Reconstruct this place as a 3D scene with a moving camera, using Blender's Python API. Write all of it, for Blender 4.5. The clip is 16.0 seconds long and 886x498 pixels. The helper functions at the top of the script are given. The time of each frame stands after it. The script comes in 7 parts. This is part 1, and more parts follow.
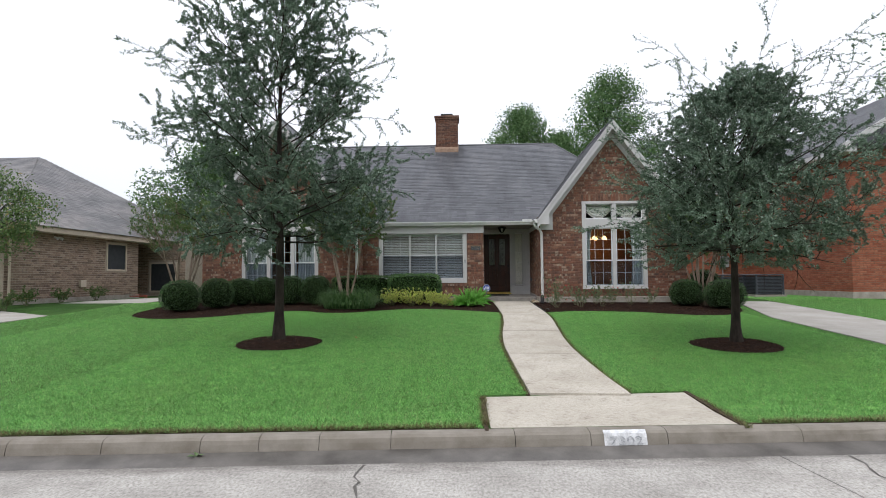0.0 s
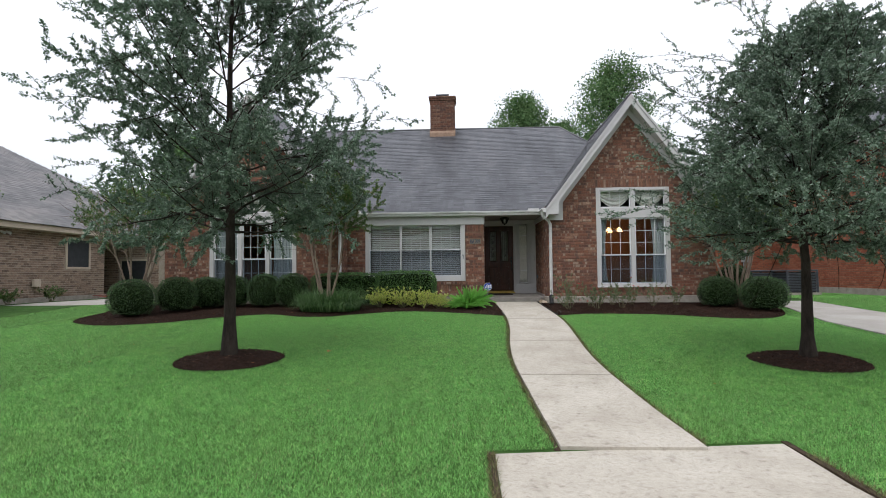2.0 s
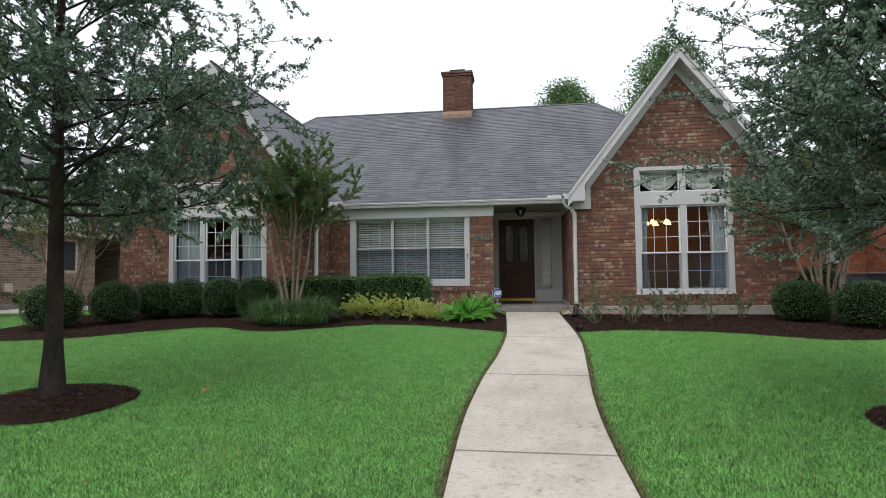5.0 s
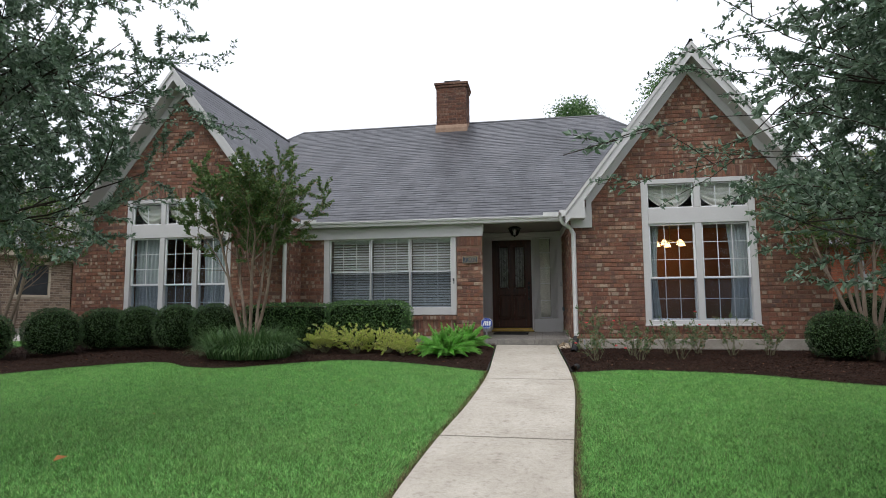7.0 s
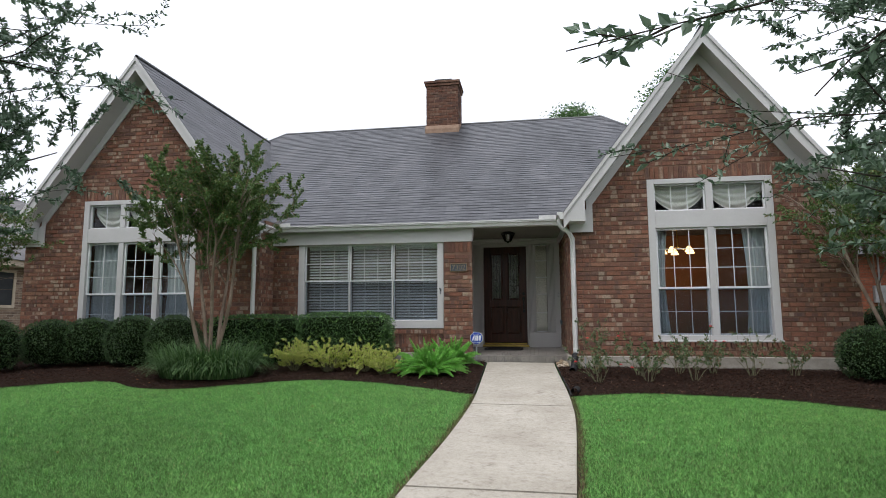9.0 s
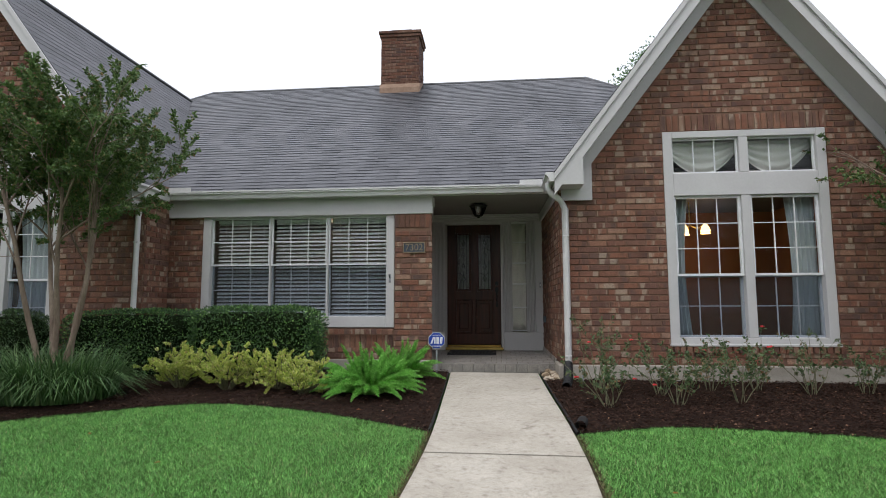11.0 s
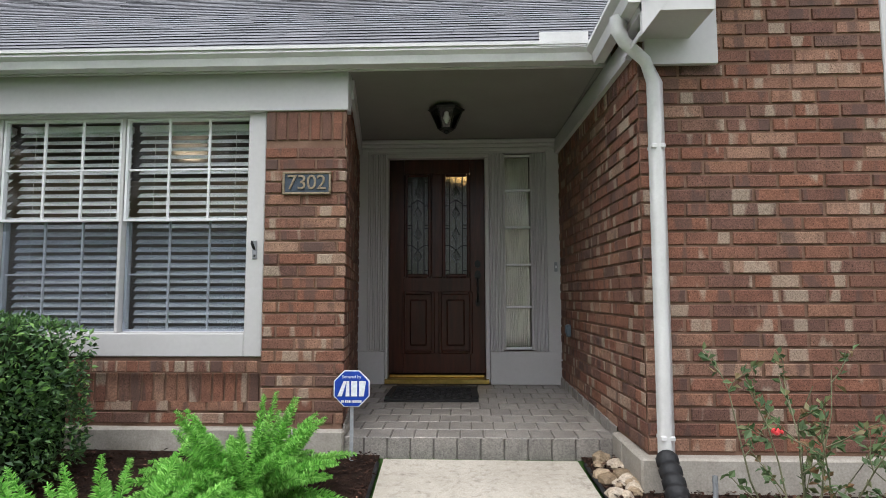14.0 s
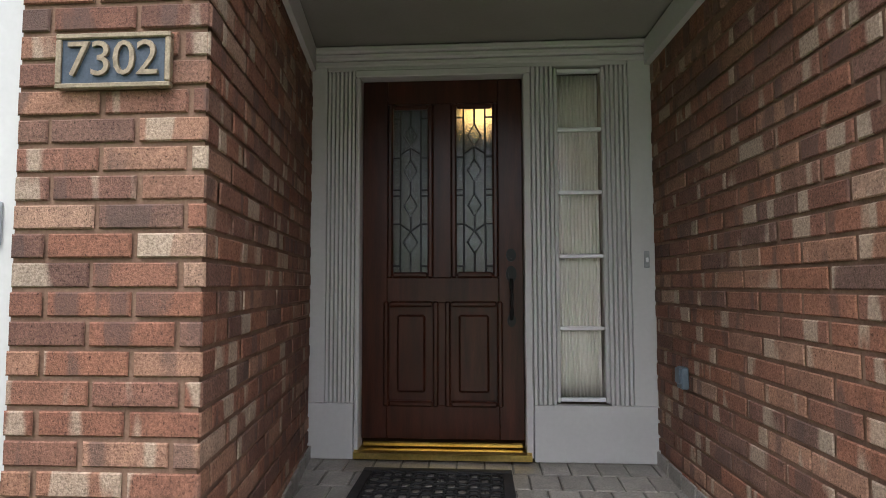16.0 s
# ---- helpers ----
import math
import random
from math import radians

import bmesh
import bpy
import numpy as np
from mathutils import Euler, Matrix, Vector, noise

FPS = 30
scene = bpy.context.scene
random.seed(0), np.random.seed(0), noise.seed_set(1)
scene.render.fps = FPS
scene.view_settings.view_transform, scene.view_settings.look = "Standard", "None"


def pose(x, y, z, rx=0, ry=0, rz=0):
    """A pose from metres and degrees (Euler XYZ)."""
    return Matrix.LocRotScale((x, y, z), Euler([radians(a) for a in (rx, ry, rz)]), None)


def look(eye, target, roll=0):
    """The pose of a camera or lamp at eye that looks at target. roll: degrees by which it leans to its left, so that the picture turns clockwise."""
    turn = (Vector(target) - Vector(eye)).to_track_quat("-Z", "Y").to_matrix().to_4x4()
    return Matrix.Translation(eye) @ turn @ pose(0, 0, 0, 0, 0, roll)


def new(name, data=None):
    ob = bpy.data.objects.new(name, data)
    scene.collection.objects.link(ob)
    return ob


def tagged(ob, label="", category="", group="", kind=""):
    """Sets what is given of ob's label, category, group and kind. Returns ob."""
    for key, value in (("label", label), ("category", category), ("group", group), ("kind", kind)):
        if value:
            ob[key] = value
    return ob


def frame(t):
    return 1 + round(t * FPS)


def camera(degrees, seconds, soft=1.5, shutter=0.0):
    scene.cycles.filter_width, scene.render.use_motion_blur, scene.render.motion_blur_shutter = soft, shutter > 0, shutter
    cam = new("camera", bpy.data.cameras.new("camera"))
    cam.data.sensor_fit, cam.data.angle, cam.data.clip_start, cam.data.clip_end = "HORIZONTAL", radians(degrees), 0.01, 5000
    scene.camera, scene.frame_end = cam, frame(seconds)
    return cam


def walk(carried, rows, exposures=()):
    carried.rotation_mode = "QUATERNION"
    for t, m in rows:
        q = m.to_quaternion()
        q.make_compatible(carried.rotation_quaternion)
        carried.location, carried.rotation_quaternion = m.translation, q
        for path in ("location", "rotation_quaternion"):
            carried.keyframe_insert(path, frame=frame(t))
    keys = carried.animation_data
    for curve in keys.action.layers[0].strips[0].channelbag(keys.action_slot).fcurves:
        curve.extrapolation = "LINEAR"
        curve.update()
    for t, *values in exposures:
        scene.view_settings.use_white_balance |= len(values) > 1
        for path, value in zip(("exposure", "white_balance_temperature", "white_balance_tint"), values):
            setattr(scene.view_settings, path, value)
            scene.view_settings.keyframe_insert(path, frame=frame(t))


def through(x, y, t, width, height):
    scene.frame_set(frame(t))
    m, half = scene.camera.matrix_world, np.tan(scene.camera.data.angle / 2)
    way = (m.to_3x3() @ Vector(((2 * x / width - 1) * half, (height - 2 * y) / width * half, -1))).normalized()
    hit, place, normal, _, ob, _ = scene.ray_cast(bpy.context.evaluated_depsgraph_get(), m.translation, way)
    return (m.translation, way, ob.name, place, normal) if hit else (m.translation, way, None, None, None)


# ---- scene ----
cam = camera(75.5, 16.0, soft=0.9)
PATH = [
    (0, (0.9, -0.332, 1.584), (0.805, 1.663, 1.687), -0.4),
    (0.5, (0.823, 0.082, 1.572), (0.74, 2.078, 1.673), -0.4),
    (1, (0.826, 0.609, 1.605), (0.742, 2.605, 1.701), -0.5),
    (1.5, (0.815, 1.213, 1.644), (0.73, 3.209, 1.734), -0.6),
    (2, (0.867, 1.839, 1.62), (0.78, 3.835, 1.71), -0.6),
    (2.5, (0.985, 2.463, 1.613), (0.893, 4.459, 1.703), -0.6),
    (3, (1.218, 3.056, 1.572), (1.127, 5.052, 1.667), -0.6),
    (3.5, (1.438, 3.587, 1.549), (1.32, 5.581, 1.648), -0.5),
    (6, (2.305, 5.758, 1.643), (1.968, 7.725, 1.775), -0.6),
    (6.5, (2.397, 6.134, 1.669), (2.063, 8.099, 1.83), -0.4),
    (7, (2.457, 6.508, 1.651), (2.128, 8.471, 1.844), -0.4),
    (7.5, (2.516, 6.791, 1.668), (2.175, 8.75, 1.879), -0.1),
    (8, (2.507, 7.055, 1.664), (2.172, 9.014, 1.886), 0.0),
    (8.5, (2.506, 7.265, 1.663), (2.177, 9.224, 1.898), -0.1),
    (11, (2.279, 10.143, 1.675), (2.081, 12.122, 1.889), -0.1),
    (11.5, (2.237, 10.881, 1.636), (2.085, 12.863, 1.852), -0.0),
    (12, (2.15, 11.596, 1.642), (2.026, 13.58, 1.862), 0.1),
    (12.5, (2.087, 12.278, 1.685), (2.012, 14.264, 1.906), 0.1),
    (13, (2.08, 13.045, 1.725), (2.011, 15.032, 1.944), -0.0),
    (13.5, (2.069, 13.784, 1.757), (2.0, 15.773, 1.954), -0.0),
    (14, (2.088, 14.445, 1.829), (2.016, 16.437, 1.992), -0.1),
    (14.5, (2.052, 15.071, 1.894), (1.982, 17.065, 2.031), -0.1),
    (15, (2.011, 15.676, 1.948), (1.949, 17.671, 2.073), -0.0),
    (15.5, (1.994, 16.215, 1.982), (1.915, 18.21, 2.103), -0.2),
    (16, (2.045, 16.633, 1.961), (1.917, 18.625, 2.086), -0.1),
]
walk(cam, [(t, look(eye, target, roll)) for t, eye, target, roll in PATH],
     exposures=[(0, 0.50), (8.5, 0.50), (11, 0.45), (12.5, 0.47), (13, 0.70), (13.5, 0.76), (14, 1.10), (14.5, 1.06), (15.0, 1.12), (15.5, 1.62), (16, 1.72)])

# ---- world and sun: bright overcast ----
world = bpy.data.worlds.new("overcast")
scene.world = world
world.use_nodes = True
wn, wl = world.node_tree.nodes, world.node_tree.links
wn.clear()
sky = wn.new("ShaderNodeTexSky")
sky.sky_type, sky.sun_disc = "NISHITA", False
sky.sun_elevation, sky.sun_rotation = radians(55), radians(200)
sky.air_density, sky.dust_density, sky.ozone_density = 1.0, 4.0, 1.0
grey = wn.new("ShaderNodeHueSaturation")
grey.inputs["Saturation"].default_value = 0.15
cloud = wn.new("ShaderNodeMix")
cloud.data_type = "RGBA"
cloud.inputs[0].default_value = 0.8
tex, xyz, grade, tint = wn.new("ShaderNodeTexCoord"), wn.new("ShaderNodeSeparateXYZ"), wn.new("ShaderNodeMapRange"), wn.new("ShaderNodeMix")
grade.inputs["From Min"].default_value, grade.inputs["From Max"].default_value = 0.0, 1.0
grade.inputs["To Min"].default_value, grade.inputs["To Max"].default_value = 0.64, 1.22
tint.data_type, tint.blend_type = "RGBA", "MULTIPLY"
tint.inputs[0].default_value = 1.0
tint.inputs[6].default_value = (10.8, 11.3, 12.7, 1)
wl.new(tex.outputs["Generated"], xyz.inputs[0])
wl.new(xyz.outputs["Z"], grade.inputs["Value"])
wl.new(grade.outputs["Result"], tint.inputs[7])
wl.new(tint.outputs[2], cloud.inputs[7])
bg = wn.new("ShaderNodeBackground")
bg.inputs["Strength"].default_value = 0.1
out = wn.new("ShaderNodeOutputWorld")
wl.new(sky.outputs[0], grey.inputs["Color"])
wl.new(grey.outputs[0], cloud.inputs[6])
wl.new(cloud.outputs[2], bg.inputs["Color"])
wl.new(bg.outputs[0], out.inputs["Surface"])
sun = new("sun", bpy.data.lights.new("sun", "SUN"))
sun.data.energy, sun.data.angle, sun.data.color = 0.8, radians(30), (1.0, 0.98, 0.95)
sun.matrix_world = look((0, 0, 30), (4, 10, 9))


# ---- materials ----
def mat(name, rough=0.8, metal=0.0, spec=0.3):
    m = bpy.data.materials.new(name)
    m.use_nodes = True
    b = m.node_tree.nodes["Principled BSDF"]
    b.inputs["Roughness"].default_value, b.inputs["Metallic"].default_value = rough, metal
    b.inputs["Specular IOR Level"].default_value = spec
    return m, m.node_tree.nodes, m.node_tree.links, b


def ramp(n, l, fac, stops):
    r = n.new("ShaderNodeValToRGB")
    e = r.color_ramp.elements
    while len(e) < len(stops):
        e.new(0.5)
    for k, (p, c) in enumerate(stops):
        e[k].position, e[k].color = p, (*c, 1)
    l.new(fac, r.inputs[0])
    return r.outputs[0]


def noise_tex(n, l, scale, detail=4.0, rough=0.6, stretch=None, coords="Object"):
    tc = n.new("ShaderNodeTexCoord")
    t = n.new("ShaderNodeTexNoise")
    t.inputs["Scale"].default_value, t.inputs["Detail"].default_value, t.inputs["Roughness"].default_value = scale, detail, rough
    src = n.new("ShaderNodeNewGeometry").outputs["Position"] if coords == "World" else tc.outputs[coords]
    if stretch:
        mp = n.new("ShaderNodeMapping")
        mp.inputs["Scale"].default_value = stretch
        l.new(src, mp.inputs[0])
        src = mp.outputs[0]
    l.new(src, t.inputs["Vector"])
    return t.outputs["Fac"]


def mixc(n, l, fac, a, b, mode="MIX"):
    x = n.new("ShaderNodeMix")
    x.data_type, x.blend_type = "RGBA", mode
    for k, v in ((0, fac), (6, a), (7, b)):
        if isinstance(v, (int, float)):
            x.inputs[k].default_value = v
        elif isinstance(v, tuple):
            x.inputs[k].default_value = (*v, 1)
        else:
            l.new(v, x.inputs[k])
    return x.outputs[2]


def bump(n, l, b, height, strength=0.3, distance=0.01):
    u = n.new("ShaderNodeBump")
    u.inputs["Strength"].default_value, u.inputs["Distance"].default_value = strength, distance
    l.new(height, u.inputs["Height"])
    l.new(u.outputs[0], b.inputs["Normal"])


def mottled(name, dark, light, scale=6.0, fine=90.0, rough=0.8, spec=0.3, metal=0.0, relief=0.2, dist=0.004, stretch=None, grain=0.8):
    """A surface that varies at two scales between two colours."""
    m, n, l, b = mat(name, rough, metal, spec)
    big, small = noise_tex(n, l, scale, stretch=stretch), noise_tex(n, l, fine, 2.0, stretch=stretch)
    base = ramp(n, l, big, [(0.3, dark), (0.7, light)])
    tone = ramp(n, l, small, [(0.25, (0.72, 0.72, 0.72)), (0.75, (1.12, 1.12, 1.12))])
    l.new(mixc(n, l, grain, base, tone, "MULTIPLY"), b.inputs["Base Color"])
    if relief:
        bump(n, l, b, small, relief, dist)
    return m


def pieces(name, stops, single, fine=60.0, rough=0.85, spec=0.25, relief=0.5, dist=0.004, where="World", smear=0.0):
    """A material whose colour changes from piece to piece: single objects, or islands of one mesh."""
    m, n, l, b = mat(name, rough, 0.0, spec)
    src = n.new("ShaderNodeObjectInfo").outputs["Random"] if single else n.new("ShaderNodeNewGeometry").outputs["Random Per Island"]
    base = ramp(n, l, src, stops)
    coarse, small = noise_tex(n, l, fine * 0.2, 4.0, coords=where), noise_tex(n, l, fine * 2.0, 4.0, 0.75, coords=where)
    tone = ramp(n, l, small, [(0.30, (0.42, 0.40, 0.39)), (0.5, (1.0, 1.0, 1.0)), (0.70, (1.55, 1.55, 1.55))])
    stain = ramp(n, l, coarse, [(0.3, (0.70, 0.70, 0.72)), (0.7, (1.18, 1.16, 1.14))])
    c = mixc(n, l, 0.85, base, tone, "MULTIPLY")
    c = mixc(n, l, 0.8, c, stain, "MULTIPLY")
    if smear:
        # small dark pits and pale grit in the face
        pits = noise_tex(n, l, 190.0, 2.0, 0.5, (1.0, 1.0, 0.55), "World")
        c = mixc(n, l, 0.9, c, ramp(n, l, pits, [(0.29, (0.30, 0.28, 0.27)), (0.37, (1.0, 1.0, 1.0)), (0.66, (1.0, 1.0, 1.0)), (0.74, (1.5, 1.5, 1.5))]), "MULTIPLY")
        # kiln marks: upright cream and grey bands that differ from piece to piece
        geo, mp, sh = n.new("ShaderNodeNewGeometry"), n.new("ShaderNodeMapping"), n.new("ShaderNodeVectorMath")
        mp.inputs["Scale"].default_value = (8.5, 8.5, 1.6)
        l.new(geo.outputs["Position"], mp.inputs[0])
        sc = n.new("ShaderNodeMath")
        sc.operation = "MULTIPLY"
        sc.inputs[1].default_value = 61.0
        l.new(src, sc.inputs[0])
        l.new(mp.outputs[0], sh.inputs[0])
        l.new(sc.outputs[0], sh.inputs[1])
        band = n.new("ShaderNodeTexNoise")
        band.inputs["Scale"].default_value, band.inputs["Detail"].default_value, band.inputs["Roughness"].default_value = 1.0, 3.0, 0.35
        l.new(sh.outputs[0], band.inputs["Vector"])
        c = mixc(n, l, ramp(n, l, band.outputs["Fac"], [(0.595, (0, 0, 0)), (0.635, (smear, smear, smear))]), c, mixc(n, l, 0.8, (0.36, 0.285, 0.215), tone, "MULTIPLY"))
        c = mixc(n, l, ramp(n, l, band.outputs["Fac"], [(0.36, (0.6, 0.6, 0.6)), (0.40, (0, 0, 0))]), c, (0.085, 0.056, 0.049))
    l.new(c, b.inputs["Base Color"])
    bump(n, l, b, small, relief, dist)
    return m


def leafy(name, stops, rough=0.5, spec=0.35, through=0.25, patch=None):
    """Leaves: colour by leaf, a little light passes through."""
    m, n, l, b = mat(name, rough, 0.0, spec)
    c = ramp(n, l, n.new("ShaderNodeNewGeometry").outputs["Random Per Island"], stops)
    if patch:
        broad, mid = noise_tex(n, l, 0.55, 3.0, coords="World"), noise_tex(n, l, 5.0, 3.0, coords="World")
        c = mixc(n, l, ramp(n, l, broad, [(0.48, (0, 0, 0)), (0.72, (0.35, 0.35, 0.35))]), c, patch)
        c = mixc(n, l, 0.7, c, ramp(n, l, mid, [(0.3, (0.74, 0.76, 0.74)), (0.7, (1.26, 1.24, 1.22))]), "MULTIPLY")
    l.new(c, b.inputs["Base Color"])
    tr = n.new("ShaderNodeBsdfTranslucent")
    l.new(c, tr.inputs["Color"])
    mx = n.new("ShaderNodeMixShader")
    mx.inputs[0].default_value = through
    l.new(b.outputs[0], mx.inputs[1])
    l.new(tr.outputs[0], mx.inputs[2])
    l.new(mx.outputs[0], n["Material Output"].inputs["Surface"])
    return m


def glow(name, colour, strength):
    m, n, l, b = mat(name)
    b.inputs["Base Color"].default_value = (*colour, 1)
    b.inputs["Emission Color"].default_value = (*colour, 1)
    b.inputs["Emission Strength"].default_value = strength
    return m


def clear_glass(name, tint=(1, 1, 1), rough=0.0, relief=0.0, scale=60.0, gloss=0.1):
    """A thin pane: mostly clear, with a mirror's share of reflection."""
    m = bpy.data.materials.new(name)
    m.use_nodes = True
    n, l = m.node_tree.nodes, m.node_tree.links
    n.remove(n["Principled BSDF"])
    g, t = n.new("ShaderNodeBsdfGlossy"), n.new("ShaderNodeBsdfTransparent")
    g.inputs["Roughness"].default_value = rough
    t.inputs["Color"].default_value = (*tint, 1)
    fr, ad = n.new("ShaderNodeFresnel"), n.new("ShaderNodeMath")
    fr.inputs["IOR"].default_value = 1.28
    ad.operation, ad.use_clamp = "ADD", True
    ad.inputs[1].default_value = gloss
    l.new(fr.outputs[0], ad.inputs[0])
    mx = n.new("ShaderNodeMixShader")
    l.new(ad.outputs[0], mx.inputs[0])
    l.new(t.outputs[0], mx.inputs[1])
    l.new(g.outputs[0], mx.inputs[2])
    l.new(mx.outputs[0], n["Material Output"].inputs["Surface"])
    if relief:
        u = n.new("ShaderNodeBump")
        u.inputs["Strength"].default_value, u.inputs["Distance"].default_value = relief, 0.01
        l.new(noise_tex(n, l, scale, 2.0), u.inputs["Height"])
        l.new(u.outputs[0], g.inputs["Normal"])
        l.new(u.outputs[0], fr.inputs["Normal"])
    return m


BRICK = [(0.0, (0.118, 0.064, 0.050)), (0.10, (0.190, 0.084, 0.056)), (0.30, (0.236, 0.106, 0.067)), (0.44, (0.156, 0.080, 0.060)), (0.57, (0.218, 0.100, 0.066)),
         (0.70, (0.140, 0.082, 0.064)), (0.82, (0.248, 0.124, 0.080)), (0.94, (0.270, 0.150, 0.102)), (1.0, (0.310, 0.205, 0.148))]
TAN_BRICK = [(0.0, (0.16, 0.115, 0.085)), (0.4, (0.27, 0.19, 0.14)), (0.75, (0.34, 0.25, 0.185)), (0.9, (0.16, 0.11, 0.085)), (1.0, (0.37, 0.29, 0.22))]
ORANGE_BRICK = [(0.0, (0.238, 0.071, 0.039)), (0.5, (0.306, 0.100, 0.055)), (1.0, (0.340, 0.133, 0.077))]
M_BRICK = pieces("red_brick", BRICK, True, relief=0.9, smear=0.66)
M_BRICKS = pieces("red_brick_joined", BRICK, False, relief=0.9, smear=0.66)
# chimney brick: the wall brick colours multiplied by 0.62
M_CHIMNEY = pieces("darker_chimney_brick", [(p, tuple(v * 0.62 for v in c)) for p, c in BRICK], False, relief=0.9, smear=0.15)
M_TANBRICKS = pieces("tan_brick_joined", TAN_BRICK, False)
M_ORANGEBRICKS = pieces("orange_brick_joined", ORANGE_BRICK, False)
M_MORTAR = mottled("mortar", (0.165, 0.095, 0.066), (0.248, 0.153, 0.110), 8, 120, 0.95, 0.1)
M_LIGHT_MORTAR = mottled("light_mortar", (0.36, 0.29, 0.23), (0.46, 0.39, 0.32), 8, 120, 0.95, 0.1)
M_TRIM = mottled("painted_trim", (0.50, 0.485, 0.475), (0.54, 0.525, 0.515), 2, 40, 0.5, 0.35, relief=0.04, grain=0.15)
M_WHITE = mottled("white_paint", (0.70, 0.71, 0.72), (0.80, 0.80, 0.80), 3, 40, 0.45, 0.4, relief=0.05, grain=0.2)
M_GUTTER = mottled("gutter_enamel", (0.58, 0.57, 0.555), (0.68, 0.67, 0.655), 4, 60, 0.35, 0.5, relief=0.05, grain=0.2)
# trim colour darkened for the porch ceiling: the porch's shade is in the colour
M_CEILSHADE = mottled("porch_ceiling_shade", (0.255, 0.242, 0.222), (0.29, 0.275, 0.255), 2, 60, 0.75, 0.2, relief=0.04, grain=0.15)
M_CONCRETE, cn, cl_, cb = mat("walk_concrete", 0.9, 0.0, 0.2)
c_ = ramp(cn, cl_, noise_tex(cn, cl_, 1.6, 5.0, 0.65, coords="World"), [(0.3, (0.38, 0.340, 0.280)), (0.7, (0.50, 0.458, 0.390))])
c_ = mixc(cn, cl_, 0.9, c_, ramp(cn, cl_, noise_tex(cn, cl_, 22.0, 5.0, 0.75, coords="World"), [(0.30, (0.62, 0.60, 0.57)), (0.46, (1.0, 1.0, 1.0)), (0.72, (1.12, 1.12, 1.12))]), "MULTIPLY")
cs_ = noise_tex(cn, cl_, 160.0, 3.0, coords="World")
c_ = mixc(cn, cl_, 0.8, c_, ramp(cn, cl_, cs_, [(0.3, (0.72, 0.72, 0.72)), (0.7, (1.16, 1.16, 1.16))]), "MULTIPLY")
c_ = mixc(cn, cl_, 0.75, c_, ramp(cn, cl_, noise_tex(cn, cl_, 6.5, 6.0, 0.7, coords="World"), [(0.30, (0.50, 0.47, 0.43)), (0.41, (1.0, 1.0, 1.0)), (0.75, (1.06, 1.06, 1.05))]), "MULTIPLY")
c_ = mixc(cn, cl_, 0.7, c_, ramp(cn, cl_, noise_tex(cn, cl_, 420.0, 2.0, coords="World"), [(0.3, (0.60, 0.59, 0.57)), (0.5, (1.0, 1.0, 1.0)), (0.75, (1.22, 1.22, 1.22))]), "MULTIPLY")
cl_.new(c_, cb.inputs["Base Color"])
bump(cn, cl_, cb, cs_, 0.4, 0.004)
M_DRIVE = mottled("drive_concrete", (0.300, 0.277, 0.244), (0.398, 0.375, 0.340), 1.2, 90, 0.9, 0.2)
M_FOUND = mottled("foundation_concrete", (0.28, 0.25, 0.21), (0.42, 0.385, 0.335), 5, 90, 0.9, 0.2)
M_KERB = mottled("kerb_concrete", (0.175, 0.152, 0.122), (0.270, 0.243, 0.205), 4, 240, 0.9, 0.25, relief=0.5)
M_STREET, cn, cl_, cb = mat("street_concrete", 0.8, 0.0, 0.3)
c_ = ramp(cn, cl_, noise_tex(cn, cl_, 1.4, 5.0, 0.6, coords="World"), [(0.3, (0.25, 0.232, 0.208)), (0.7, (0.39, 0.368, 0.335))])
scratch = noise_tex(cn, cl_, 26.0, 8.0, 0.82, (1.6, 0.9, 1.0), "World")
c_ = mixc(cn, cl_, 0.95, c_, ramp(cn, cl_, scratch, [(0.36, (0.50, 0.48, 0.46)), (0.47, (0.95, 0.95, 0.95)), (0.62, (1.45, 1.45, 1.45))]), "MULTIPLY")
# a damp, silty margin along the gutter, ragged at its edge
sp_, sx_, dm_ = cn.new("ShaderNodeVectorMath"), cn.new("ShaderNodeMath"), cn.new("ShaderNodeMath")
sp_.operation, sx_.operation, dm_.operation = "DOT_PRODUCT", "MULTIPLY", "ADD"
sp_.inputs[1].default_value = (-0.0847, 0.9964, 0.0)
cl_.new(cn.new("ShaderNodeNewGeometry").outputs["Position"], sp_.inputs[0])
cl_.new(noise_tex(cn, cl_, 2.2, 5.0, 0.7, (0.5, 1.6, 1.0), "World"), sx_.inputs[0])
sx_.inputs[1].default_value = 0.7
cl_.new(sp_.outputs["Value"], dm_.inputs[0])
cl_.new(sx_.outputs[0], dm_.inputs[1])
off_ = cn.new("ShaderNodeMath")
off_.operation = "SUBTRACT"
off_.inputs[1].default_value = 4.35
cl_.new(dm_.outputs[0], off_.inputs[0])
c_ = mixc(cn, cl_, ramp(cn, cl_, off_.outputs[0], [(0.38, (0, 0, 0)), (0.66, (0.85, 0.85, 0.85))]), c_, mixc(cn, cl_, 0.9, (0.125, 0.112, 0.098), ramp(cn, cl_, scratch, [(0.35, (0.6, 0.6, 0.6)), (0.62, (1.3, 1.3, 1.3))]), "MULTIPLY"))
cl_.new(c_, cb.inputs["Base Color"])
bump(cn, cl_, cb, scratch, 0.5, 0.006)
M_MULCH = mottled("mulch", (0.017, 0.010, 0.0075), (0.056, 0.031, 0.022), 14, 120, 0.95, 0.1, relief=1.0, dist=0.03)
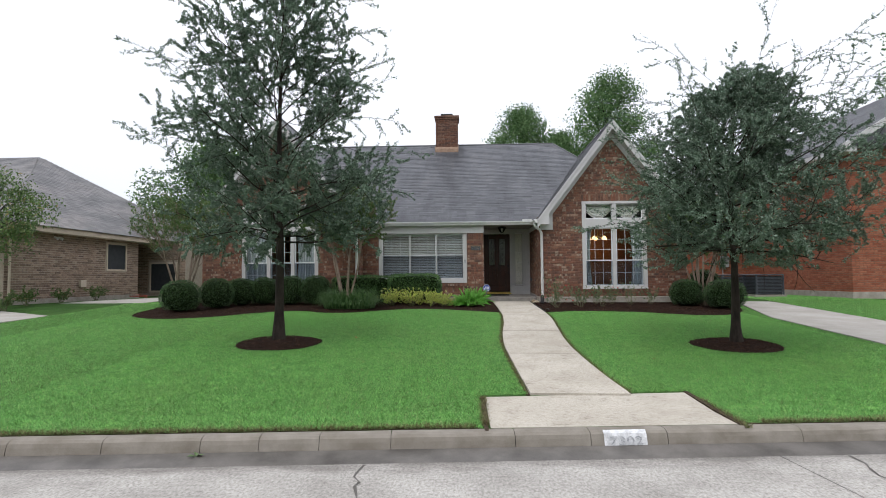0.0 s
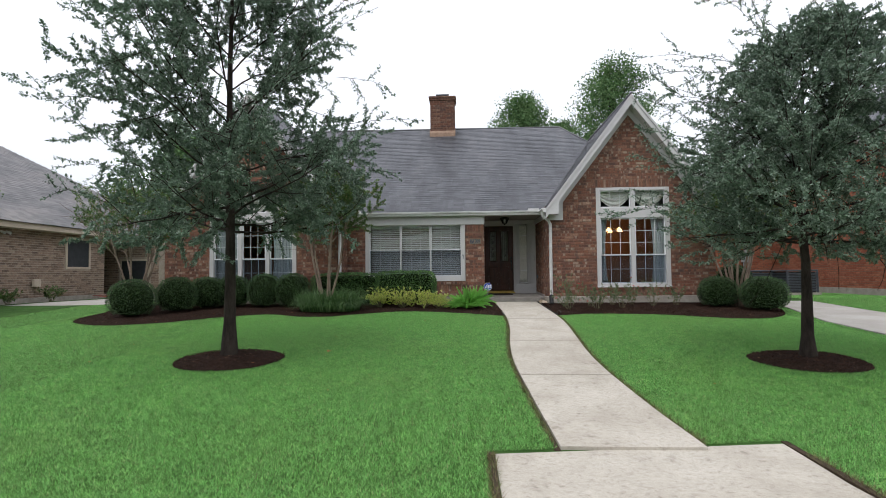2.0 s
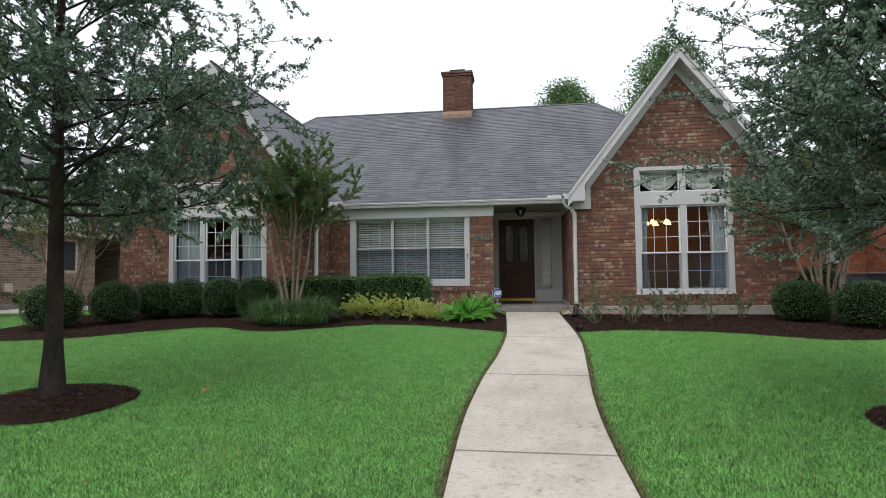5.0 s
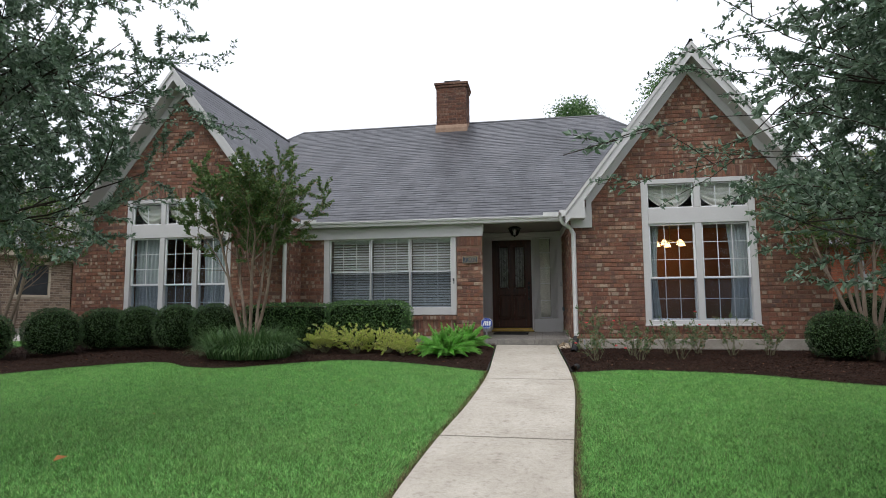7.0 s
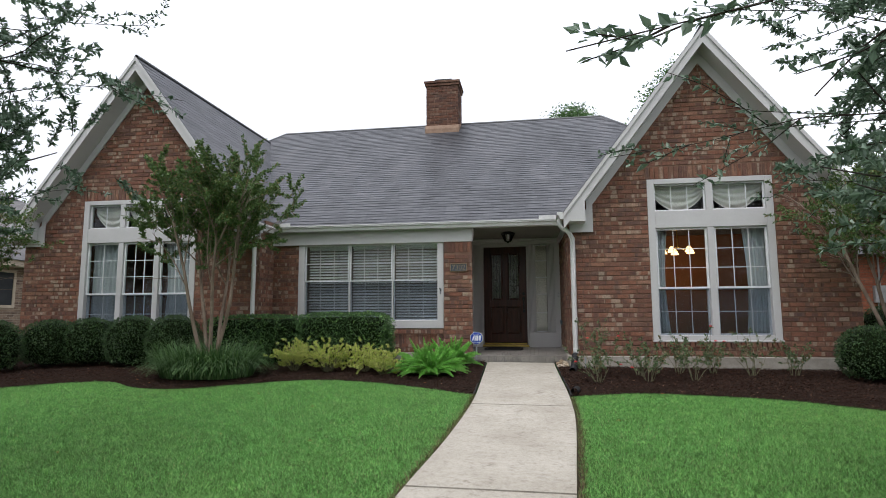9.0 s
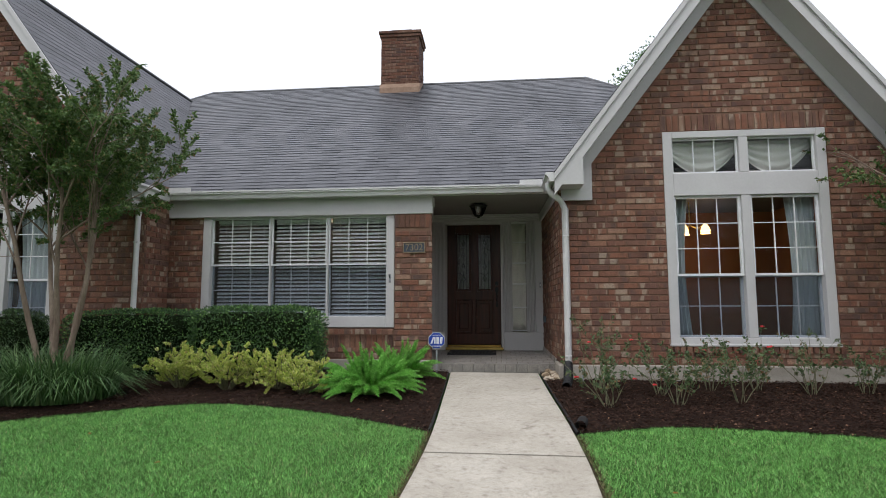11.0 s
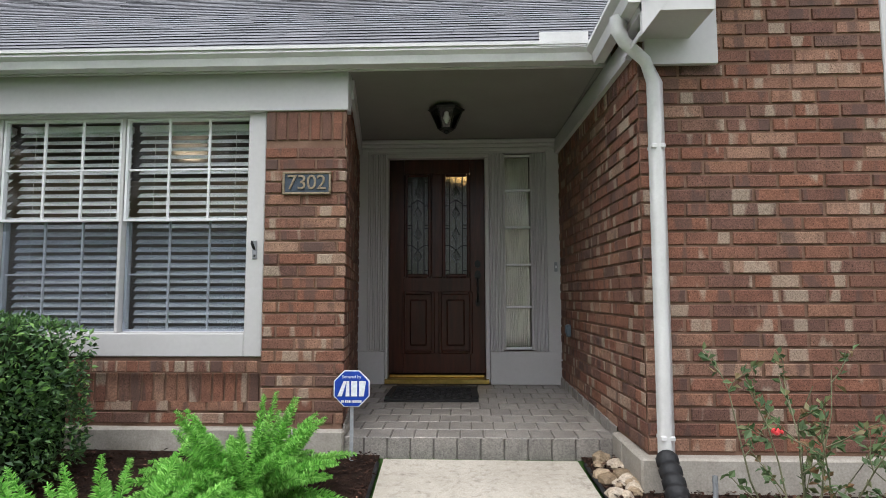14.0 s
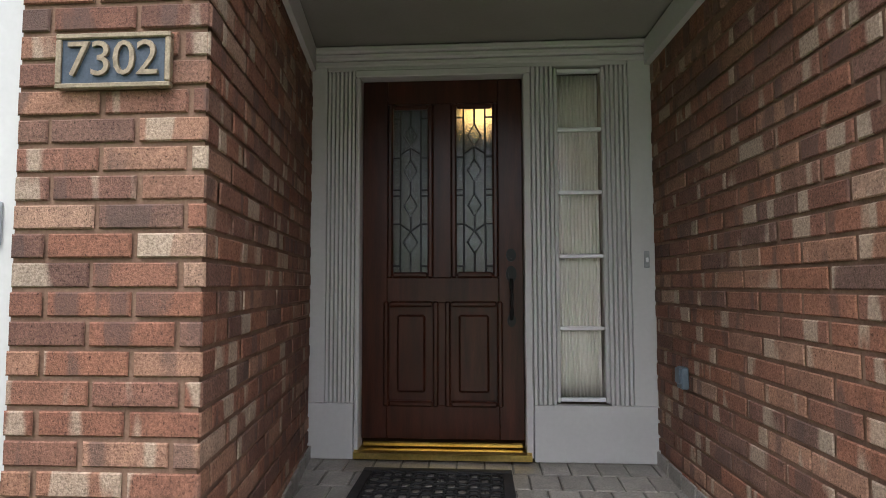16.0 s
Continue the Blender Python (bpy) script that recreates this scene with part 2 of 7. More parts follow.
M_CHIPS = pieces("mulch_chips", [(0.0, (0.020, 0.012, 0.008)), (0.6, (0.054, 0.027, 0.018)), (0.985, (0.102, 0.053, 0.034)), (1.0, (0.374, 0.225, 0.140))], False, rough=0.95)
M_TURF = mottled("turf_soil", (0.030, 0.074, 0.016), (0.062, 0.132, 0.030), 2.0, 160, 0.95, 0.1, relief=0.8, dist=0.02)
M_BLADE = leafy("grass_blades", [(0.0, (0.058, 0.180, 0.034)), (0.45, (0.160, 0.430, 0.088)), (0.85, (0.290, 0.620, 0.175)), (0.96, (0.330, 0.520, 0.160)), (1.0, (0.460, 0.380, 0.230))], 0.5, 0.3, 0.25, patch=(0.205, 0.350, 0.095))
M_DEADGRASS = leafy("dead_grass", [(0.0, (0.06, 0.048, 0.024)), (0.45, (0.15, 0.115, 0.055)), (0.7, (0.10, 0.16, 0.045)), (1.0, (0.26, 0.22, 0.11))], 0.7, 0.2, 0.2)
M_BARK = mottled("bark", (0.018, 0.014, 0.012), (0.060, 0.047, 0.038), 9, 60, 0.95, 0.15, relief=1.0, dist=0.02, stretch=(1, 1, 0.3))
M_MYRTLE = mottled("myrtle_bark", (0.16, 0.115, 0.085), (0.32, 0.245, 0.19), 9, 60, 0.8, 0.2, relief=0.3, stretch=(1, 1, 0.3))
M_OAK = leafy("oak_leaves", [(0.0, (0.066, 0.108, 0.070)), (0.5, (0.124, 0.190, 0.126)), (0.85, (0.196, 0.272, 0.192)), (1.0, (0.320, 0.385, 0.310))], 0.45, 0.4, 0.18)
M_MYRTLELEAF = leafy("myrtle_leaves", [(0.0, (0.052, 0.098, 0.029)), (0.5, (0.098, 0.167, 0.046)), (0.9, (0.149, 0.230, 0.069)), (1.0, (0.276, 0.184, 0.081))], 0.45, 0.4, 0.25)
M_BUSH = leafy("holly_leaves", [(0.0, (0.028, 0.068, 0.024)), (0.5, (0.060, 0.132, 0.040)), (0.86, (0.130, 0.255, 0.074)), (0.94, (0.190, 0.370, 0.085)), (1.0, (0.310, 0.500, 0.150))], 0.4, 0.45, 0.12)
M_YAUPON = leafy("yaupon_leaves", [(0.0, (0.020, 0.046, 0.018)), (0.5, (0.042, 0.088, 0.030)), (0.9, (0.082, 0.155, 0.050)), (1.0, (0.165, 0.255, 0.095))], 0.4, 0.4, 0.12)
# near-black filling that paints the shade between leaves, deep in the shrubs
M_CORESHADE = mottled("shrub_inner_shade", (0.006, 0.010, 0.004), (0.014, 0.022, 0.008), 20, 90, 1.0, 0.05)
M_GOLD = leafy("golden_leaves", [(0.0, (0.200, 0.330, 0.055)), (0.30, (0.480, 0.600, 0.110)), (0.75, (0.800, 0.800, 0.260)), (0.92, (0.830, 0.790, 0.430)), (1.0, (0.520, 0.260, 0.150))], 0.5, 0.3, 0.38)
M_FERN = leafy("fern_leaves", [(0.0, (0.110, 0.320, 0.048)), (0.5, (0.230, 0.560, 0.100)), (1.0, (0.450, 0.780, 0.220))], 0.5, 0.3, 0.3)
M_LILY = leafy("lilyturf_leaves", [(0.0, (0.035, 0.084, 0.025)), (0.6, (0.077, 0.161, 0.050)), (1.0, (0.182, 0.280, 0.112))], 0.4, 0.45, 0.15)
M_ROSELEAF = leafy("rose_leaves", [(0.0, (0.06, 0.105, 0.045)), (0.7, (0.135, 0.20, 0.085)), (1.0, (0.24, 0.13, 0.07))], 0.5, 0.3, 0.25)
M_ROSESTEM = mottled("rose_stems", (0.12, 0.13, 0.07), (0.22, 0.20, 0.12), 20, 80, 0.7, 0.3)
M_ROSE = mottled("rose_petals", (0.55, 0.03, 0.04), (0.75, 0.07, 0.07), 30, 90, 0.6, 0.3)
M_FARLEAF = leafy("far_leaves", [(0.0, (0.056, 0.120, 0.045)), (0.6, (0.112, 0.200, 0.075)), (1.0, (0.192, 0.288, 0.120))], 0.6, 0.2, 0.25)
M_DOOR = mottled("stained_door_wood", (0.021, 0.0056, 0.0034), (0.070, 0.019, 0.0095), 3, 50, 0.33, 0.3, relief=0.1, stretch=(6, 6, 0.6))
M_BRASS = mottled("brass", (0.55, 0.38, 0.10), (0.75, 0.56, 0.2), 8, 60, 0.28, 0.5, metal=1.0, relief=0.05)
M_BLACK = mottled("black_metal", (0.008, 0.008, 0.008), (0.016, 0.015, 0.014), 12, 90, 0.45, 0.25)
M_RUBBER = mottled("black_rubber", (0.010, 0.010, 0.011), (0.026, 0.026, 0.027), 12, 90, 0.6, 0.3)
M_GLASS = clear_glass("window_glass", (0.95, 0.965, 0.96), gloss=0.0)
M_SIDEGLASS = clear_glass("sidelight_glass", (0.96, 0.96, 0.95), gloss=0.0)
M_TEXGLASS = bpy.data.materials.new("leaded_glass")
M_TEXGLASS.use_nodes = True
tg, tl_ = M_TEXGLASS.node_tree.nodes, M_TEXGLASS.node_tree.links
tb = tg["Principled BSDF"]
tb.inputs["Base Color"].default_value = (0.72, 0.74, 0.72, 1)
tb.inputs["Transmission Weight"].default_value = 1.0
tb.inputs["Roughness"].default_value, tb.inputs["IOR"].default_value = 0.05, 1.5
bump(tg, tl_, tb, noise_tex(tg, tl_, 85.0, 3.0), 0.28, 0.01)
M_BEVELGLASS = clear_glass("bevelled_glass", (0.75, 0.77, 0.76), 0.03, 0.3, 20.0, 0.10)
M_CAME = mottled("lead_came", (0.035, 0.033, 0.03), (0.07, 0.066, 0.06), 20, 90, 0.4, 0.5, metal=0.6)
M_MESH = clear_glass("insect_screen", (0.78, 0.81, 0.85), 0.9, gloss=0.0)
M_SCREEN = mottled("window_screen", (0.03, 0.033, 0.037), (0.045, 0.048, 0.053), 5, 300, 0.6, 0.3)
M_BLIND = mottled("blind_vinyl", (0.770, 0.780, 0.780), (0.860, 0.865, 0.865), 4, 60, 0.5, 0.4, relief=0.03, grain=0.2)
M_CURTAIN = mottled("sheer_curtain", (0.46, 0.50, 0.53), (0.62, 0.66, 0.68), 3, 120, 0.9, 0.1, stretch=(8, 8, 0.3))
M_WHITECLOTH = mottled("white_curtain", (0.74, 0.715, 0.66), (0.87, 0.85, 0.79), 3, 160, 0.9, 0.1)
M_ROOMWALL = mottled("brown_room_wall", (0.17, 0.075, 0.038), (0.21, 0.09, 0.045), 2, 60, 0.8, 0.2, grain=0.2)
M_GREYWALL = mottled("pale_room_wall", (0.30, 0.28, 0.25), (0.36, 0.335, 0.30), 2, 60, 0.8, 0.2, grain=0.2)
M_ROOMFLOOR = mottled("room_floor", (0.10, 0.07, 0.05), (0.16, 0.11, 0.08), 5, 60, 0.6, 0.3)
M_CEIL = mottled("ceiling_paint", (0.60, 0.59, 0.57), (0.68, 0.67, 0.65), 2, 80, 0.9, 0.1, grain=0.2)
M_TILE = pieces("porch_tile", [(0.0, (0.225, 0.207, 0.185)), (0.5, (0.252, 0.232, 0.208)), (1.0, (0.280, 0.257, 0.230))], True, rough=0.4, spec=0.4, relief=0.1)
M_GROUT = mottled("grout", (0.17, 0.155, 0.14), (0.24, 0.22, 0.20), 10, 120, 0.95, 0.1)
M_FLUE = mottled("flue_metal", (0.012, 0.012, 0.012), (0.03, 0.03, 0.03), 9, 60, 0.5, 0.4)
M_BLUE = mottled("sign_blue", (0.010, 0.045, 0.32), (0.014, 0.055, 0.38), 4, 60, 0.35, 0.4, relief=0.0)
M_SIGNWHITE = mottled("sign_white", (0.74, 0.75, 0.78), (0.8, 0.8, 0.82), 4, 60, 0.35, 0.4, relief=0.0)
M_PLAQUE = mottled("plaque_slate", (0.032, 0.046, 0.066), (0.052, 0.070, 0.095), 30, 120, 0.5, 0.4)
M_BRONZE = mottled("aged_bronze", (0.20, 0.155, 0.105), (0.33, 0.265, 0.18), 30, 120, 0.45, 0.4, metal=0.5)
M_BULB = glow("lit_bulb", (1.0, 0.62, 0.24), 14.0)
M_SHADEGLOW = glow("lit_glass_shade", (1.0, 0.66, 0.28), 2.4)
M_BOWLGLOW = glow("lit_glass_bowl", (1.0, 0.60, 0.22), 1.8)
M_ACMETAL = mottled("condenser_metal", (0.040, 0.045, 0.055), (0.07, 0.075, 0.088), 6, 60, 0.5, 0.4)
M_ROCK = pieces("river_rock", [(0.0, (0.22, 0.16, 0.10)), (0.5, (0.36, 0.28, 0.19)), (1.0, (0.52, 0.45, 0.36))], True, rough=0.7)
M_OUTLET = mottled("outlet_paint", (0.085, 0.115, 0.14), (0.13, 0.165, 0.19), 6, 60, 0.45, 0.4)
M_HOSE = mottled("red_hose", (0.35, 0.05, 0.03), (0.45, 0.08, 0.05), 9, 60, 0.5, 0.4)
M_GREYBOX = mottled("grey_meter_paint", (0.25, 0.26, 0.27), (0.36, 0.37, 0.38), 6, 60, 0.5, 0.4)


def shingle_mat(name, dark, light):
    m, n, l, b = mat(name, 0.52, 0.0, 0.75)
    base = ramp(n, l, n.new("ShaderNodeNewGeometry").outputs["Random Per Island"], [(0.0, dark), (0.6, light), (1.0, tuple(c * 1.2 for c in light))])
    streak = noise_tex(n, l, 0.9, 5.0, 0.65, (1.9, 0.45, 0.45))
    grit = noise_tex(n, l, 130, 2.0)
    c = mixc(n, l, 0.9, base, ramp(n, l, streak, [(0.34, (0.42, 0.42, 0.44)), (0.5, (1.0, 1.0, 1.0)), (0.68, (1.45, 1.38, 1.30))]), "MULTIPLY")
    l.new(mixc(n, l, 0.8, c, ramp(n, l, grit, [(0.3, (0.7, 0.7, 0.7)), (0.7, (1.2, 1.2, 1.2))]), "MULTIPLY"), b.inputs["Base Color"])
    bump(n, l, b, grit, 0.5, 0.004)
    return m


M_SHINGLE = shingle_mat("asphalt_shingles", (0.031, 0.032, 0.037), (0.057, 0.058, 0.065))
M_RIDGE = shingle_mat("ridge_shingles", (0.035, 0.036, 0.040), (0.055, 0.056, 0.060))
M_TANSHINGLE = shingle_mat("weathered_shingles", (0.078, 0.072, 0.069), (0.120, 0.111, 0.106))


# ---- builders ----
def mesh_of(name, verts, faces, material, parent=None, smooth=False):
    """One mesh object from numpy arrays: faces is an (n, k) array of indices."""
    verts, faces = np.asarray(verts, np.float32), np.asarray(faces, np.int32)
    me = bpy.data.meshes.new(name)
    k = faces.shape[1]
    me.vertices.add(len(verts))
    me.vertices.foreach_set("co", verts.ravel())
    me.loops.add(faces.size)
    me.loops.foreach_set("vertex_index", faces.ravel())
    me.polygons.add(len(faces))
    me.polygons.foreach_set("loop_start", np.arange(0, faces.size, k, dtype=np.int32))
    me.materials.append(material)
    me.update(calc_edges=True)
    me.polygons.foreach_set("use_smooth", np.full(len(faces), smooth, bool))
    ob = new(name, me)
    ob.parent = parent
    return ob


def part(name, bm, material, parent=None, label=""):
    """Links a bmesh as one mesh object under a thing or a part."""
    me = bpy.data.meshes.new(name)
    bm.normal_update()
    bm.to_mesh(me)
    bm.free()
    me.materials.append(material)
    ob = new(name, me)
    ob.parent = parent
    return tagged(ob, label) if label else ob


def thing(name, label, category, at=(0, 0, 0), group="", kind=""):
    ob = new(name)
    ob.location = at
    ob.empty_display_size = 0.1
    bpy.context.view_layer.update()
    return tagged(ob, label, category, group, kind)


def box(bm, x0, x1, y0, y1, z0, z1, bevel=0.0):
    """Adds a box, its edges rounded off by bevel."""
    made = bmesh.ops.create_cube(bm, size=1.0, matrix=Matrix.Translation(((x0 + x1) / 2, (y0 + y1) / 2, (z0 + z1) / 2)) @ Matrix.Diagonal((x1 - x0, y1 - y0, z1 - z0, 1)))
    if bevel:
        edges = list({e for v in made["verts"] for e in v.link_edges})
        bmesh.ops.bevel(bm, geom=edges, offset=bevel, segments=1, affect="EDGES")


def boxed(name, x0, x1, y0, y1, z0, z1, material, parent=None, label="", bevel=0.0):
    bm = bmesh.new()
    box(bm, x0, x1, y0, y1, z0, z1, bevel)
    return part(name, bm, material, parent, label)


def prism(bm, outline, axis, a, b):
    """Adds a solid: an outline of (u, v) pairs pushed along an axis from a to b. axis y: (x, z); axis x: (y, z); axis z: (x, y)."""
    put = {"y": lambda u, v, w: (u, w, v), "x": lambda u, v, w: (w, u, v), "z": lambda u, v, w: (u, v, w)}[axis]
    lo = [bm.verts.new(put(u, v, a)) for u, v in outline]
    hi = [bm.verts.new(put(u, v, b)) for u, v in outline]
    bm.faces.new(lo[::-1])
    bm.faces.new(hi)
    for k in range(len(lo)):
        j = (k + 1) % len(lo)
        bm.faces.new((lo[k], lo[j], hi[j], hi[k]))
    bmesh.ops.recalc_face_normals(bm, faces=bm.faces)


def prismed(name, outline, axis, a, b, material, parent=None, label=""):
    bm = bmesh.new()
    prism(bm, outline, axis, a, b)
    return part(name, bm, material, parent, label)


def tubes(lines, sides=6):
    """Vertices and quads of tapered tubes: lines of (points, radii)."""
    V, F, base = [], [], 0
    ang = np.arange(sides) * 2 * np.pi / sides
    for pts, rad in lines:
        pts, rad = np.asarray(pts, float), np.asarray(rad, float)
        way = np.gradient(pts, axis=0)
        way /= np.linalg.norm(way, axis=1)[:, None] + 1e-9
        ref = np.where(np.abs(way[:, 2:3]) > 0.9, [[1.0, 0, 0]], [[0, 0, 1.0]])
        u = np.cross(way, ref)
        u /= np.linalg.norm(u, axis=1)[:, None] + 1e-9
        w = np.cross(way, u)
        ring = pts[:, None] + rad[:, None, None] * (np.cos(ang)[None, :, None] * u[:, None] + np.sin(ang)[None, :, None] * w[:, None])
        V.append(ring.reshape(-1, 3))
        n = len(pts)
        i, j = np.meshgrid(np.arange(n - 1), np.arange(sides), indexing="ij")
        k = (j + 1) % sides
        F.append(np.stack([base + i * sides + j, base + i * sides + k, base + (i + 1) * sides + k, base + (i + 1) * sides + j], -1).reshape(-1, 4))
        base += n * sides
    return np.concatenate(V), np.concatenate(F)


def tube(name, lines, sides, material, parent=None, label=""):
    v, f = tubes(lines, sides)
    ob = mesh_of(name, v, f, material, parent, True)
    return tagged(ob, label) if label else ob


def unit(v):
    return v / (np.linalg.norm(v, axis=-1, keepdims=True) + 1e-9)


def leaf_mesh(at, way, face, length, width):
    """Leaves as pointed, slightly folded blades: 4 vertices, 2 triangles each."""
    way = unit(way)
    side = unit(np.cross(way, face))
    up = np.cross(side, way)
    length, width = length[:, None], width[:, None]
    a, d = at, at + way * length - up * length * 0.12
    mid = at + way * length * 0.5
    b, c = mid + side * width * 0.5 + up * width * 0.15, mid - side * width * 0.5 + up * width * 0.15
    v = np.stack([a, b, d, c], 1).reshape(-1, 3)
    k = np.arange(len(at))[:, None] * 4
    f = np.concatenate([k + [[0, 1, 2]], k + [[0, 2, 3]]])
    return v, f


def leaves(name, at, way, size, material, parent, rng, aspect=0.42):
    at, way = np.asarray(at), np.asarray(way)
    n = len(at)
    face = unit(rng.normal(size=(n, 3)) + [0, 0, 1.0])
    ln = size * rng.uniform(0.65, 1.25, n)
    v, f = leaf_mesh(at, way, face, ln, ln * aspect * rng.uniform(0.8, 1.2, n))
    return mesh_of(name, v, f, material, parent)


# ---- the lie of the land ----
def kerb_y(x):
    return 4.95 + 0.085 * x


def land(x, y):
    """Height of the front yard: a kerb's height at the street, then a steady rise to the house."""
    return 0.16 + 0.055 * np.clip(y - kerb_y(x) - 0.9, 0.0, 12.3)


def smooth_line(points, steps=8):
    """A smooth curve through plan points."""
    p = np.asarray(points, float)
    p = np.concatenate([[2 * p[0] - p[1]], p, [2 * p[-1] - p[-2]]])
    t = np.linspace(0, 1, steps, endpoint=False)[:, None]
    out = []
    for k in range(1, len(p) - 2):
        a, b, c, d = p[k - 1 : k + 3]
        out.append(0.5 * (2 * b + (c - a) * t + (2 * a - 5 * b + 4 * c - d) * t**2 + (3 * b - a - 3 * c + d) * t**3))
    return np.concatenate(out + [p[-2:-1]])


def inside(x, y, poly):
    """Which points lie in a plan polygon."""
    hit = np.zeros(len(x), bool)
    j = len(poly) - 1
    for i in range(len(poly)):
        (xi, yi), (xj, yj) = poly[i], poly[j]
        hit ^= ((yi > y) != (yj > y)) & (x < (xj - xi) * (y - yi) / (yj - yi + 1e-12) + xi)
        j = i
    return hit


def slab(name, left, right, lift, thick, material, parent=None):
    """A strip of paving between two edge lines, following the land."""
    n = len(left)
    bm = bmesh.new()
    top = [[bm.verts.new((x, y, land(x, y) + lift)) for x, y in e] for e in (left, right)]
    low = [[bm.verts.new((x, y, land(x, y) + lift - thick)) for x, y in e] for e in (left, right)]
    for k in range(n - 1):
        bm.faces.new((top[0][k], top[1][k], top[1][k + 1], top[0][k + 1]))
        bm.faces.new((low[0][k + 1], low[1][k + 1], low[1][k], low[0][k]))
        for s in (0, 1):
            bm.faces.new((top[s][k], top[s][k + 1], low[s][k + 1], low[s][k]))
    for k in (0, n - 1):
        bm.faces.new((top[0][k], top[1][k], low[1][k], low[0][k]))
    bmesh.ops.recalc_face_normals(bm, faces=bm.faces)
    return part(name, bm, material, parent)


# ---- brickwork ----
COURSE, MODULE, JOINT = 0.0772, 0.245, 0.0135


def lay(width, z0, z1, holes=(), top=None, seed=0, soldier=()):
    """Rectangles (u0, u1, v0, v1) of running-bond brick on a wall: holes and a roofline leave bricks out, soldier bands stand bricks on end."""
    rng = np.random.default_rng(seed)
    out = []
    rows = int(round((z1 - z0) / COURSE))
    blocked = list(holes) + [tuple(s) for s in soldier]
    for r in range(rows):
        v0 = z0 + r * COURSE
        v1 = v0 + COURSE - JOINT
        u = -MODULE * (0.5 * (r % 2)) - rng.uniform(0, 0.03)
        while u < width:
            a, b = max(u, 0.0), min(u + MODULE - JOINT, width)
            u += MODULE
            spans = [(a, b)]
            for h0, h1, k0, k1 in blocked:
                if v1 > k0 + 0.02 and v0 < k1 - 0.02:
                    cut = []
                    for p, q in spans:
                        if q <= h0 or p >= h1:
                            cut.append((p, q))
                        else:
                            cut += [(p, h0 - 0.004)] if p < h0 else []
                            cut += [(h1 + 0.004, q)] if q > h1 else []
                    spans = cut
            for p, q in spans:
                if top is not None:
                    if min(top(p), top(q)) < v1:
                        if max(top(p), top(q)) < v1:
                            continue
                        lo, hi = (p, q) if top(p) >= v1 else (q, p)
                        k = (top(lo) - v1) / (top(lo) - top(hi) + 1e-9)
                        edge = lo + (hi - lo) * k
                        p, q = min(lo, edge), max(lo, edge)
                if q - p > 0.025:
                    out.append((p, q, v0, v1))
    for h0, h1, k0, k1 in soldier:
        u = h0
        while u + 0.03 < h1:
            out.append((u, min(u + COURSE - JOINT, h1), k0, k1 - JOINT))
            u += COURSE
    return out


BOX_FACES = np.array([[0, 1, 2, 3], [0, 4, 5, 1], [1, 5, 6, 2], [2, 6, 7, 3], [3, 7, 4, 0]])


def brick_shell(rects, at, proud, rng):
    """Brick boxes proud of a wall plane; at(u, v, d) gives the place d metres in front of it."""
    r = np.asarray(rects)
    d = proud + rng.uniform(-0.0025, 0.0025, len(r))
    c = 0.004
    u0, u1, v0, v1 = r.T
    front = [(u0 + c, v0 + c), (u1 - c, v0 + c), (u1 - c, v1 - c), (u0 + c, v1 - c)]
    back = [(u0, v0), (u1, v0), (u1, v1), (u0, v1)]
    V = np.stack([at(u, v, d) for u, v in front] + [at(u, v, -0.004 + 0 * d) for u, v in back], 1)
    F = (np.arange(len(r))[:, None, None] * 8 + BOX_FACES[None]).reshape(-1, 4)
    return V.reshape(-1, 3), F


def wall_frame(origin, along, out):
    """The map from a wall's own (u, z, d) to the world."""
    o, a, n = np.array(origin, float), np.array(along, float), np.array(out, float)

    def at(u, v, d):
        u, v, d = np.broadcast_arrays(np.asarray(u, float), np.asarray(v, float), np.asarray(d, float))
        p = o + u[..., None] * a + d[..., None] * n
        p[..., 2] = v
        return p

    return at


PIECES = []


def brick_face(wall, rects, at, near=None, material=None, proud=0.0095, seed=1, limit=280):
    """Bricks on a wall. Those within the stretch near (u0, u1, v0, v1) are laid one by one at the end of the file, the rest joined."""
    rng = np.random.default_rng(seed)
    single = []
    if near:
        single = [r for r in rects if r[0] >= near[0] and r[1] <= near[1] and r[2] >= near[2] and r[3] <= near[3]][:limit]
    chosen = set(single)
    rest = [r for r in rects if r not in chosen]
    if rest:
        v, f = brick_shell(rest, at, proud, rng)
        tagged(mesh_of("brickwork", v, f, material or M_BRICKS, wall), kind="stuff")
    if single:
        PIECES.append((wall, single, at, proud))


def lay_pieces():
    """Single bricks, on shared meshes by size."""
    kept = {}
    for wall, rects, at, proud in PIECES:
        x0, x1 = at(0.0, 0.0, 0.0), at(1.0, 0.0, 0.0)
        n = at(0.0, 0.0, 1.0) - x0
        turn = Matrix((( *(x1 - x0), ), (0, 0, 1), ( *n, ))).transposed().to_4x4()
        for u0, u1, v0, v1 in rects:
            key = (round((u1 - u0) * 200), round((v1 - v0) * 500))
            if key not in kept:
                w, h = key[0] / 200, key[1] / 500
                flat = lambda u, v, d: np.stack([u, v, d], -1)
                vv, ff = brick_shell([(0, w, 0, h)], flat, 0.0, np.random.default_rng(0))
                me = bpy.data.meshes.new("brick")
                me.from_pydata([tuple(p) for p in vv], [], [tuple(int(q) for q in k) for k in ff])
                me.materials.append(M_BRICK)
                kept[key] = me
            ob = new("brick", kept[key])
            ob.parent = wall
            base = at(u0, v0, proud + random.uniform(-0.003, 0.003))
            ob.matrix_basis = Matrix.Translation(base) @ turn


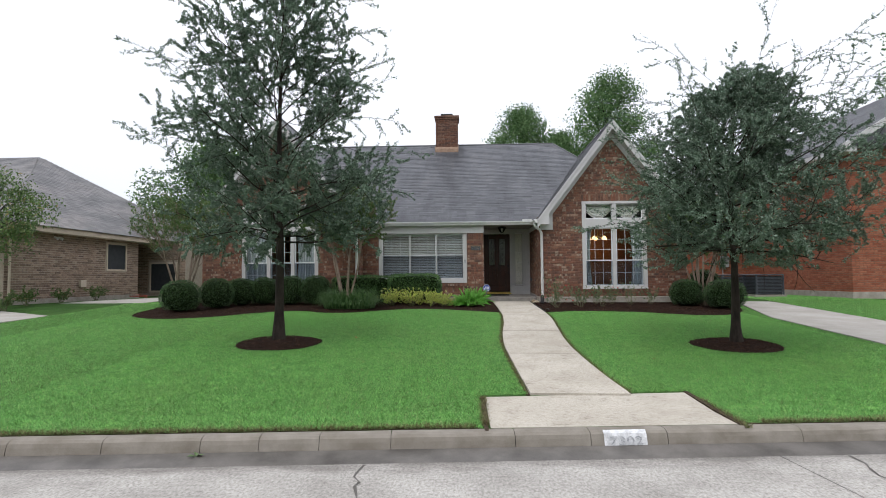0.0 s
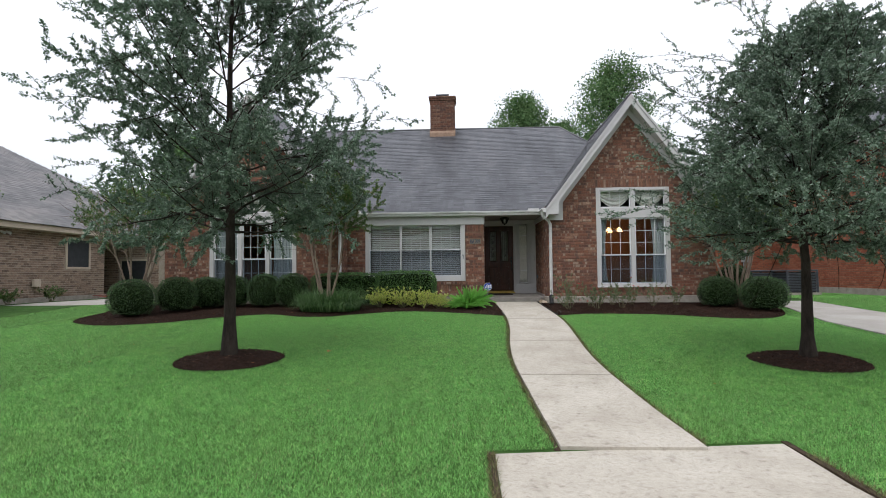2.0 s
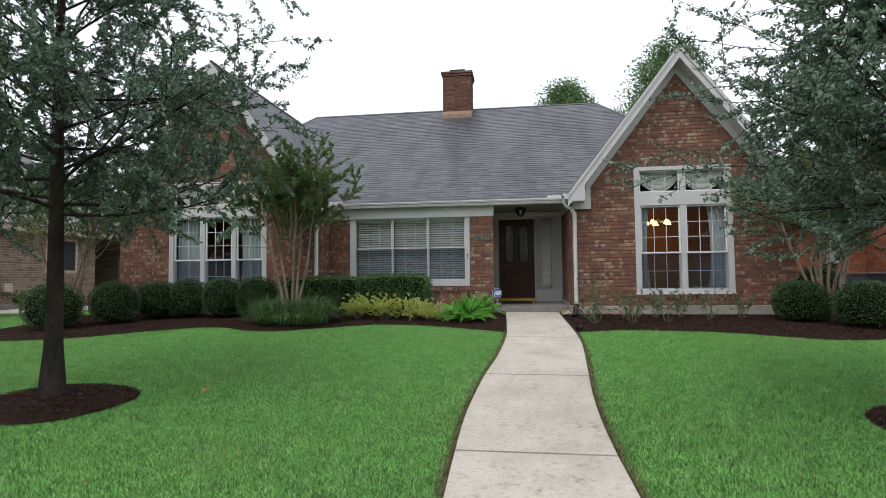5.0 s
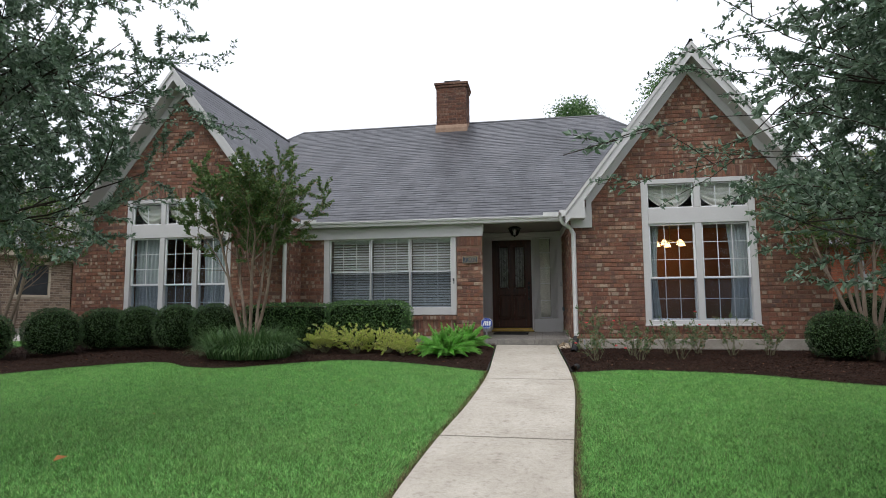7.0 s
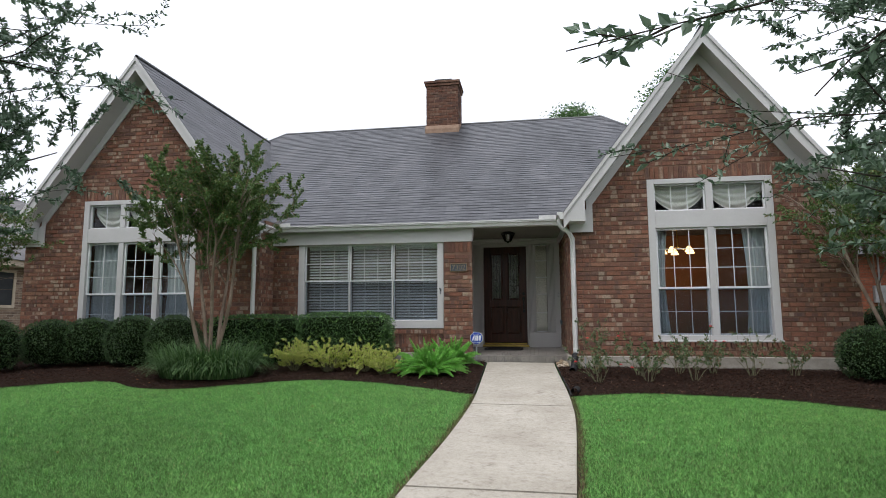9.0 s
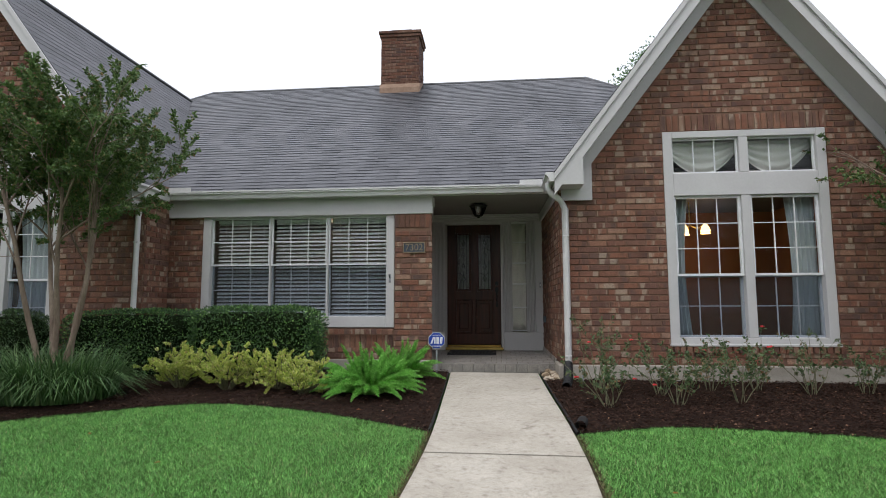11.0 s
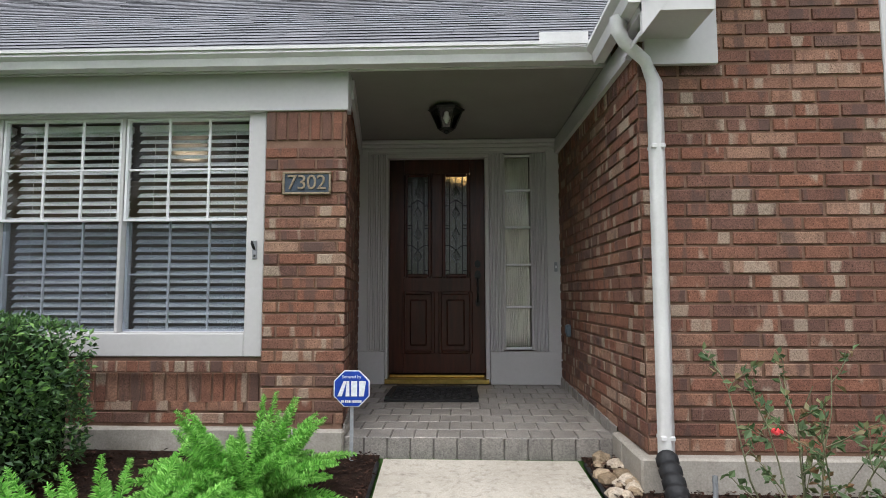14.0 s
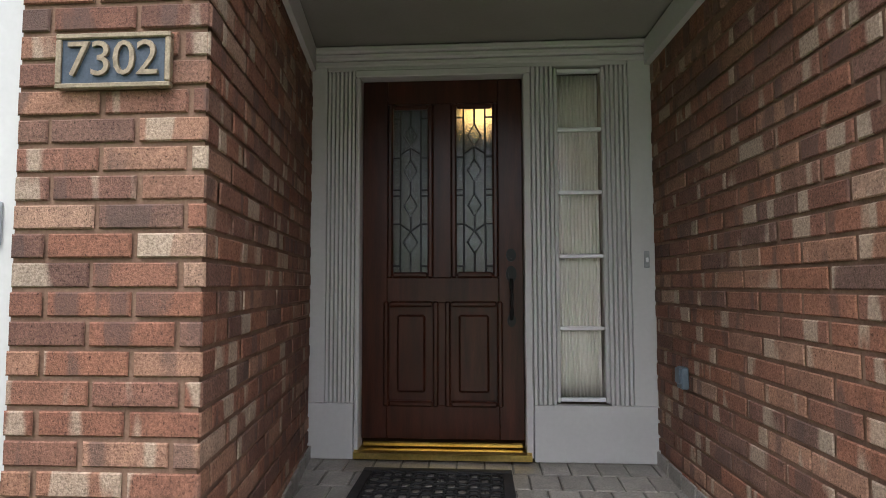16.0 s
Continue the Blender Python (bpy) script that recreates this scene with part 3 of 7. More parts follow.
# ---- ground, street, kerb ----
xs = np.concatenate([np.linspace(-400, -30, 12), np.linspace(-26, 26, 53), np.linspace(30, 400, 12)])
ds = np.concatenate([[-400, -120, -40, -12.6, -12.5, 0.05, 0.12], np.linspace(0.9, 14, 30), [20, 40, 120, 400]])
gx, gd = np.meshgrid(xs, ds, indexing="ij")
gy = gd + kerb_y(gx)
gzv = np.where(gd < 0.08, -0.06, land(gx, gy) + 0.0)
gzv = np.where(gd < -12.55, 0.15, gzv)
gi, gj = np.meshgrid(np.arange(len(xs) - 1), np.arange(len(ds) - 1), indexing="ij")
nd = len(ds)
gf = np.stack([gi * nd + gj, (gi + 1) * nd + gj, (gi + 1) * nd + gj + 1, gi * nd + gj + 1], -1).reshape(-1, 4)
ground = mesh_of("ground", np.stack([gx, gy, gzv], -1).reshape(-1, 3), gf, M_TURF, None, True)
tagged(ground, "mown green lawn sloping up to the house", "lawn", kind="structure")

sl = math.atan(0.085)


def street_pt(s, d):
    """s metres along the kerb line, d metres towards the house from it."""
    return (s * math.cos(sl) - d * math.sin(sl), 4.95 + s * math.sin(sl) + d * math.cos(sl))


road = thing("road", "pale grey concrete street with cracks and a damp gutter", "road", kind="structure")
slabs = [(-60, -24), (-24, -10.5), (-10.5, 3.6), (3.6, 17), (17, 60)]
for a, b in slabs:
    for d0, d1 in ((-4.4, -0.32), (-8.6, -4.412)):
        prismed("slab", [street_pt(a + 0.006, d0), street_pt(b - 0.006, d0), street_pt(b - 0.006, d1), street_pt(a + 0.006, d1)], "z", -0.15, 0.0, M_STREET, road)
M_WET = mottled("damp_gutter", (0.055, 0.048, 0.041), (0.15, 0.135, 0.12), 2.5, 110, 0.5, 0.4)
bm = bmesh.new()
pan = [[bm.verts.new((*street_pt(e, d), z)) for d, z in ((-0.319, 0.0), (-0.06, 0.042), (-0.06, -0.15), (-0.319, -0.15))] for e in np.linspace(-60, 60, 81)]
for r0, r1 in zip(pan, pan[1:]):
    for k in range(4):
        bm.faces.new((r0[k], r0[(k + 1) % 4], r1[(k + 1) % 4], r1[k]))
bmesh.ops.recalc_face_normals(bm, faces=bm.faces)
part("gutter_pan", bm, M_WET, road)
# a crack that wanders from the gutter
rng = np.random.default_rng(5)
for s0, n, step in ((-0.05, 12, 0.2), (4.2, 8, 0.25)):
    pts = []
    s, d = s0, -0.35
    for k in range(n):
        pts.append((s, d))
        s, d = s + rng.normal(0.0, 0.05), d - step * rng.uniform(0.4, 1)
    bm = bmesh.new()
    for (s, d), (s2, d2) in zip(pts, pts[1:]):
        w = rng.uniform(0.006, 0.014)
        f = [bm.verts.new((*street_pt(p, q), 0.0035)) for p, q in ((s - w, d), (s + w, d), (s2 + w * 0.6, d2), (s2 - w * 0.6, d2))]
        bm.faces.new(f)
    part("crack", bm, M_WET, road)

kerb = thing("kerb", "worn grey concrete kerb with stained joints", "kerb", kind="structure")
prof = [(-0.065, -0.12), (-0.055, 0.03), (-0.035, 0.10), (-0.02, 0.135), (0.01, 0.156), (0.05, 0.163), (0.135, 0.163), (0.15, 0.15), (0.15, -0.12)]
cuts = [-30, -22, -14, -10.3, -8.6, -7.4, -5.7, -4.3, -3.25, -2.42, -1.55, -1.03, -0.49, 0.16, 1.3, 2.0, 2.72, 4.0, 5.3, 6.9, 8.2, 10, 14, 20, 30]
for a, b in zip(cuts, cuts[1:]):
    bm = bmesh.new()
    n = max(2, int((b - a) / 0.25))
    rings = []
    for k in range(n + 1):
        s = a + 0.003 + (b - a - 0.006) * k / n
        sag = 0.004 * noise.noise((s * 2, 0, 0))
        rings.append([bm.verts.new((*street_pt(s, d + 0.006 * noise.noise((s * 3, q, 1))), z + sag)) for q, (d, z) in enumerate(prof)])
    for r0, r1 in zip(rings, rings[1:]):
        for k in range(len(prof)):
            j = (k + 1) % len(prof)
            bm.faces.new((r0[k], r0[j], r1[j], r1[k]))
    bm.faces.new(rings[0])
    bm.faces.new(rings[-1][::-1])
    bmesh.ops.recalc_face_normals(bm, faces=bm.faces)
    part("kerb_section", bm, M_KERB, kerb)


def words(name, text, size, m, material, parent=None, depth=0.002, label=""):
    """Letters of the built-in font as a mesh."""
    cu = bpy.data.curves.new(name, "FONT")
    cu.body, cu.size, cu.extrude, cu.align_x, cu.align_y = text, size, depth, "CENTER", "CENTER"
    cu.resolution_u = 3
    tmp = new("lettering", cu)
    bpy.context.view_layer.update()
    me = bpy.data.meshes.new_from_object(tmp.evaluated_get(bpy.context.evaluated_depsgraph_get()))
    bpy.data.objects.remove(tmp)
    me.materials.clear()
    me.materials.append(material)
    ob = new(name, me)
    ob.parent = parent
    ob.matrix_basis = m
    return tagged(ob, label) if label else ob


# painted house number on the kerb's face and top
num = thing("kerb_number", "white painted house number block on the kerb", "house number", kind="structure")
bm = bmesh.new()
rows = []
for d, z in [(-0.0685, 0.02), (-0.0595, 0.032), (-0.0395, 0.102), (-0.024, 0.139), (0.008, 0.1605), (0.012, 0.162)]:
    rows.append([bm.verts.new((*street_pt(s, d - 0.004), z + 0.005)) for s in (2.12, 2.52)])
for r0, r1 in zip(rows, rows[1:]):
    bm.faces.new((r0[0], r0[1], r1[1], r1[0]))
M_NUMPAINT = mottled("worn_white_paint", (0.45, 0.45, 0.45), (0.75, 0.75, 0.75), 14, 60, 0.7, 0.3)
M_NUMBLACK = mottled("worn_grey_paint", (0.16, 0.17, 0.18), (0.62, 0.62, 0.62), 22, 90, 0.7, 0.3)
part("paint_block", bm, M_NUMPAINT, num)
nx, ny = street_pt(2.32, -0.062)
words("digits", "7302", 0.11, Matrix.Translation((nx, ny - 0.006, 0.082)) @ Euler((radians(72), 0, sl)).to_matrix().to_4x4() @ Matrix.Diagonal((1.45, 1, 1, 1)), M_NUMBLACK, num, 0.0005)

# ---- front walk ----
walk_l = smooth_line([(1.60, 6.52), (1.555, 7.6), (1.50, 9.3), (1.495, 10.2), (1.55, 11.5), (1.655, 12.9), (1.71, 14.6), (1.655, 16.5), (1.60, 17.98)], 10)
walk_r = smooth_line([(2.77, 6.62), (2.69, 7.7), (2.635, 9.35), (2.655, 10.6), (2.745, 12.0), (2.855, 13.8), (2.855, 15.2), (2.80, 16.7), (2.76, 18.02)], 10)
pavement = thing("pavement", "curved pale concrete front walk with cross joints", "walkway", kind="structure")


def edge_between(line, y0, y1, n=14):
    yy = np.linspace(y0, y1, n)
    return [(float(np.interp(y, line[:, 1], line[:, 0])), float(y)) for y in yy]


cuts_y = [6.56, 9.12, 11.63, 14.40, 17.99]
for a, b in zip(cuts_y, cuts_y[1:]):
    slab("walk_slab", edge_between(walk_l, a + 0.016, b - 0.016), edge_between(walk_r, a + 0.016, b - 0.016), 0.03, 0.16, M_CONCRETE, pavement)
    if a > 7:
        slab("joint_strip", edge_between(walk_l, a - 0.03, a + 0.03, 2), edge_between(walk_r, a - 0.03, a + 0.03, 2), 0.004, 0.05, M_MULCH, pavement)
slab("apron_slab", [(1.08, kerb_y(1.08) + 0.152), (1.07, 5.6), (1.06, 6.47)], [(3.46, kerb_y(3.46) + 0.152), (3.45, 5.9), (3.45, 6.75)], 0.004, 0.14, M_CONCRETE, pavement)
apron_poly = [(1.0, 5.0), (0.99, 6.53), (1.6, 6.6), (2.77, 6.72), (3.52, 6.83), (3.53, 5.1)]

# ---- driveways ----
drive_r = thing("driveway", "pale concrete driveway beside the house", "driveway", kind="structure")
slab("drive_slab", [(8.2, y) for y in np.linspace(kerb_y(8) + 0.15, 14, 8)] + [(9.1, 17.8), (9.4, 26.0)],
     [(10.4, y) for y in np.linspace(kerb_y(10.4) + 0.15, 14, 8)] + [(10.25, 17.8), (10.3, 26.0)], 0.02, 0.12, M_DRIVE, drive_r)
drive_poly_r = [(8.17, 5), (8.17, 14), (9.07, 17.8), (9.37, 26), (10.33, 26), (10.28, 17.8), (10.43, 14), (10.43, 5)]
drive_l = thing("driveway", "pale concrete driveway of the neighbouring house", "driveway", kind="structure")
slab("drive_slab", [(-14.4, y) for y in np.linspace(kerb_y(-14) + 0.15, 14, 8)] + [(-12.6, 19.5), (-11.8, 25.0)],
     [(-10.35, y) for y in np.linspace(kerb_y(-10.4) + 0.15, 12, 8)] + [(-10.0, 19.3), (-9.6, 25.0)], 0.035, 0.12, M_DRIVE, drive_l)
drive_poly_l = [(-14.5, 4), (-14.5, 14), (-12.7, 19.5), (-11.9, 26), (-9.5, 26), (-9.9, 19.3), (-10.25, 12), (-10.25, 4)]

# ---- planting beds ----
bed_left = [tuple(p) for p in smooth_line([(1.69, 15.02), (1.46, 15.14), (1.06, 15.36), (0.5, 15.63), (-0.24, 15.86), (-0.9, 15.86), (-1.7, 15.42), (-2.4, 14.95), (-3.1, 14.98),
                                            (-3.75, 15.36), (-4.2, 15.32), (-4.9, 14.86), (-5.6, 14.1), (-6.3, 13.7), (-7.0, 13.62), (-7.9, 14.2), (-8.2, 15.5), (-8.2, 17.5)], 6)]
bed_left += [(-8.2, 18.4), (1.55, 18.4)]
bed_right = [tuple(p) for p in smooth_line([(2.87, 15.05), (3.3, 15.22), (3.7, 15.36), (4.4, 15.33), (5.4, 15.12), (6.1, 14.72), (6.8, 14.45), (7.5, 14.6), (8.1, 15.3), (8.5, 16.4), (8.6, 17.6)], 6)]
bed_right += [(8.6, 18.4), (2.79, 18.4)]
ring_l, ring_r = (-2.62, 10.08, 0.76), (5.55, 10.02, 0.74)
ring_polys = [[(cx + r * (1 + 0.03 * math.sin(3 * a)) * math.cos(a), cy + r * (1 + 0.04 * math.cos(2 * a)) * math.sin(a)) for a in np.linspace(0, 2 * math.pi, 40, endpoint=False)] for cx, cy, r in (ring_l, ring_r)]


def mulch_bed(poly, label, mound, seed):
    """Mulch heaped a little above the land, with loose chips on it."""
    rng = np.random.default_rng(seed)
    p = np.array(poly)
    (x0, y0), (x1, y1) = p.min(0), p.max(0)
    bed = thing("mulch_bed", label, "mulch bed", kind="structure")
    bm = bmesh.new()
    vs = [bm.verts.new((x, y, land(x, y) + 0.012)) for x, y in poly]
    bm.faces.new(vs)
    bmesh.ops.triangulate(bm, faces=bm.faces)
    bmesh.ops.subdivide_edges(bm, edges=bm.edges, cuts=3, use_grid_fill=True)
    edge = p
    for v in bm.verts:
        d = np.min(np.hypot(edge[:, 0] - v.co.x, edge[:, 1] - v.co.y))
        v.co.z = land(v.co.x, v.co.y) + 0.012 + mound * min(1.0, d / 0.35) + (0.012 * noise.noise(v.co * 6) if d > 0.05 else 0)
    part("mulch_layer", bm, M_MULCH, bed)
    area = 0.5 * abs(np.dot(p[:, 0], np.roll(p[:, 1], 1)) - np.dot(p[:, 1], np.roll(p[:, 0], 1)))
    n = int(min(29000, area * 1900))
    cx, cy = rng.uniform(x0, x1, 3 * n), rng.uniform(y0, y1, 3 * n)
    ok = inside(cx, cy, poly) & (cy < 18.0)
    cx, cy = cx[ok][:n], cy[ok][:n]
    d = np.min(np.hypot(p[:, 0][None] - cx[:, None], p[:, 1][None] - cy[:, None]), 1) if n < 30000 else np.ones(len(cx))
    cz = land(cx, cy) + 0.018 + mound * np.minimum(1, d / 0.35) + rng.uniform(0, 0.012, len(cx))
    ang = rng.uniform(0, 2 * np.pi, len(cx))
    way = np.stack([np.cos(ang), np.sin(ang), rng.normal(0, 0.25, len(cx))], -1)
    ln = rng.uniform(0.014, 0.045, len(cx))
    v, f = leaf_mesh(np.stack([cx, cy, cz], -1), way, unit(rng.normal(size=(len(cx), 3)) * 0.4 + [0, 0, 1]), ln, ln * 0.4)
    tagged(mesh_of("wood_chips", v, f, M_CHIPS, bed), kind="stuff")
    return bed


mulch_bed(bed_left, "dark mulch bed under the shrubs", 0.03, 11)
mulch_bed(bed_right, "dark mulch bed under the roses", 0.03, 12)
mulch_bed(ring_polys[0], "round dark mulch ring around an oak trunk", 0.07, 13)
mulch_bed(ring_polys[1], "round dark mulch ring around an oak trunk", 0.07, 14)


def grass(name, boxes_, density, height, seed, label, keep_out=True):
    """Grass blades scattered over plan boxes, clear of paving and beds."""
    rng = np.random.default_rng(seed)
    X, Y = [], []
    for x0, x1, y0, y1, k in boxes_:
        n = int((x1 - x0) * (y1 - y0) * density * k)
        X.append(rng.uniform(x0, x1, n)), Y.append(rng.uniform(y0, y1, n))
    X, Y = np.concatenate(X), np.concatenate(Y)
    ok = Y > kerb_y(X) + 0.16
    wide = [(x - 0.03, y) for x, y in walk_l] + [(x + 0.03, y) for x, y in walk_r[::-1]]
    for poly in (wide, apron_poly, bed_left, bed_right, *ring_polys, drive_poly_l, drive_poly_r):
        ok &= ~inside(X, Y, poly)
    ok &= ~((Y > 17.4) & (X > -7.9) & (X < 7.8))
    X, Y = X[ok], Y[ok]
    n = len(X)
    Z = land(X, Y) - 0.004
    ang = rng.uniform(0, 2 * np.pi, n)
    lean = rng.uniform(0.4, 1.9, n)
    h = height * rng.uniform(0.45, 1.2, n)
    w = rng.uniform(0.0014, 0.0030, n)
    dx, dy = np.cos(ang), np.sin(ang)
    base = np.stack([X, Y, Z], -1)
    side = np.stack([-dy, dx, 0 * dx], -1) * w[:, None]
    tip = base + np.stack([dx * h * lean, dy * h * lean, h], -1)
    V = np.stack([base - side, base + side, tip], 1).reshape(-1, 3)
    F = np.arange(3 * n).reshape(-1, 3)
    ob = mesh_of(name, V, F, M_BLADE)
    return tagged(ob, label, "grass", kind="stuff")


grass("grass", [(-4.5, 8.0, 4.6, 9.5, 1.0), (-4.5, 8.0, 9.5, 15.9, 0.9), (-8.5, -4.5, 4.0, 16.2, 0.55), (-12, -8.5, 4, 20, 0.25), (8, 9.2, 5, 18, 0.4), (10.4, 14, 6, 24, 0.3)], 12500, 0.028, 21, "short dense green lawn grass")

# dead and dry blades fringing the lawn behind the kerb and beside the apron
rng = np.random.default_rng(23)
n = 26000
fs, fd = rng.uniform(-14, 14, n), 0.16 + np.abs(rng.normal(0, 0.05, n))
ok = (fs < 0.95) | (fs > 3.75)
fx, fy = street_pt(fs[ok], fd[ok])
m_ = 800
ex_ = np.concatenate([rng.uniform(1.0, 1.06, m_), rng.uniform(3.47, 3.54, m_)])
fx, fy = np.concatenate([fx, ex_]), np.concatenate([fy, rng.uniform(5.25, 6.45, 2 * m_)])
for line, sd_ in ((walk_l, -1), (walk_r, 1)):
    wy = rng.uniform(6.7, 15.0, 2600)
    fx = np.concatenate([fx, np.interp(wy, line[:, 1], line[:, 0]) + sd_ * (0.025 + np.abs(rng.normal(0, 0.018, 2600)))])
    fy = np.concatenate([fy, wy])
ang, hh = rng.uniform(0, 2 * np.pi, len(fx)), rng.uniform(0.018, 0.058, len(fx))
b0 = np.stack([fx, fy, land(fx, fy)], -1)
sd = np.stack([-np.sin(ang), np.cos(ang), 0 * ang], -1) * 0.0035
tp = b0 + np.stack([np.cos(ang) * hh * 1.2, np.sin(ang) * hh * 1.2, hh], -1)
fringe = mesh_of("dry_grass", np.stack([b0 - sd, b0 + sd, tp], 1).reshape(-1, 3), np.arange(3 * len(fx)).reshape(-1, 3), M_DEADGRASS)
tagged(fringe, "dry brown grass fringe along the kerb and walk", "grass", kind="stuff")


# ---- the house ----
YR, YM, YP, YD = 17.55, 18.13, 18.085, 19.75      # fronts: wings, middle wall, pillar, door wall
RX0, RX1, LX0, LX1 = 3.05, 7.52, -7.64, -2.60    # wing walls
PX0, PX1 = 0.80, 1.32                            # pillar
FLOOR, BASE, EAVE = 1.02, 1.00, 3.36
RAKE_Y, SLOPE = 17.18, 1.31
RPX, RPZ, LPX, LPZ = 5.285, 6.41, -5.12, 6.71    # gable peaks
MAIN_Y, MAIN_S, RIDGE_Y = 17.94, 0.675, 23.6


def wing_top(px, pz):
    return lambda x: pz - 0.16 - SLOPE * abs(x - px)


def gable_wall(name, x0, x1, px, pz, win, label, near, seed, flip):
    """A gabled front wall with a tall window opening, bricks on its face."""
    wall = thing(name, label, "wall", kind="structure")
    wx0, wx1, wz0, wz1 = win
    top = wing_top(px, pz)
    th = 0.22
    for outline in ([(x0, BASE), (wx0, BASE), (wx0, top(wx0)), (x0, top(x0))], [(wx1, BASE), (x1, BASE), (x1, top(x1)), (wx1, top(wx1))],
                    [(wx0, BASE), (wx1, BASE), (wx1, wz0), (wx0, wz0)], [(wx0, wz1), (wx1, wz1), (wx1, top(wx1)), (px, pz - 0.16), (wx0, top(wx0))]):
        prismed("wall_core", outline, "y", YR, YR + th, M_MORTAR, wall)
    at = wall_frame((x0, YR, 0), (1, 0, 0), (0, -1, 0))
    holes = [(wx0 - x0, wx1 - x0, wz0 - 0.10, wz1)]
    band = (wx0 - x0 - 0.02, wx1 - x0 + 0.02, wz1 + 0.004, wz1 + 0.225)
    rects = lay(x1 - x0, BASE + 0.02, pz - 0.2, holes, lambda u: top(u + x0), seed, [band])
    brick_face(wall, rects, at, near, seed=seed)
    sill = [(u, min(u + COURSE - JOINT, wx1 + 0.05 - x0), wz0 - 0.10, wz0 - 0.012) for u in np.arange(wx0 - x0 - 0.05, wx1 - x0 + 0.03, COURSE)]
    brick_face(wall, sill, at, None, proud=0.035, seed=seed + 1)
    return wall


RWIN = (4.37, 6.34, 1.25, 3.95)
LWIN = (-6.36, -3.90, 1.25, 3.96)
wall_r = gable_wall("wall_right", RX0, RX1, RPX, RPZ, RWIN, "red brick gabled wing wall with a tall window", (0, 1.30, 1.0, 2.95), 31, False)
wall_l = gable_wall("wall_left", LX0, LX1, LPX, LPZ, LWIN, "red brick gabled wing wall behind shrubs", (4.0, 5.1, 1.9, 3.2), 33, True)

# side walls of the wings
wall_pr = thing("wall_porch_right", "red brick side wall of the porch", "wall", kind="structure")
SPLAY = 0.065
porch_x = lambda y: RX0 - SPLAY * (y - YR) / (YD - YR)
prismed("wall_core", [(porch_x(YR + 0.221), YR + 0.221), (RX0 + 0.2, YR + 0.221), (RX0 + 0.2, YD + 0.25), (porch_x(YD + 0.25), YD + 0.25)], "z", BASE, 3.5, M_MORTAR, wall_pr)
pw = np.array([SPLAY, YR - YD, 0.0]) / math.hypot(SPLAY, YD - YR)
at = wall_frame((RX0 - SPLAY, YD, 0), pw, (pw[1], -pw[0], 0))
brick_face(wall_pr, lay(YD - YR + 0.008, BASE + 0.02, 3.42, seed=41, soldier=[(0, YD - YR, 3.05, 3.27)]), at, (-0.1, 2.3, 0.95, 3.0), seed=42, limit=290)
wall_re = thing("wall_east", "red brick outer side wall", "wall", kind="structure")
boxed("wall_core", RX1 - 0.2, RX1, YR + 0.221, 29.5, 0.7, 3.45, M_MORTAR, wall_re)
brick_face(wall_re, lay(12, BASE + 0.02, 3.40, seed=43), wall_frame((RX1, YR, 0), (0, 1, 0), (1, 0, 0)), seed=43)
wall_li = thing("wall_recess", "red brick return wall beside the middle window", "wall", kind="structure")
boxed("wall_core", LX1 - 0.2, LX1, YR + 0.221, YM + 0.3, BASE, 3.5, M_MORTAR, wall_li)
brick_face(wall_li, lay(YM - YR, BASE + 0.02, 3.42, seed=44), wall_frame((LX1, YR, 0), (0, 1, 0), (1, 0, 0)), seed=44)
wall_lw = thing("wall_west", "red brick outer side wall", "wall", kind="structure")
boxed("wall_core", LX0, LX0 + 0.2, YR + 0.221, 29.5, 0.7, 3.45, M_MORTAR, wall_lw)
brick_face(wall_lw, lay(12, BASE + 0.02, 3.40, seed=45), wall_frame((LX0, YR + 12, 0), (0, -1, 0), (-1, 0, 0)), seed=45)
boxed("wall_north", LX0, RX1, 29.5, 29.7, 0.7, 3.5, M_MORTAR)
tagged(bpy.data.objects["wall_north"], "brick back wall of the house", "wall", kind="structure")

# middle wall under and beside the wide window
MWIN = (-2.07, 0.79, 1.44, 3.05)
wall_m = thing("wall_middle", "red brick front wall under the wide window", "wall", kind="structure")
boxed("wall_core", LX1, MWIN[0], YM, YM + 0.22, BASE, 3.4, M_MORTAR, wall_m)
boxed("wall_core", MWIN[0], PX0, YM, YM + 0.22, BASE, MWIN[2], M_MORTAR, wall_m)
at = wall_frame((LX1, YM, 0), (1, 0, 0), (0, -1, 0))
w = PX0 - LX1
rects = lay(w, BASE + 0.02, 3.30, [(MWIN[0] - LX1, w + 0.1, MWIN[2] - 0.62, 3.4)], seed=51)
rects += [(u, min(u + COURSE - JOINT, w), 1.15, 1.335) for u in np.arange(MWIN[0] - LX1, w - 0.02, COURSE)]
rects += lay(w, BASE + 0.02, 1.14, [(0, MWIN[0] - LX1, 1.0, 1.2)], seed=52)
brick_face(wall_m, rects, at, (1.8, w, 1.0, 1.36), seed=53)
ledge = [(u, u + COURSE - 0.007, 1.348, 1.418) for u in np.arange(MWIN[0] - LX1, w - 0.05, COURSE)]
brick_face(wall_m, ledge, at, (1.5, w + 0.2, 1.3, 1.45), proud=0.06, seed=54)

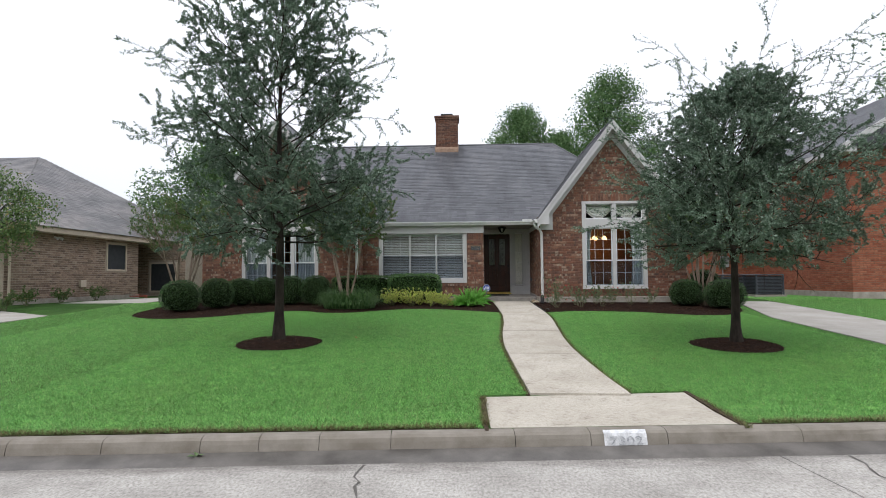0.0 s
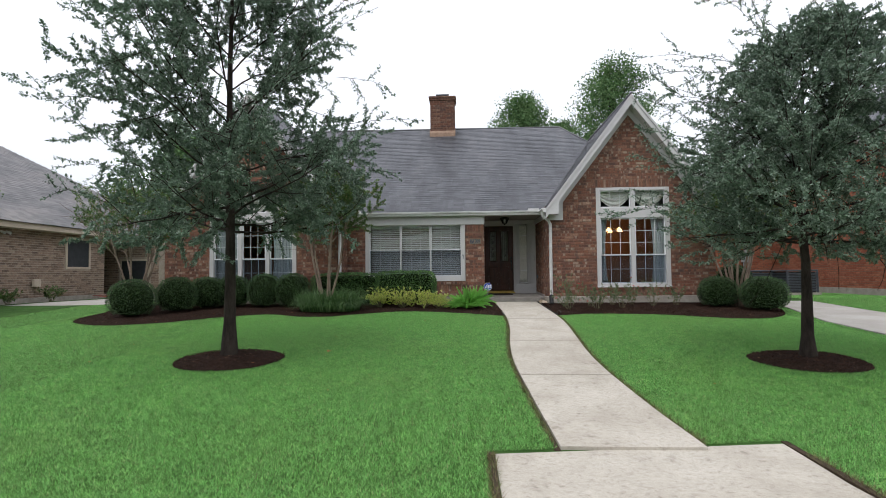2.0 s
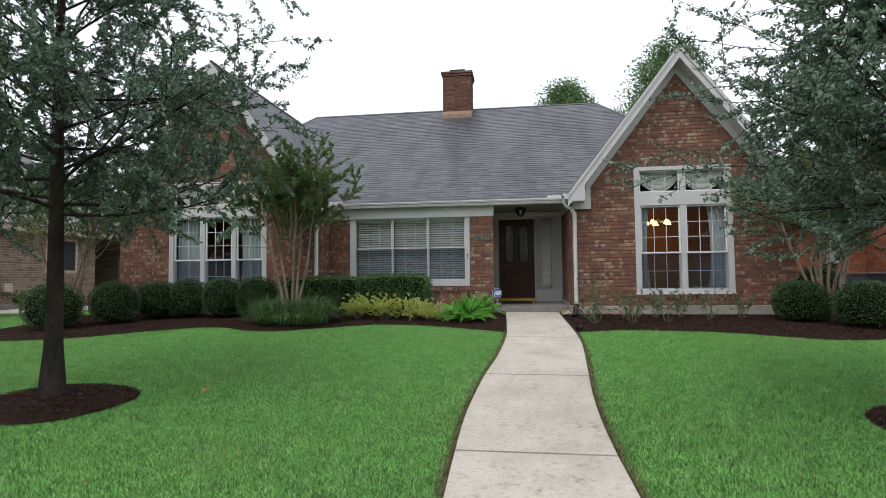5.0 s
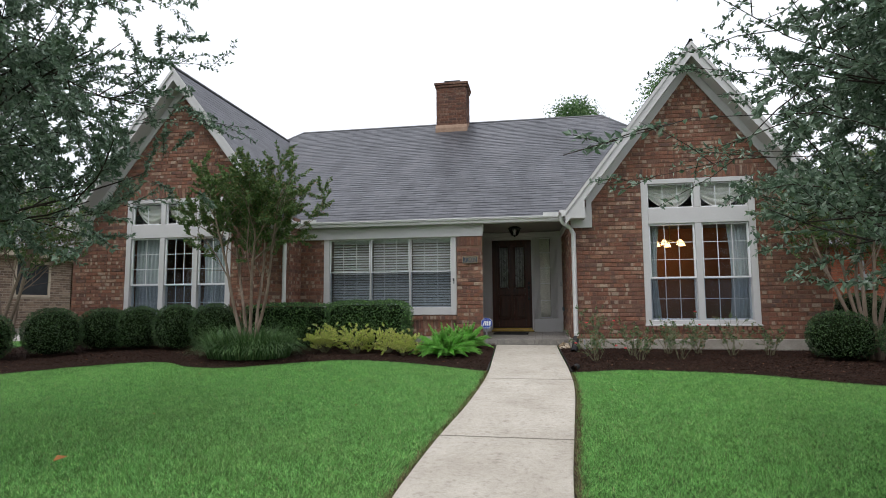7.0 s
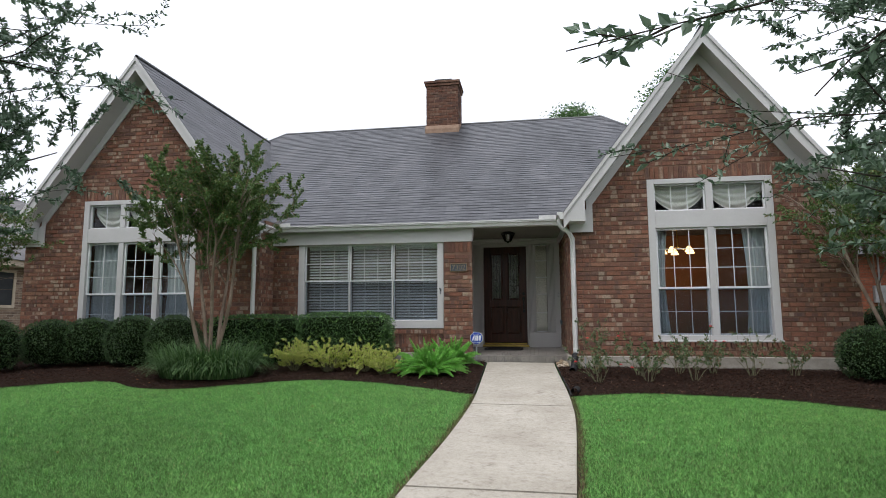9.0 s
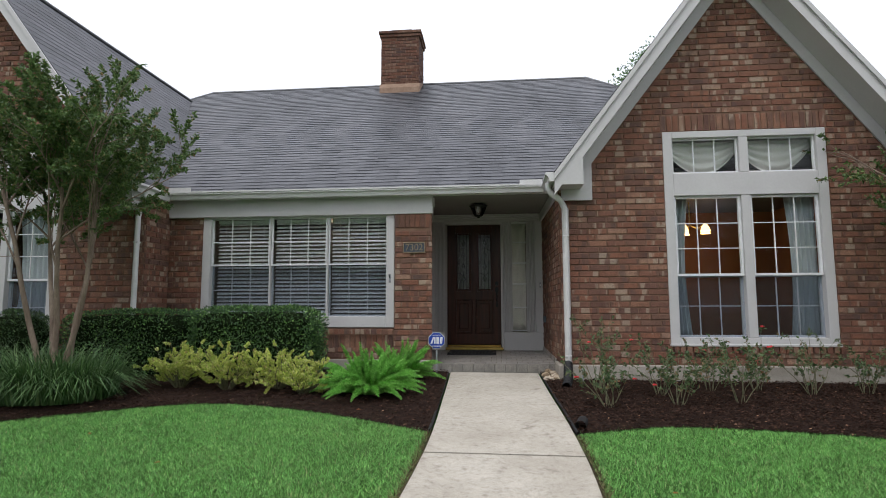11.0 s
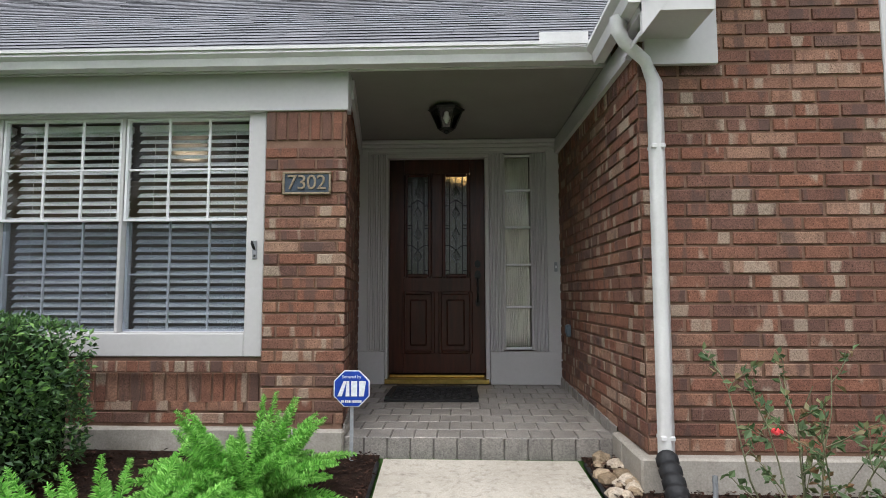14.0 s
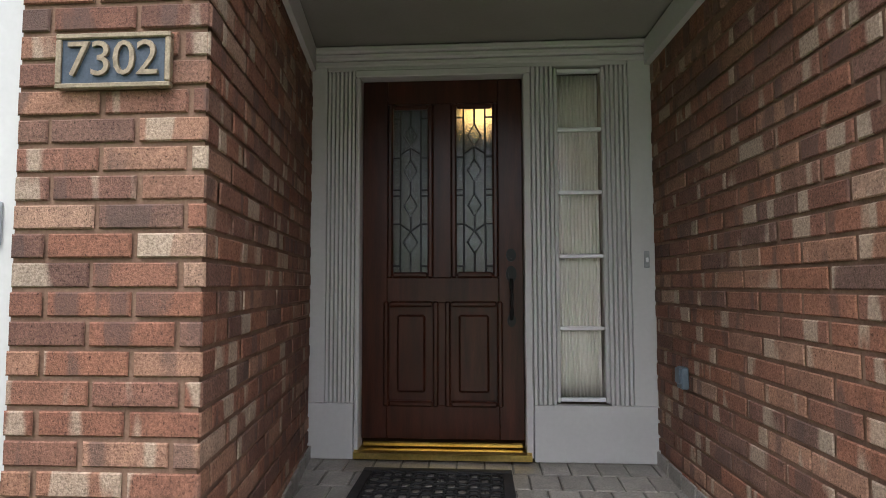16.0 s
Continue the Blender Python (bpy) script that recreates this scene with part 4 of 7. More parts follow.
# pillar beside the porch; its inner face splays back to the door casing
BX = 1.10
pillar = thing("pillar", "red brick pillar carrying the house number plaque", "pillar", kind="structure")
prismed("pillar_core", [(PX0, YP), (PX1, YP), (BX, YD + 0.02), (BX, YD + 0.2), (PX0, YD + 0.2)], "z", BASE - 0.02, 3.36, M_MORTAR, pillar)
at = wall_frame((PX0, YP, 0), (1, 0, 0), (0, -1, 0))
brick_face(pillar, lay(PX1 - PX0 + 0.0105, BASE + 0.03, 2.83, seed=61) + [(u, u + 0.0615, 2.845, 3.03) for u in np.arange(0, PX1 - PX0 - 0.05, 0.0737)], at, (-0.01, 1, 1.0, 3.05), seed=61)
dv = np.array([BX - PX1, YD - YP, 0.0])
plen = float(np.linalg.norm(dv))
dv /= plen
at = wall_frame((PX1 - 0.0085 * dv[0], YP - 0.0085 * dv[1], 0), dv, (dv[1], -dv[0], 0))
brick_face(pillar, lay(plen, BASE + 0.03, 3.3, seed=62), at, (-0.01, 1.68, 1.0, 3.1), seed=62)

# foundation
found = thing("foundation", "bare concrete foundation ledge", "foundation", kind="structure")
for n_, x0, x1, y0, y1 in (("ledge", RX0 - 0.06, RX1 + 0.05, YR - 0.07, YR + 0.3), ("ledge", LX0 - 0.05, LX1 + 0.05, YR - 0.07, YR + 0.3), ("ledge", LX1 + 0.051, PX0 - 0.03, YM - 0.06, YM + 0.3),
                           ("ledge", PX0 - 0.029, PX1 + 0.02, YP - 0.06, YP + 0.2), ("ledge", RX0 - 0.06, RX0 + 0.2, YR + 0.301, YP - 0.02)):
    boxed(n_, x0, x1, y0, y1, 0.55, BASE - 0.001, M_FOUND, found, bevel=0.012)

# ---- porch floor: tiles on a sloping bed ----
porch = thing("floor", "grey square tiled porch floor with one step", "porch floor", kind="structure")
PY0, PZ0, PZ1 = 18.07, 0.955, 1.018
prismed("tile_bed", [(PY0 + 0.012, 0.6), (YD + 0.2, 0.6), (YD + 0.2, PZ1 - 0.01), (PY0 + 0.012, PZ0 - 0.01)], "x", BX - 0.1, RX0 + 0.03, M_GROUT, porch)
tw, td = 0.1455, 0.19


def tile_mesh(name, w, d, h):
    bm = bmesh.new()
    box(bm, 0, w, 0, d, -h, 0, 0.004)
    me = bpy.data.meshes.new(name)
    bm.to_mesh(me)
    bm.free()
    me.materials.append(M_TILE)
    return me


full, riser = tile_mesh("tile", tw - 0.008, td - 0.008, 0.012), tile_mesh("tile", tw - 0.008, 0.155, 0.012)
TILES = []
tilt = math.atan((PZ1 - PZ0) / (YD - PY0))
for r in range(9):
    y = PY0 + r * td
    xl = PX1 + (BX - PX1) * (y + td - YP) / (YD - YP) + 0.01 if r else PX1 - 0.02
    x = 1.34 - tw * 3 - (0.5 * tw if r % 2 else 0)
    while x < RX0 - 0.06:
        if x > xl - 0.08 and x + tw < RX0 + 0.1:
            TILES.append((full, Matrix.Translation((x, y, PZ0 + (y - PY0) * math.tan(tilt))) @ Matrix.Rotation(tilt, 4, "X")))
        x += tw
for k in range(12):
    x = 1.34 + k * tw - 0.02
    TILES.append((riser, Matrix.Translation((x, PY0, PZ0 - 0.16)) @ Matrix.Rotation(radians(90), 4, "X")))
# skirting tiles along the porch walls
for k in range(10):
    y = PY0 + k * 0.17
    boxed("skirting_tile", porch_x(y) - 0.024, porch_x(y) - 0.010, y, y + 0.162, PZ0 + k * 0.0065 - 0.02, PZ0 + k * 0.0065 + 0.075, M_TILE, porch, bevel=0.003)

    xl = PX1 + (BX - PX1) * (y - YP) / (YD - YP)
    xh = PX1 + (BX - PX1) * (y + 0.162 - YP) / (YD - YP)
    prismed("skirting_tile", [(xl + 0.010, y), (xl + 0.022, y), (xh + 0.022, y + 0.162), (xh + 0.010, y + 0.162)], "z", PZ0 + k * 0.0065 - 0.02, PZ0 + k * 0.0065 + 0.075, M_TILE, porch)

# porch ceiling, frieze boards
boxed("ceiling", BX - 0.3, RX0 - 0.0, YM - 0.12, YD + 0.1, 3.30, 3.345, M_CEILSHADE)
tagged(bpy.data.objects["ceiling"], "plain painted porch ceiling with shade put into its colour", "ceiling", kind="structure")
trim = thing("trim", "grey painted frieze and soffit boards under the eave", "trim", kind="structure")
boxed("frieze_board", LX1 + 0.012, PX1 + 0.02, YP - 0.02, YP + 0.09, 3.04, 3.30, M_TRIM, trim, bevel=0.004)
boxed("soffit", PX1 + 0.021, RX0 - 0.012, MAIN_Y + 0.097, YM - 0.121, 3.285, 3.30, M_TRIM, trim)
boxed("fascia_board", LX1 + 0.012, RX0 - 0.012, MAIN_Y + 0.06, MAIN_Y + 0.078, 3.275, 3.37, M_TRIM, trim)
prismed("porch_cove", [(PX1 + 0.011, YP + 0.1), (PX1 + 0.035, YP + 0.1), (BX + 0.04, YD - 0.05), (BX + 0.011, YD - 0.05)], "z", 3.15, 3.285, M_TRIM, trim)
prismed("porch_cove", [(RX0 - 0.045, YR + 0.05), (RX0 - 0.012, YR + 0.05), (porch_x(YD) - 0.012, YD - 0.02), (porch_x(YD) - 0.045, YD - 0.02)], "z", 3.15, 3.285, M_TRIM, trim)

# ---- door wall: casing, door, sidelight ----
entry = thing("door_surround", "grey painted fluted door surround with a sidelight", "door surround", kind="structure")
DX0, DX1, DZ0, DZ1 = 1.385, 2.285, 1.115, 3.125
WY = YD + 0.02
boxed("plain_board", BX - 0.05, BX + 0.09, WY, WY + 0.06, FLOOR, 3.30, M_TRIM, entry, bevel=0.004)
boxed("plain_board", 2.86, RX0 + 0.01, WY, WY + 0.06, FLOOR, 3.30, M_TRIM, entry, bevel=0.004)
boxed("head_board", BX + 0.091, 2.859, WY, WY + 0.06, DZ1 + 0.045, 3.30, M_TRIM, entry, bevel=0.004)
for x0, x1 in ((BX + 0.092, 1.355), (2.33, 2.455), (2.735, 2.858)):
    bm = bmesh.new()
    n = max(3, int((x1 - x0) / 0.022))
    step = (x1 - x0) / n
    for k in range(n):
        a = x0 + k * step
        prism(bm, [(a, WY + 0.05), (a, WY + 0.012), (a + 0.005, WY - 0.008), (a + step - 0.005, WY - 0.008), (a + step, WY + 0.012), (a + step, WY + 0.05)], "z", 1.32, DZ1 + 0.043)
    part("fluted_board", bm, M_TRIM, entry)
boxed("plinth_board", BX - 0.03, 1.352, WY - 0.016, WY + 0.05, FLOOR, 1.318, M_TRIM, entry, bevel=0.004)
boxed("plinth_board", 2.332, RX0 - 0.02, WY - 0.016, WY + 0.05, FLOOR, 1.318, M_TRIM, entry, bevel=0.004)
for a, b in ((1.356, 1.382), (2.288, 2.328)):
    boxed("jamb_moulding", a, b, WY - 0.02, WY + 0.10, FLOOR + 0.02, DZ1 + 0.0025, M_TRIM, entry, bevel=0.006)
boxed("jamb_moulding", 1.356, 2.328, WY - 0.02, WY + 0.10, DZ1 + 0.003, DZ1 + 0.044, M_TRIM, entry, bevel=0.006)
for k, (z, d) in enumerate(((3.19, 0.02), (3.2245, 0.038), (3.259, 0.058))):
    boxed("crown_moulding", BX - 0.02, RX0 - 0.015, WY - d, WY - 0.001, z, z + 0.034, M_TRIM, entry, bevel=0.008)
boxed("back_board", 2.332, 2.4565, WY + 0.062, WY + 0.1, 1.318, DZ1 + 0.04, M_TRIM, entry)

sidel = thing("window_2", "narrow five-pane sidelight with a gathered white curtain", "window", kind="structure")
SX0, SX1, SZ0, SZ1 = 2.468, 2.722, 1.345, 3.145
for a, b, c, d in ((SX0 - 0.012, SX0 + 0.008, SZ0 - 0.015, SZ1 + 0.015), (SX1 - 0.008, SX1 + 0.012, SZ0 - 0.015, SZ1 + 0.015)):
    boxed("window_frame", a, b, WY - 0.004, WY + 0.09, c, d, M_TRIM, sidel, bevel=0.004)
for z in (SZ0, 1.725, 2.115, 2.465, 2.815, SZ1):
    boxed("glazing_bar", SX0 + 0.0085, SX1 - 0.0085, WY + 0.006, WY + 0.04, z - 0.01, z + 0.01, M_WHITE, sidel, bevel=0.003)
zz = [SZ0, 1.725, 2.115, 2.465, 2.815, SZ1]
for a, b in zip(zz, zz[1:]):
    p = boxed("pane", SX0 + 0.009, SX1 - 0.009, WY + 0.02, WY + 0.023, a + 0.0105, b - 0.0105, M_SIDEGLASS, sidel)
    p.visible_shadow = False


def curtain(name, x0, x1, y, z0, z1, folds, depth, material, label, tie=0.0):
    """A hanging cloth with folds; tie draws its middle inwards."""
    nx, nz = folds * 6, 14
    u, v = np.meshgrid(np.linspace(0, 1, nx), np.linspace(0, 1, nz), indexing="ij")
    wob = np.sin(u * folds * 2 * np.pi + 1.3 * np.sin(5 * u)) * depth * (0.5 + 0.5 * np.abs(0.6 - v))
    xx = x0 + (x1 - x0) * (u * (1 - tie * np.sin(v * np.pi)))
    V = np.stack([xx, y + wob, z0 + (z1 - z0) * v], -1).reshape(-1, 3)
    i, j = np.meshgrid(np.arange(nx - 1), np.arange(nz - 1), indexing="ij")
    F = np.stack([i * nz + j, (i + 1) * nz + j, (i + 1) * nz + j + 1, i * nz + j + 1], -1).reshape(-1, 4)
    ob = mesh_of(name, V, F, material, None, True)
    md = ob.modifiers.new("thickness", "SOLIDIFY")
    md.thickness = 0.003
    return tagged(ob, label, "curtain")


curtain("curtain", 2.480, 2.700, WY + 0.052, SZ0 + 0.008, SZ1 - 0.012, 12, 0.016, M_WHITECLOTH, "gathered white sidelight curtain on a rod")

door = thing("door_1", "dark stained wooden front door with leaded glass", "front door", at=(0, 0, 0), kind="structure")
DY = YD + 0.075
G1, G2 = (1.545, 1.765, 2.02, 2.97), (1.905, 2.13, 2.02, 2.97)
P1, P2 = (1.525, 1.795, 1.31, 1.85), (1.87, 2.15, 1.31, 1.85)
for a, b, c, d in ((DX0, G1[0] - 0.02, DZ0, DZ1), (G2[1] + 0.02, DX1, DZ0, DZ1)):
    boxed("stile", a, b, DY, DY + 0.045, c, d, M_DOOR, door, bevel=0.003)
SL, SR = G1[0] - 0.0195, G2[1] + 0.0195
for c, d in ((DZ0, 1.30), (1.862, 2.0), (2.99, DZ1)):
    boxed("rail", SL, SR, DY + 0.001, DY + 0.044, c, d, M_DOOR, door, bevel=0.003)
boxed("stile", 1.785, 1.885, DY + 0.002, DY + 0.043, 2.0, 2.99, M_DOOR, door, bevel=0.003)
boxed("stile", 1.80, 1.866, DY + 0.002, DY + 0.043, 1.30, 1.862, M_DOOR, door, bevel=0.003)
for x0, x1, z0, z1 in (P1, P2):
    bm = bmesh.new()
    box(bm, x0 - 0.02, x1 + 0.02, DY + 0.020, DY + 0.04, z0 - 0.02, z1 + 0.02)
    box(bm, x0 + 0.055, x1 - 0.055, DY + 0.002, DY + 0.03, z0 + 0.055, z1 - 0.055, 0.012)
    part("raised_panel", bm, M_DOOR, door)
for x0, x1, z0, z1 in (P1, P2, G1, G2):
    for a, b, c, d in ((x0 - 0.02, x0 + 0.012, z0 - 0.02, z1 + 0.02), (x1 - 0.012, x1 + 0.02, z0 - 0.02, z1 + 0.02), (x0 + 0.0125, x1 - 0.0125, z0 - 0.02, z0 + 0.012), (x0 + 0.0125, x1 - 0.0125, z1 - 0.012, z1 + 0.02)):
        boxed("moulding", a, b, DY - 0.012, DY + 0.02, c, d, M_DOOR, door, bevel=0.009)
for gx0, gx1, gz0, gz1 in (G1, G2):
    pane = boxed("leaded_pane", gx0 + 0.004, gx1 - 0.004, DY + 0.022, DY + 0.027, gz0 + 0.004, gz1 - 0.004, M_TEXGLASS, door)
    pane.visible_shadow = False
    w_, h_ = gx1 - gx0, gz1 - gz0
    cx = (gx0 + gx1) / 2
    lines = []
    q = 0.0052
    seg = lambda *pts: lines.append(([(x, DY + 0.019, z) for x, z in pts], [q] * len(pts)))
    xl, xr = gx0 + 0.052, gx1 - 0.052
    seg((xl, gz0), (xl, gz1)), seg((xr, gz0), (xr, gz1))
    for f in (0.05, 0.30, 0.47, 0.505, 0.70, 0.94):
        seg((gx0, gz0 + f * h_), (xl, gz0 + f * h_)), seg((xr, gz0 + f * h_), (gx1, gz0 + f * h_))
    dia = [(0.83, 0.86, 0.045), (0.62, 0.66, 0.045), (0.41, 0.0, 0.045), (0.19, 0.0, 0.05)]
    prev = 1.0
    for f, _, r in dia:
        zc = gz0 + f * h_
        seg((cx, gz0 + prev * h_), (cx, zc + 0.065))
        seg((cx, zc + 0.065), (cx + r * 0.8, zc), (cx, zc - 0.065), (cx - r * 0.8, zc), (cx, zc + 0.065))
        prev = f - 0.065 / h_
        bm = bmesh.new()
        prism(bm, [(cx, zc + 0.062), (cx + r * 0.76, zc), (cx, zc - 0.062), (cx - r * 0.76, zc)], "y", DY + 0.014, DY + 0.0215)
        pp = part("bevelled_diamond", bm, M_TEXGLASS, pane)
        pp.visible_shadow = False
    seg((cx, gz0 + prev * h_), (cx, gz0))
    seg((xl, gz0 + 0.3 * h_), (cx, gz0 + 0.255 * h_)), seg((xr, gz0 + 0.3 * h_), (cx, gz0 + 0.255 * h_))
    seg((xl, gz0 + 0.72 * h_), (cx, gz0 + 0.76 * h_)), seg((xr, gz0 + 0.72 * h_), (cx, gz0 + 0.76 * h_))
    tube("lead_came", lines, 4, M_CAME, pane)
# handle set
lock = thing("handle_set", "dark bronze handle set with deadbolt", "")


def disc(bm, x, y0, y1, z, rx, rz, n=20):
    prism(bm, [(x + rx * math.cos(a), z + rz * math.sin(a)) for a in np.linspace(0, 2 * math.pi, n, endpoint=False)], "y", y0, y1)


lock.parent = door
for z, rx, rz in ((2.125, 0.028, 0.036), (2.02, 0.030, 0.046), (1.765, 0.024, 0.036)):
    bm = bmesh.new()
    disc(bm, 2.218, DY - 0.012, DY, z, rx, rz)
    disc(bm, 2.218, DY - 0.02, DY - 0.012, z, rx * 0.55, rz * 0.55)
    part("rose", bm, M_BLACK, lock)
arc = [(2.218, DY - 0.012 - 0.05 * math.sin(math.pi * k / 8), 1.77 + 0.22 * k / 8) for k in range(9)]
tube("grip", [(arc, [0.010, 0.012, 0.011, 0.010, 0.009, 0.010, 0.011, 0.012, 0.011])], 8, M_BLACK, lock)

sillob = thing("threshold", "polished brass door threshold", "threshold", kind="structure")
prismed("brass_sill", [(WY - 0.05, FLOOR + 0.012), (WY - 0.05, FLOOR + 0.045), (WY - 0.02, FLOOR + 0.052), (DY + 0.05, FLOOR + 0.052), (DY + 0.05, FLOOR + 0.012)], "x", 1.362, 2.315, M_BRASS, sillob)
boxed("brass_sweep", DX0 + 0.01, DX1 - 0.01, DY - 0.018, DY - 0.002, FLOOR + 0.056, DZ0 - 0.012, M_BRASS, sillob, bevel=0.006)

# ---- windows ----


def sash(win, name, x0, x1, z0, z1, y, cols, rows, rail=0.035, bar=0.011):
    """A glazed sash: frame, panes between bars."""
    s = thing(name, "", "")
    s.parent = win
    bm = bmesh.new()
    box(bm, x0, x0 + rail, y, y + 0.04, z0, z1)
    box(bm, x1 - rail, x1, y, y + 0.04, z0, z1)
    box(bm, x0 + rail, x1 - rail, y + 0.001, y + 0.039, z0, z0 + rail)
    box(bm, x0 + rail, x1 - rail, y + 0.001, y + 0.039, z1 - rail, z1)
    part("sash_frame", bm, M_WHITE, s)
    a0, a1, b0, b1 = x0 + rail, x1 - rail, z0 + rail, z1 - rail
    for k in range(1, cols):
        c = a0 + (a1 - a0) * k / cols
        boxed("glazing_bar", c - bar / 2, c + bar / 2, y + 0.012, y + 0.028, b0, b1, M_WHITE, s)
    for k in range(1, rows):
        c = b0 + (b1 - b0) * k / rows
        boxed("glazing_bar", a0, a1, y + 0.013, y + 0.0275, c - bar / 2, c + bar / 2, M_WHITE, s)
    p = boxed("pane", a0, a1, y + 0.030, y + 0.034, b0, b1, M_GLASS, s)
    p.visible_shadow = False
    if name == "lower_sash":
        q = boxed("insect_screen", x0 + 0.004, x1 - 0.004, y - 0.008, y - 0.006, z0 + 0.006, z1 - 0.006, M_MESH, s)
        q.visible_shadow = False
    return s


def wing_window(name, win, lights, label, cols):
    """Tall double-hung window with a transom row above a painted panel."""
    x0, x1, z0, z1 = win
    w = thing(name, label, "window", kind="structure")
    y = YR - 0.012
    for a, b, c, d in ((x0, x0 + 0.115, z0, z1), (x1 - 0.115, x1, z0, z1), (x0 + 0.115, x1 - 0.115, z0, z0 + 0.085), (x0 + 0.115, x1 - 0.115, z1 - 0.085, z1), (x0 + 0.115, x1 - 0.115, 3.115, 3.405)):
        boxed("casing", a, b, y + (0.002 if c > z0 or d < z1 else 0), y + 0.14, c, d, M_TRIM, w, bevel=0.005)
    boxed("window_sill", x0 - 0.01, x1 + 0.01, y - 0.03, y + 0.02, z0 - 0.02, z0 + 0.012, M_TRIM, w, bevel=0.006)
    for a, b in zip(lights, lights[1:]):
        if a > x0 + 0.2:
            boxed("mullion", a - 0.055, a + 0.055, y + 0.004, y + 0.13, z0 + 0.086, 3.114, M_TRIM, w, bevel=0.005)
            boxed("mullion", a - 0.055, a + 0.055, y + 0.004, y + 0.13, 3.406, z1 - 0.086, M_TRIM, w, bevel=0.005)
    for k, (a, b) in enumerate(zip(lights, lights[1:])):
        a = a + (0.056 if k else 0.0)
        b = b - (0.056 if k < len(lights) - 2 else 0.0)
        c = cols[k]
        sash(w, "upper_sash", a, b, 2.10, 3.113, y + 0.045, c, 3, 0.03)
        sash(w, "lower_sash", a, b, z0 + 0.087, 2.115, y + 0.09, c, 2, 0.03)
        sash(w, "transom", a, b, 3.407, z1 - 0.087, y + 0.05, c, 1, 0.02)
    return w


wing_window("window_3", RWIN, [RWIN[0] + 0.116, 5.355, RWIN[1] - 0.116], "tall white window with a transom and a painted panel", [3, 3])
wing_window("window_4", LWIN, [LWIN[0] + 0.116, -5.50, -4.72, LWIN[1] - 0.116], "tall three-light white window with a transom", [2, 3, 2])

winm = thing("window_5", "wide three-light white window with closed blinds", "window", kind="structure")
x0, x1, z0, z1 = MWIN
y = YM - 0.02
for a, b, c, d in ((x0, x0 + 0.12, z0, z1), (x1 - 0.12, x1, z0, z1), (x0 + 0.12, x1 - 0.12, z0, z0 + 0.15), (x0 + 0.12, x1 - 0.12, z1 - 0.02, z1)):
    boxed("casing", a, b, y + (0.002 if c > z0 or d < z1 else 0), y + 0.14, c, d, M_TRIM, winm, bevel=0.006)
xs_ = [x0 + 0.121, -1.055, -0.20, x1 - 0.121]
for k, (a, b) in enumerate(zip(xs_, xs_[1:])):
    if k:
        boxed("mullion", a - 0.011, a + 0.011, y + 0.04, y + 0.12, z0 + 0.151, z1 - 0.021, M_TRIM, winm, bevel=0.003)
    a, b = a + (0.016 if k else 0), b - (0.016 if k < 2 else 0)
    sash(winm, "upper_sash", a, b, 2.33, z1 - 0.022, y + 0.05, 3, 2, 0.016, 0.013)
    sash(winm, "lower_sash", a, b, z0 + 0.152, 2.36, y + 0.092, 3, 2, 0.018, 0.011)
# blinds, one per light
for k, (a, b) in enumerate(zip(xs_, xs_[1:])):
    bl = thing("window_blind", "white horizontal slat blind, slats tilted open", "blind", group="blinds of the wide window")
    boxed("head_rail", a + 0.03, b - 0.03, YM + 0.15, YM + 0.20, z1 - 0.075, z1 - 0.03, M_BLIND, bl, bevel=0.004)
    bm = bmesh.new()
    box(bm, a + 0.032, b - 0.032, -0.025, 0.025, -0.0015, 0.0015)
    sm = bpy.data.meshes.new("slat")
    bm.to_mesh(sm)
    bm.free()
    sm.materials.append(M_BLIND)
    z = z0 + 0.17
    while z < z1 - 0.09:
        s = new("slat", sm)
        s.parent = bl
        s.matrix_basis = Matrix.Translation((0, YM + 0.175, z)) @ Matrix.Rotation(radians(41), 4, "X")
        z += 0.054
    for cx in (a + 0.15, b - 0.15):
        tube("ladder_cord", [([(cx, YM + 0.148, z0 + 0.16), (cx, YM + 0.148, z1 - 0.04)], [0.002, 0.002])], 4, M_BLIND, bl)

# ---- rooms behind the glass ----


def room(x0, x1, y0, y1, z0, z1, wallm, label):
    r = thing("wall_room", label, "room", kind="structure")
    boxed("room_floor", x0, x1, y0, y1, z0 - 0.05, z0, M_ROOMFLOOR, r)
    boxed("room_ceiling", x0, x1, y0, y1, z1, z1 + 0.05, M_CEIL, r)
    boxed("room_back", x0, x1, y1, y1 + 0.05, z0, z1, wallm, r)
    boxed("room_side", x0 - 0.05, x0, y0, y1, z0, z1, wallm, r)
    boxed("room_side", x1, x1 + 0.05, y0, y1, z0, z1, wallm, r)


room(3.62, 6.95, YR + 0.23, 20.4, FLOOR, 4.0, M_ROOMWALL, "brown painted dining room walls")
room(-6.85, -3.4, YR + 0.23, 20.4, FLOOR, 4.0, M_ROOMWALL, "brown painted room walls")
room(LX1 + 0.06, BX - 0.12, YM + 0.35, 21.8, FLOOR, 3.6, M_GREYWALL, "pale painted study walls")
room(BX + 0.0, RX0 - 0.06, YD + 0.26, 23.5, FLOOR, 3.6, M_GREYWALL, "pale painted hall walls")
boxed("wall_lining", BX - 0.05, 2.33, YD + 0.14, YD + 0.155, DZ1 + 0.03, 3.6, M_GREYWALL)
tagged(bpy.data.objects["wall_lining"], "plain inner lining over the door", "wall", kind="structure")
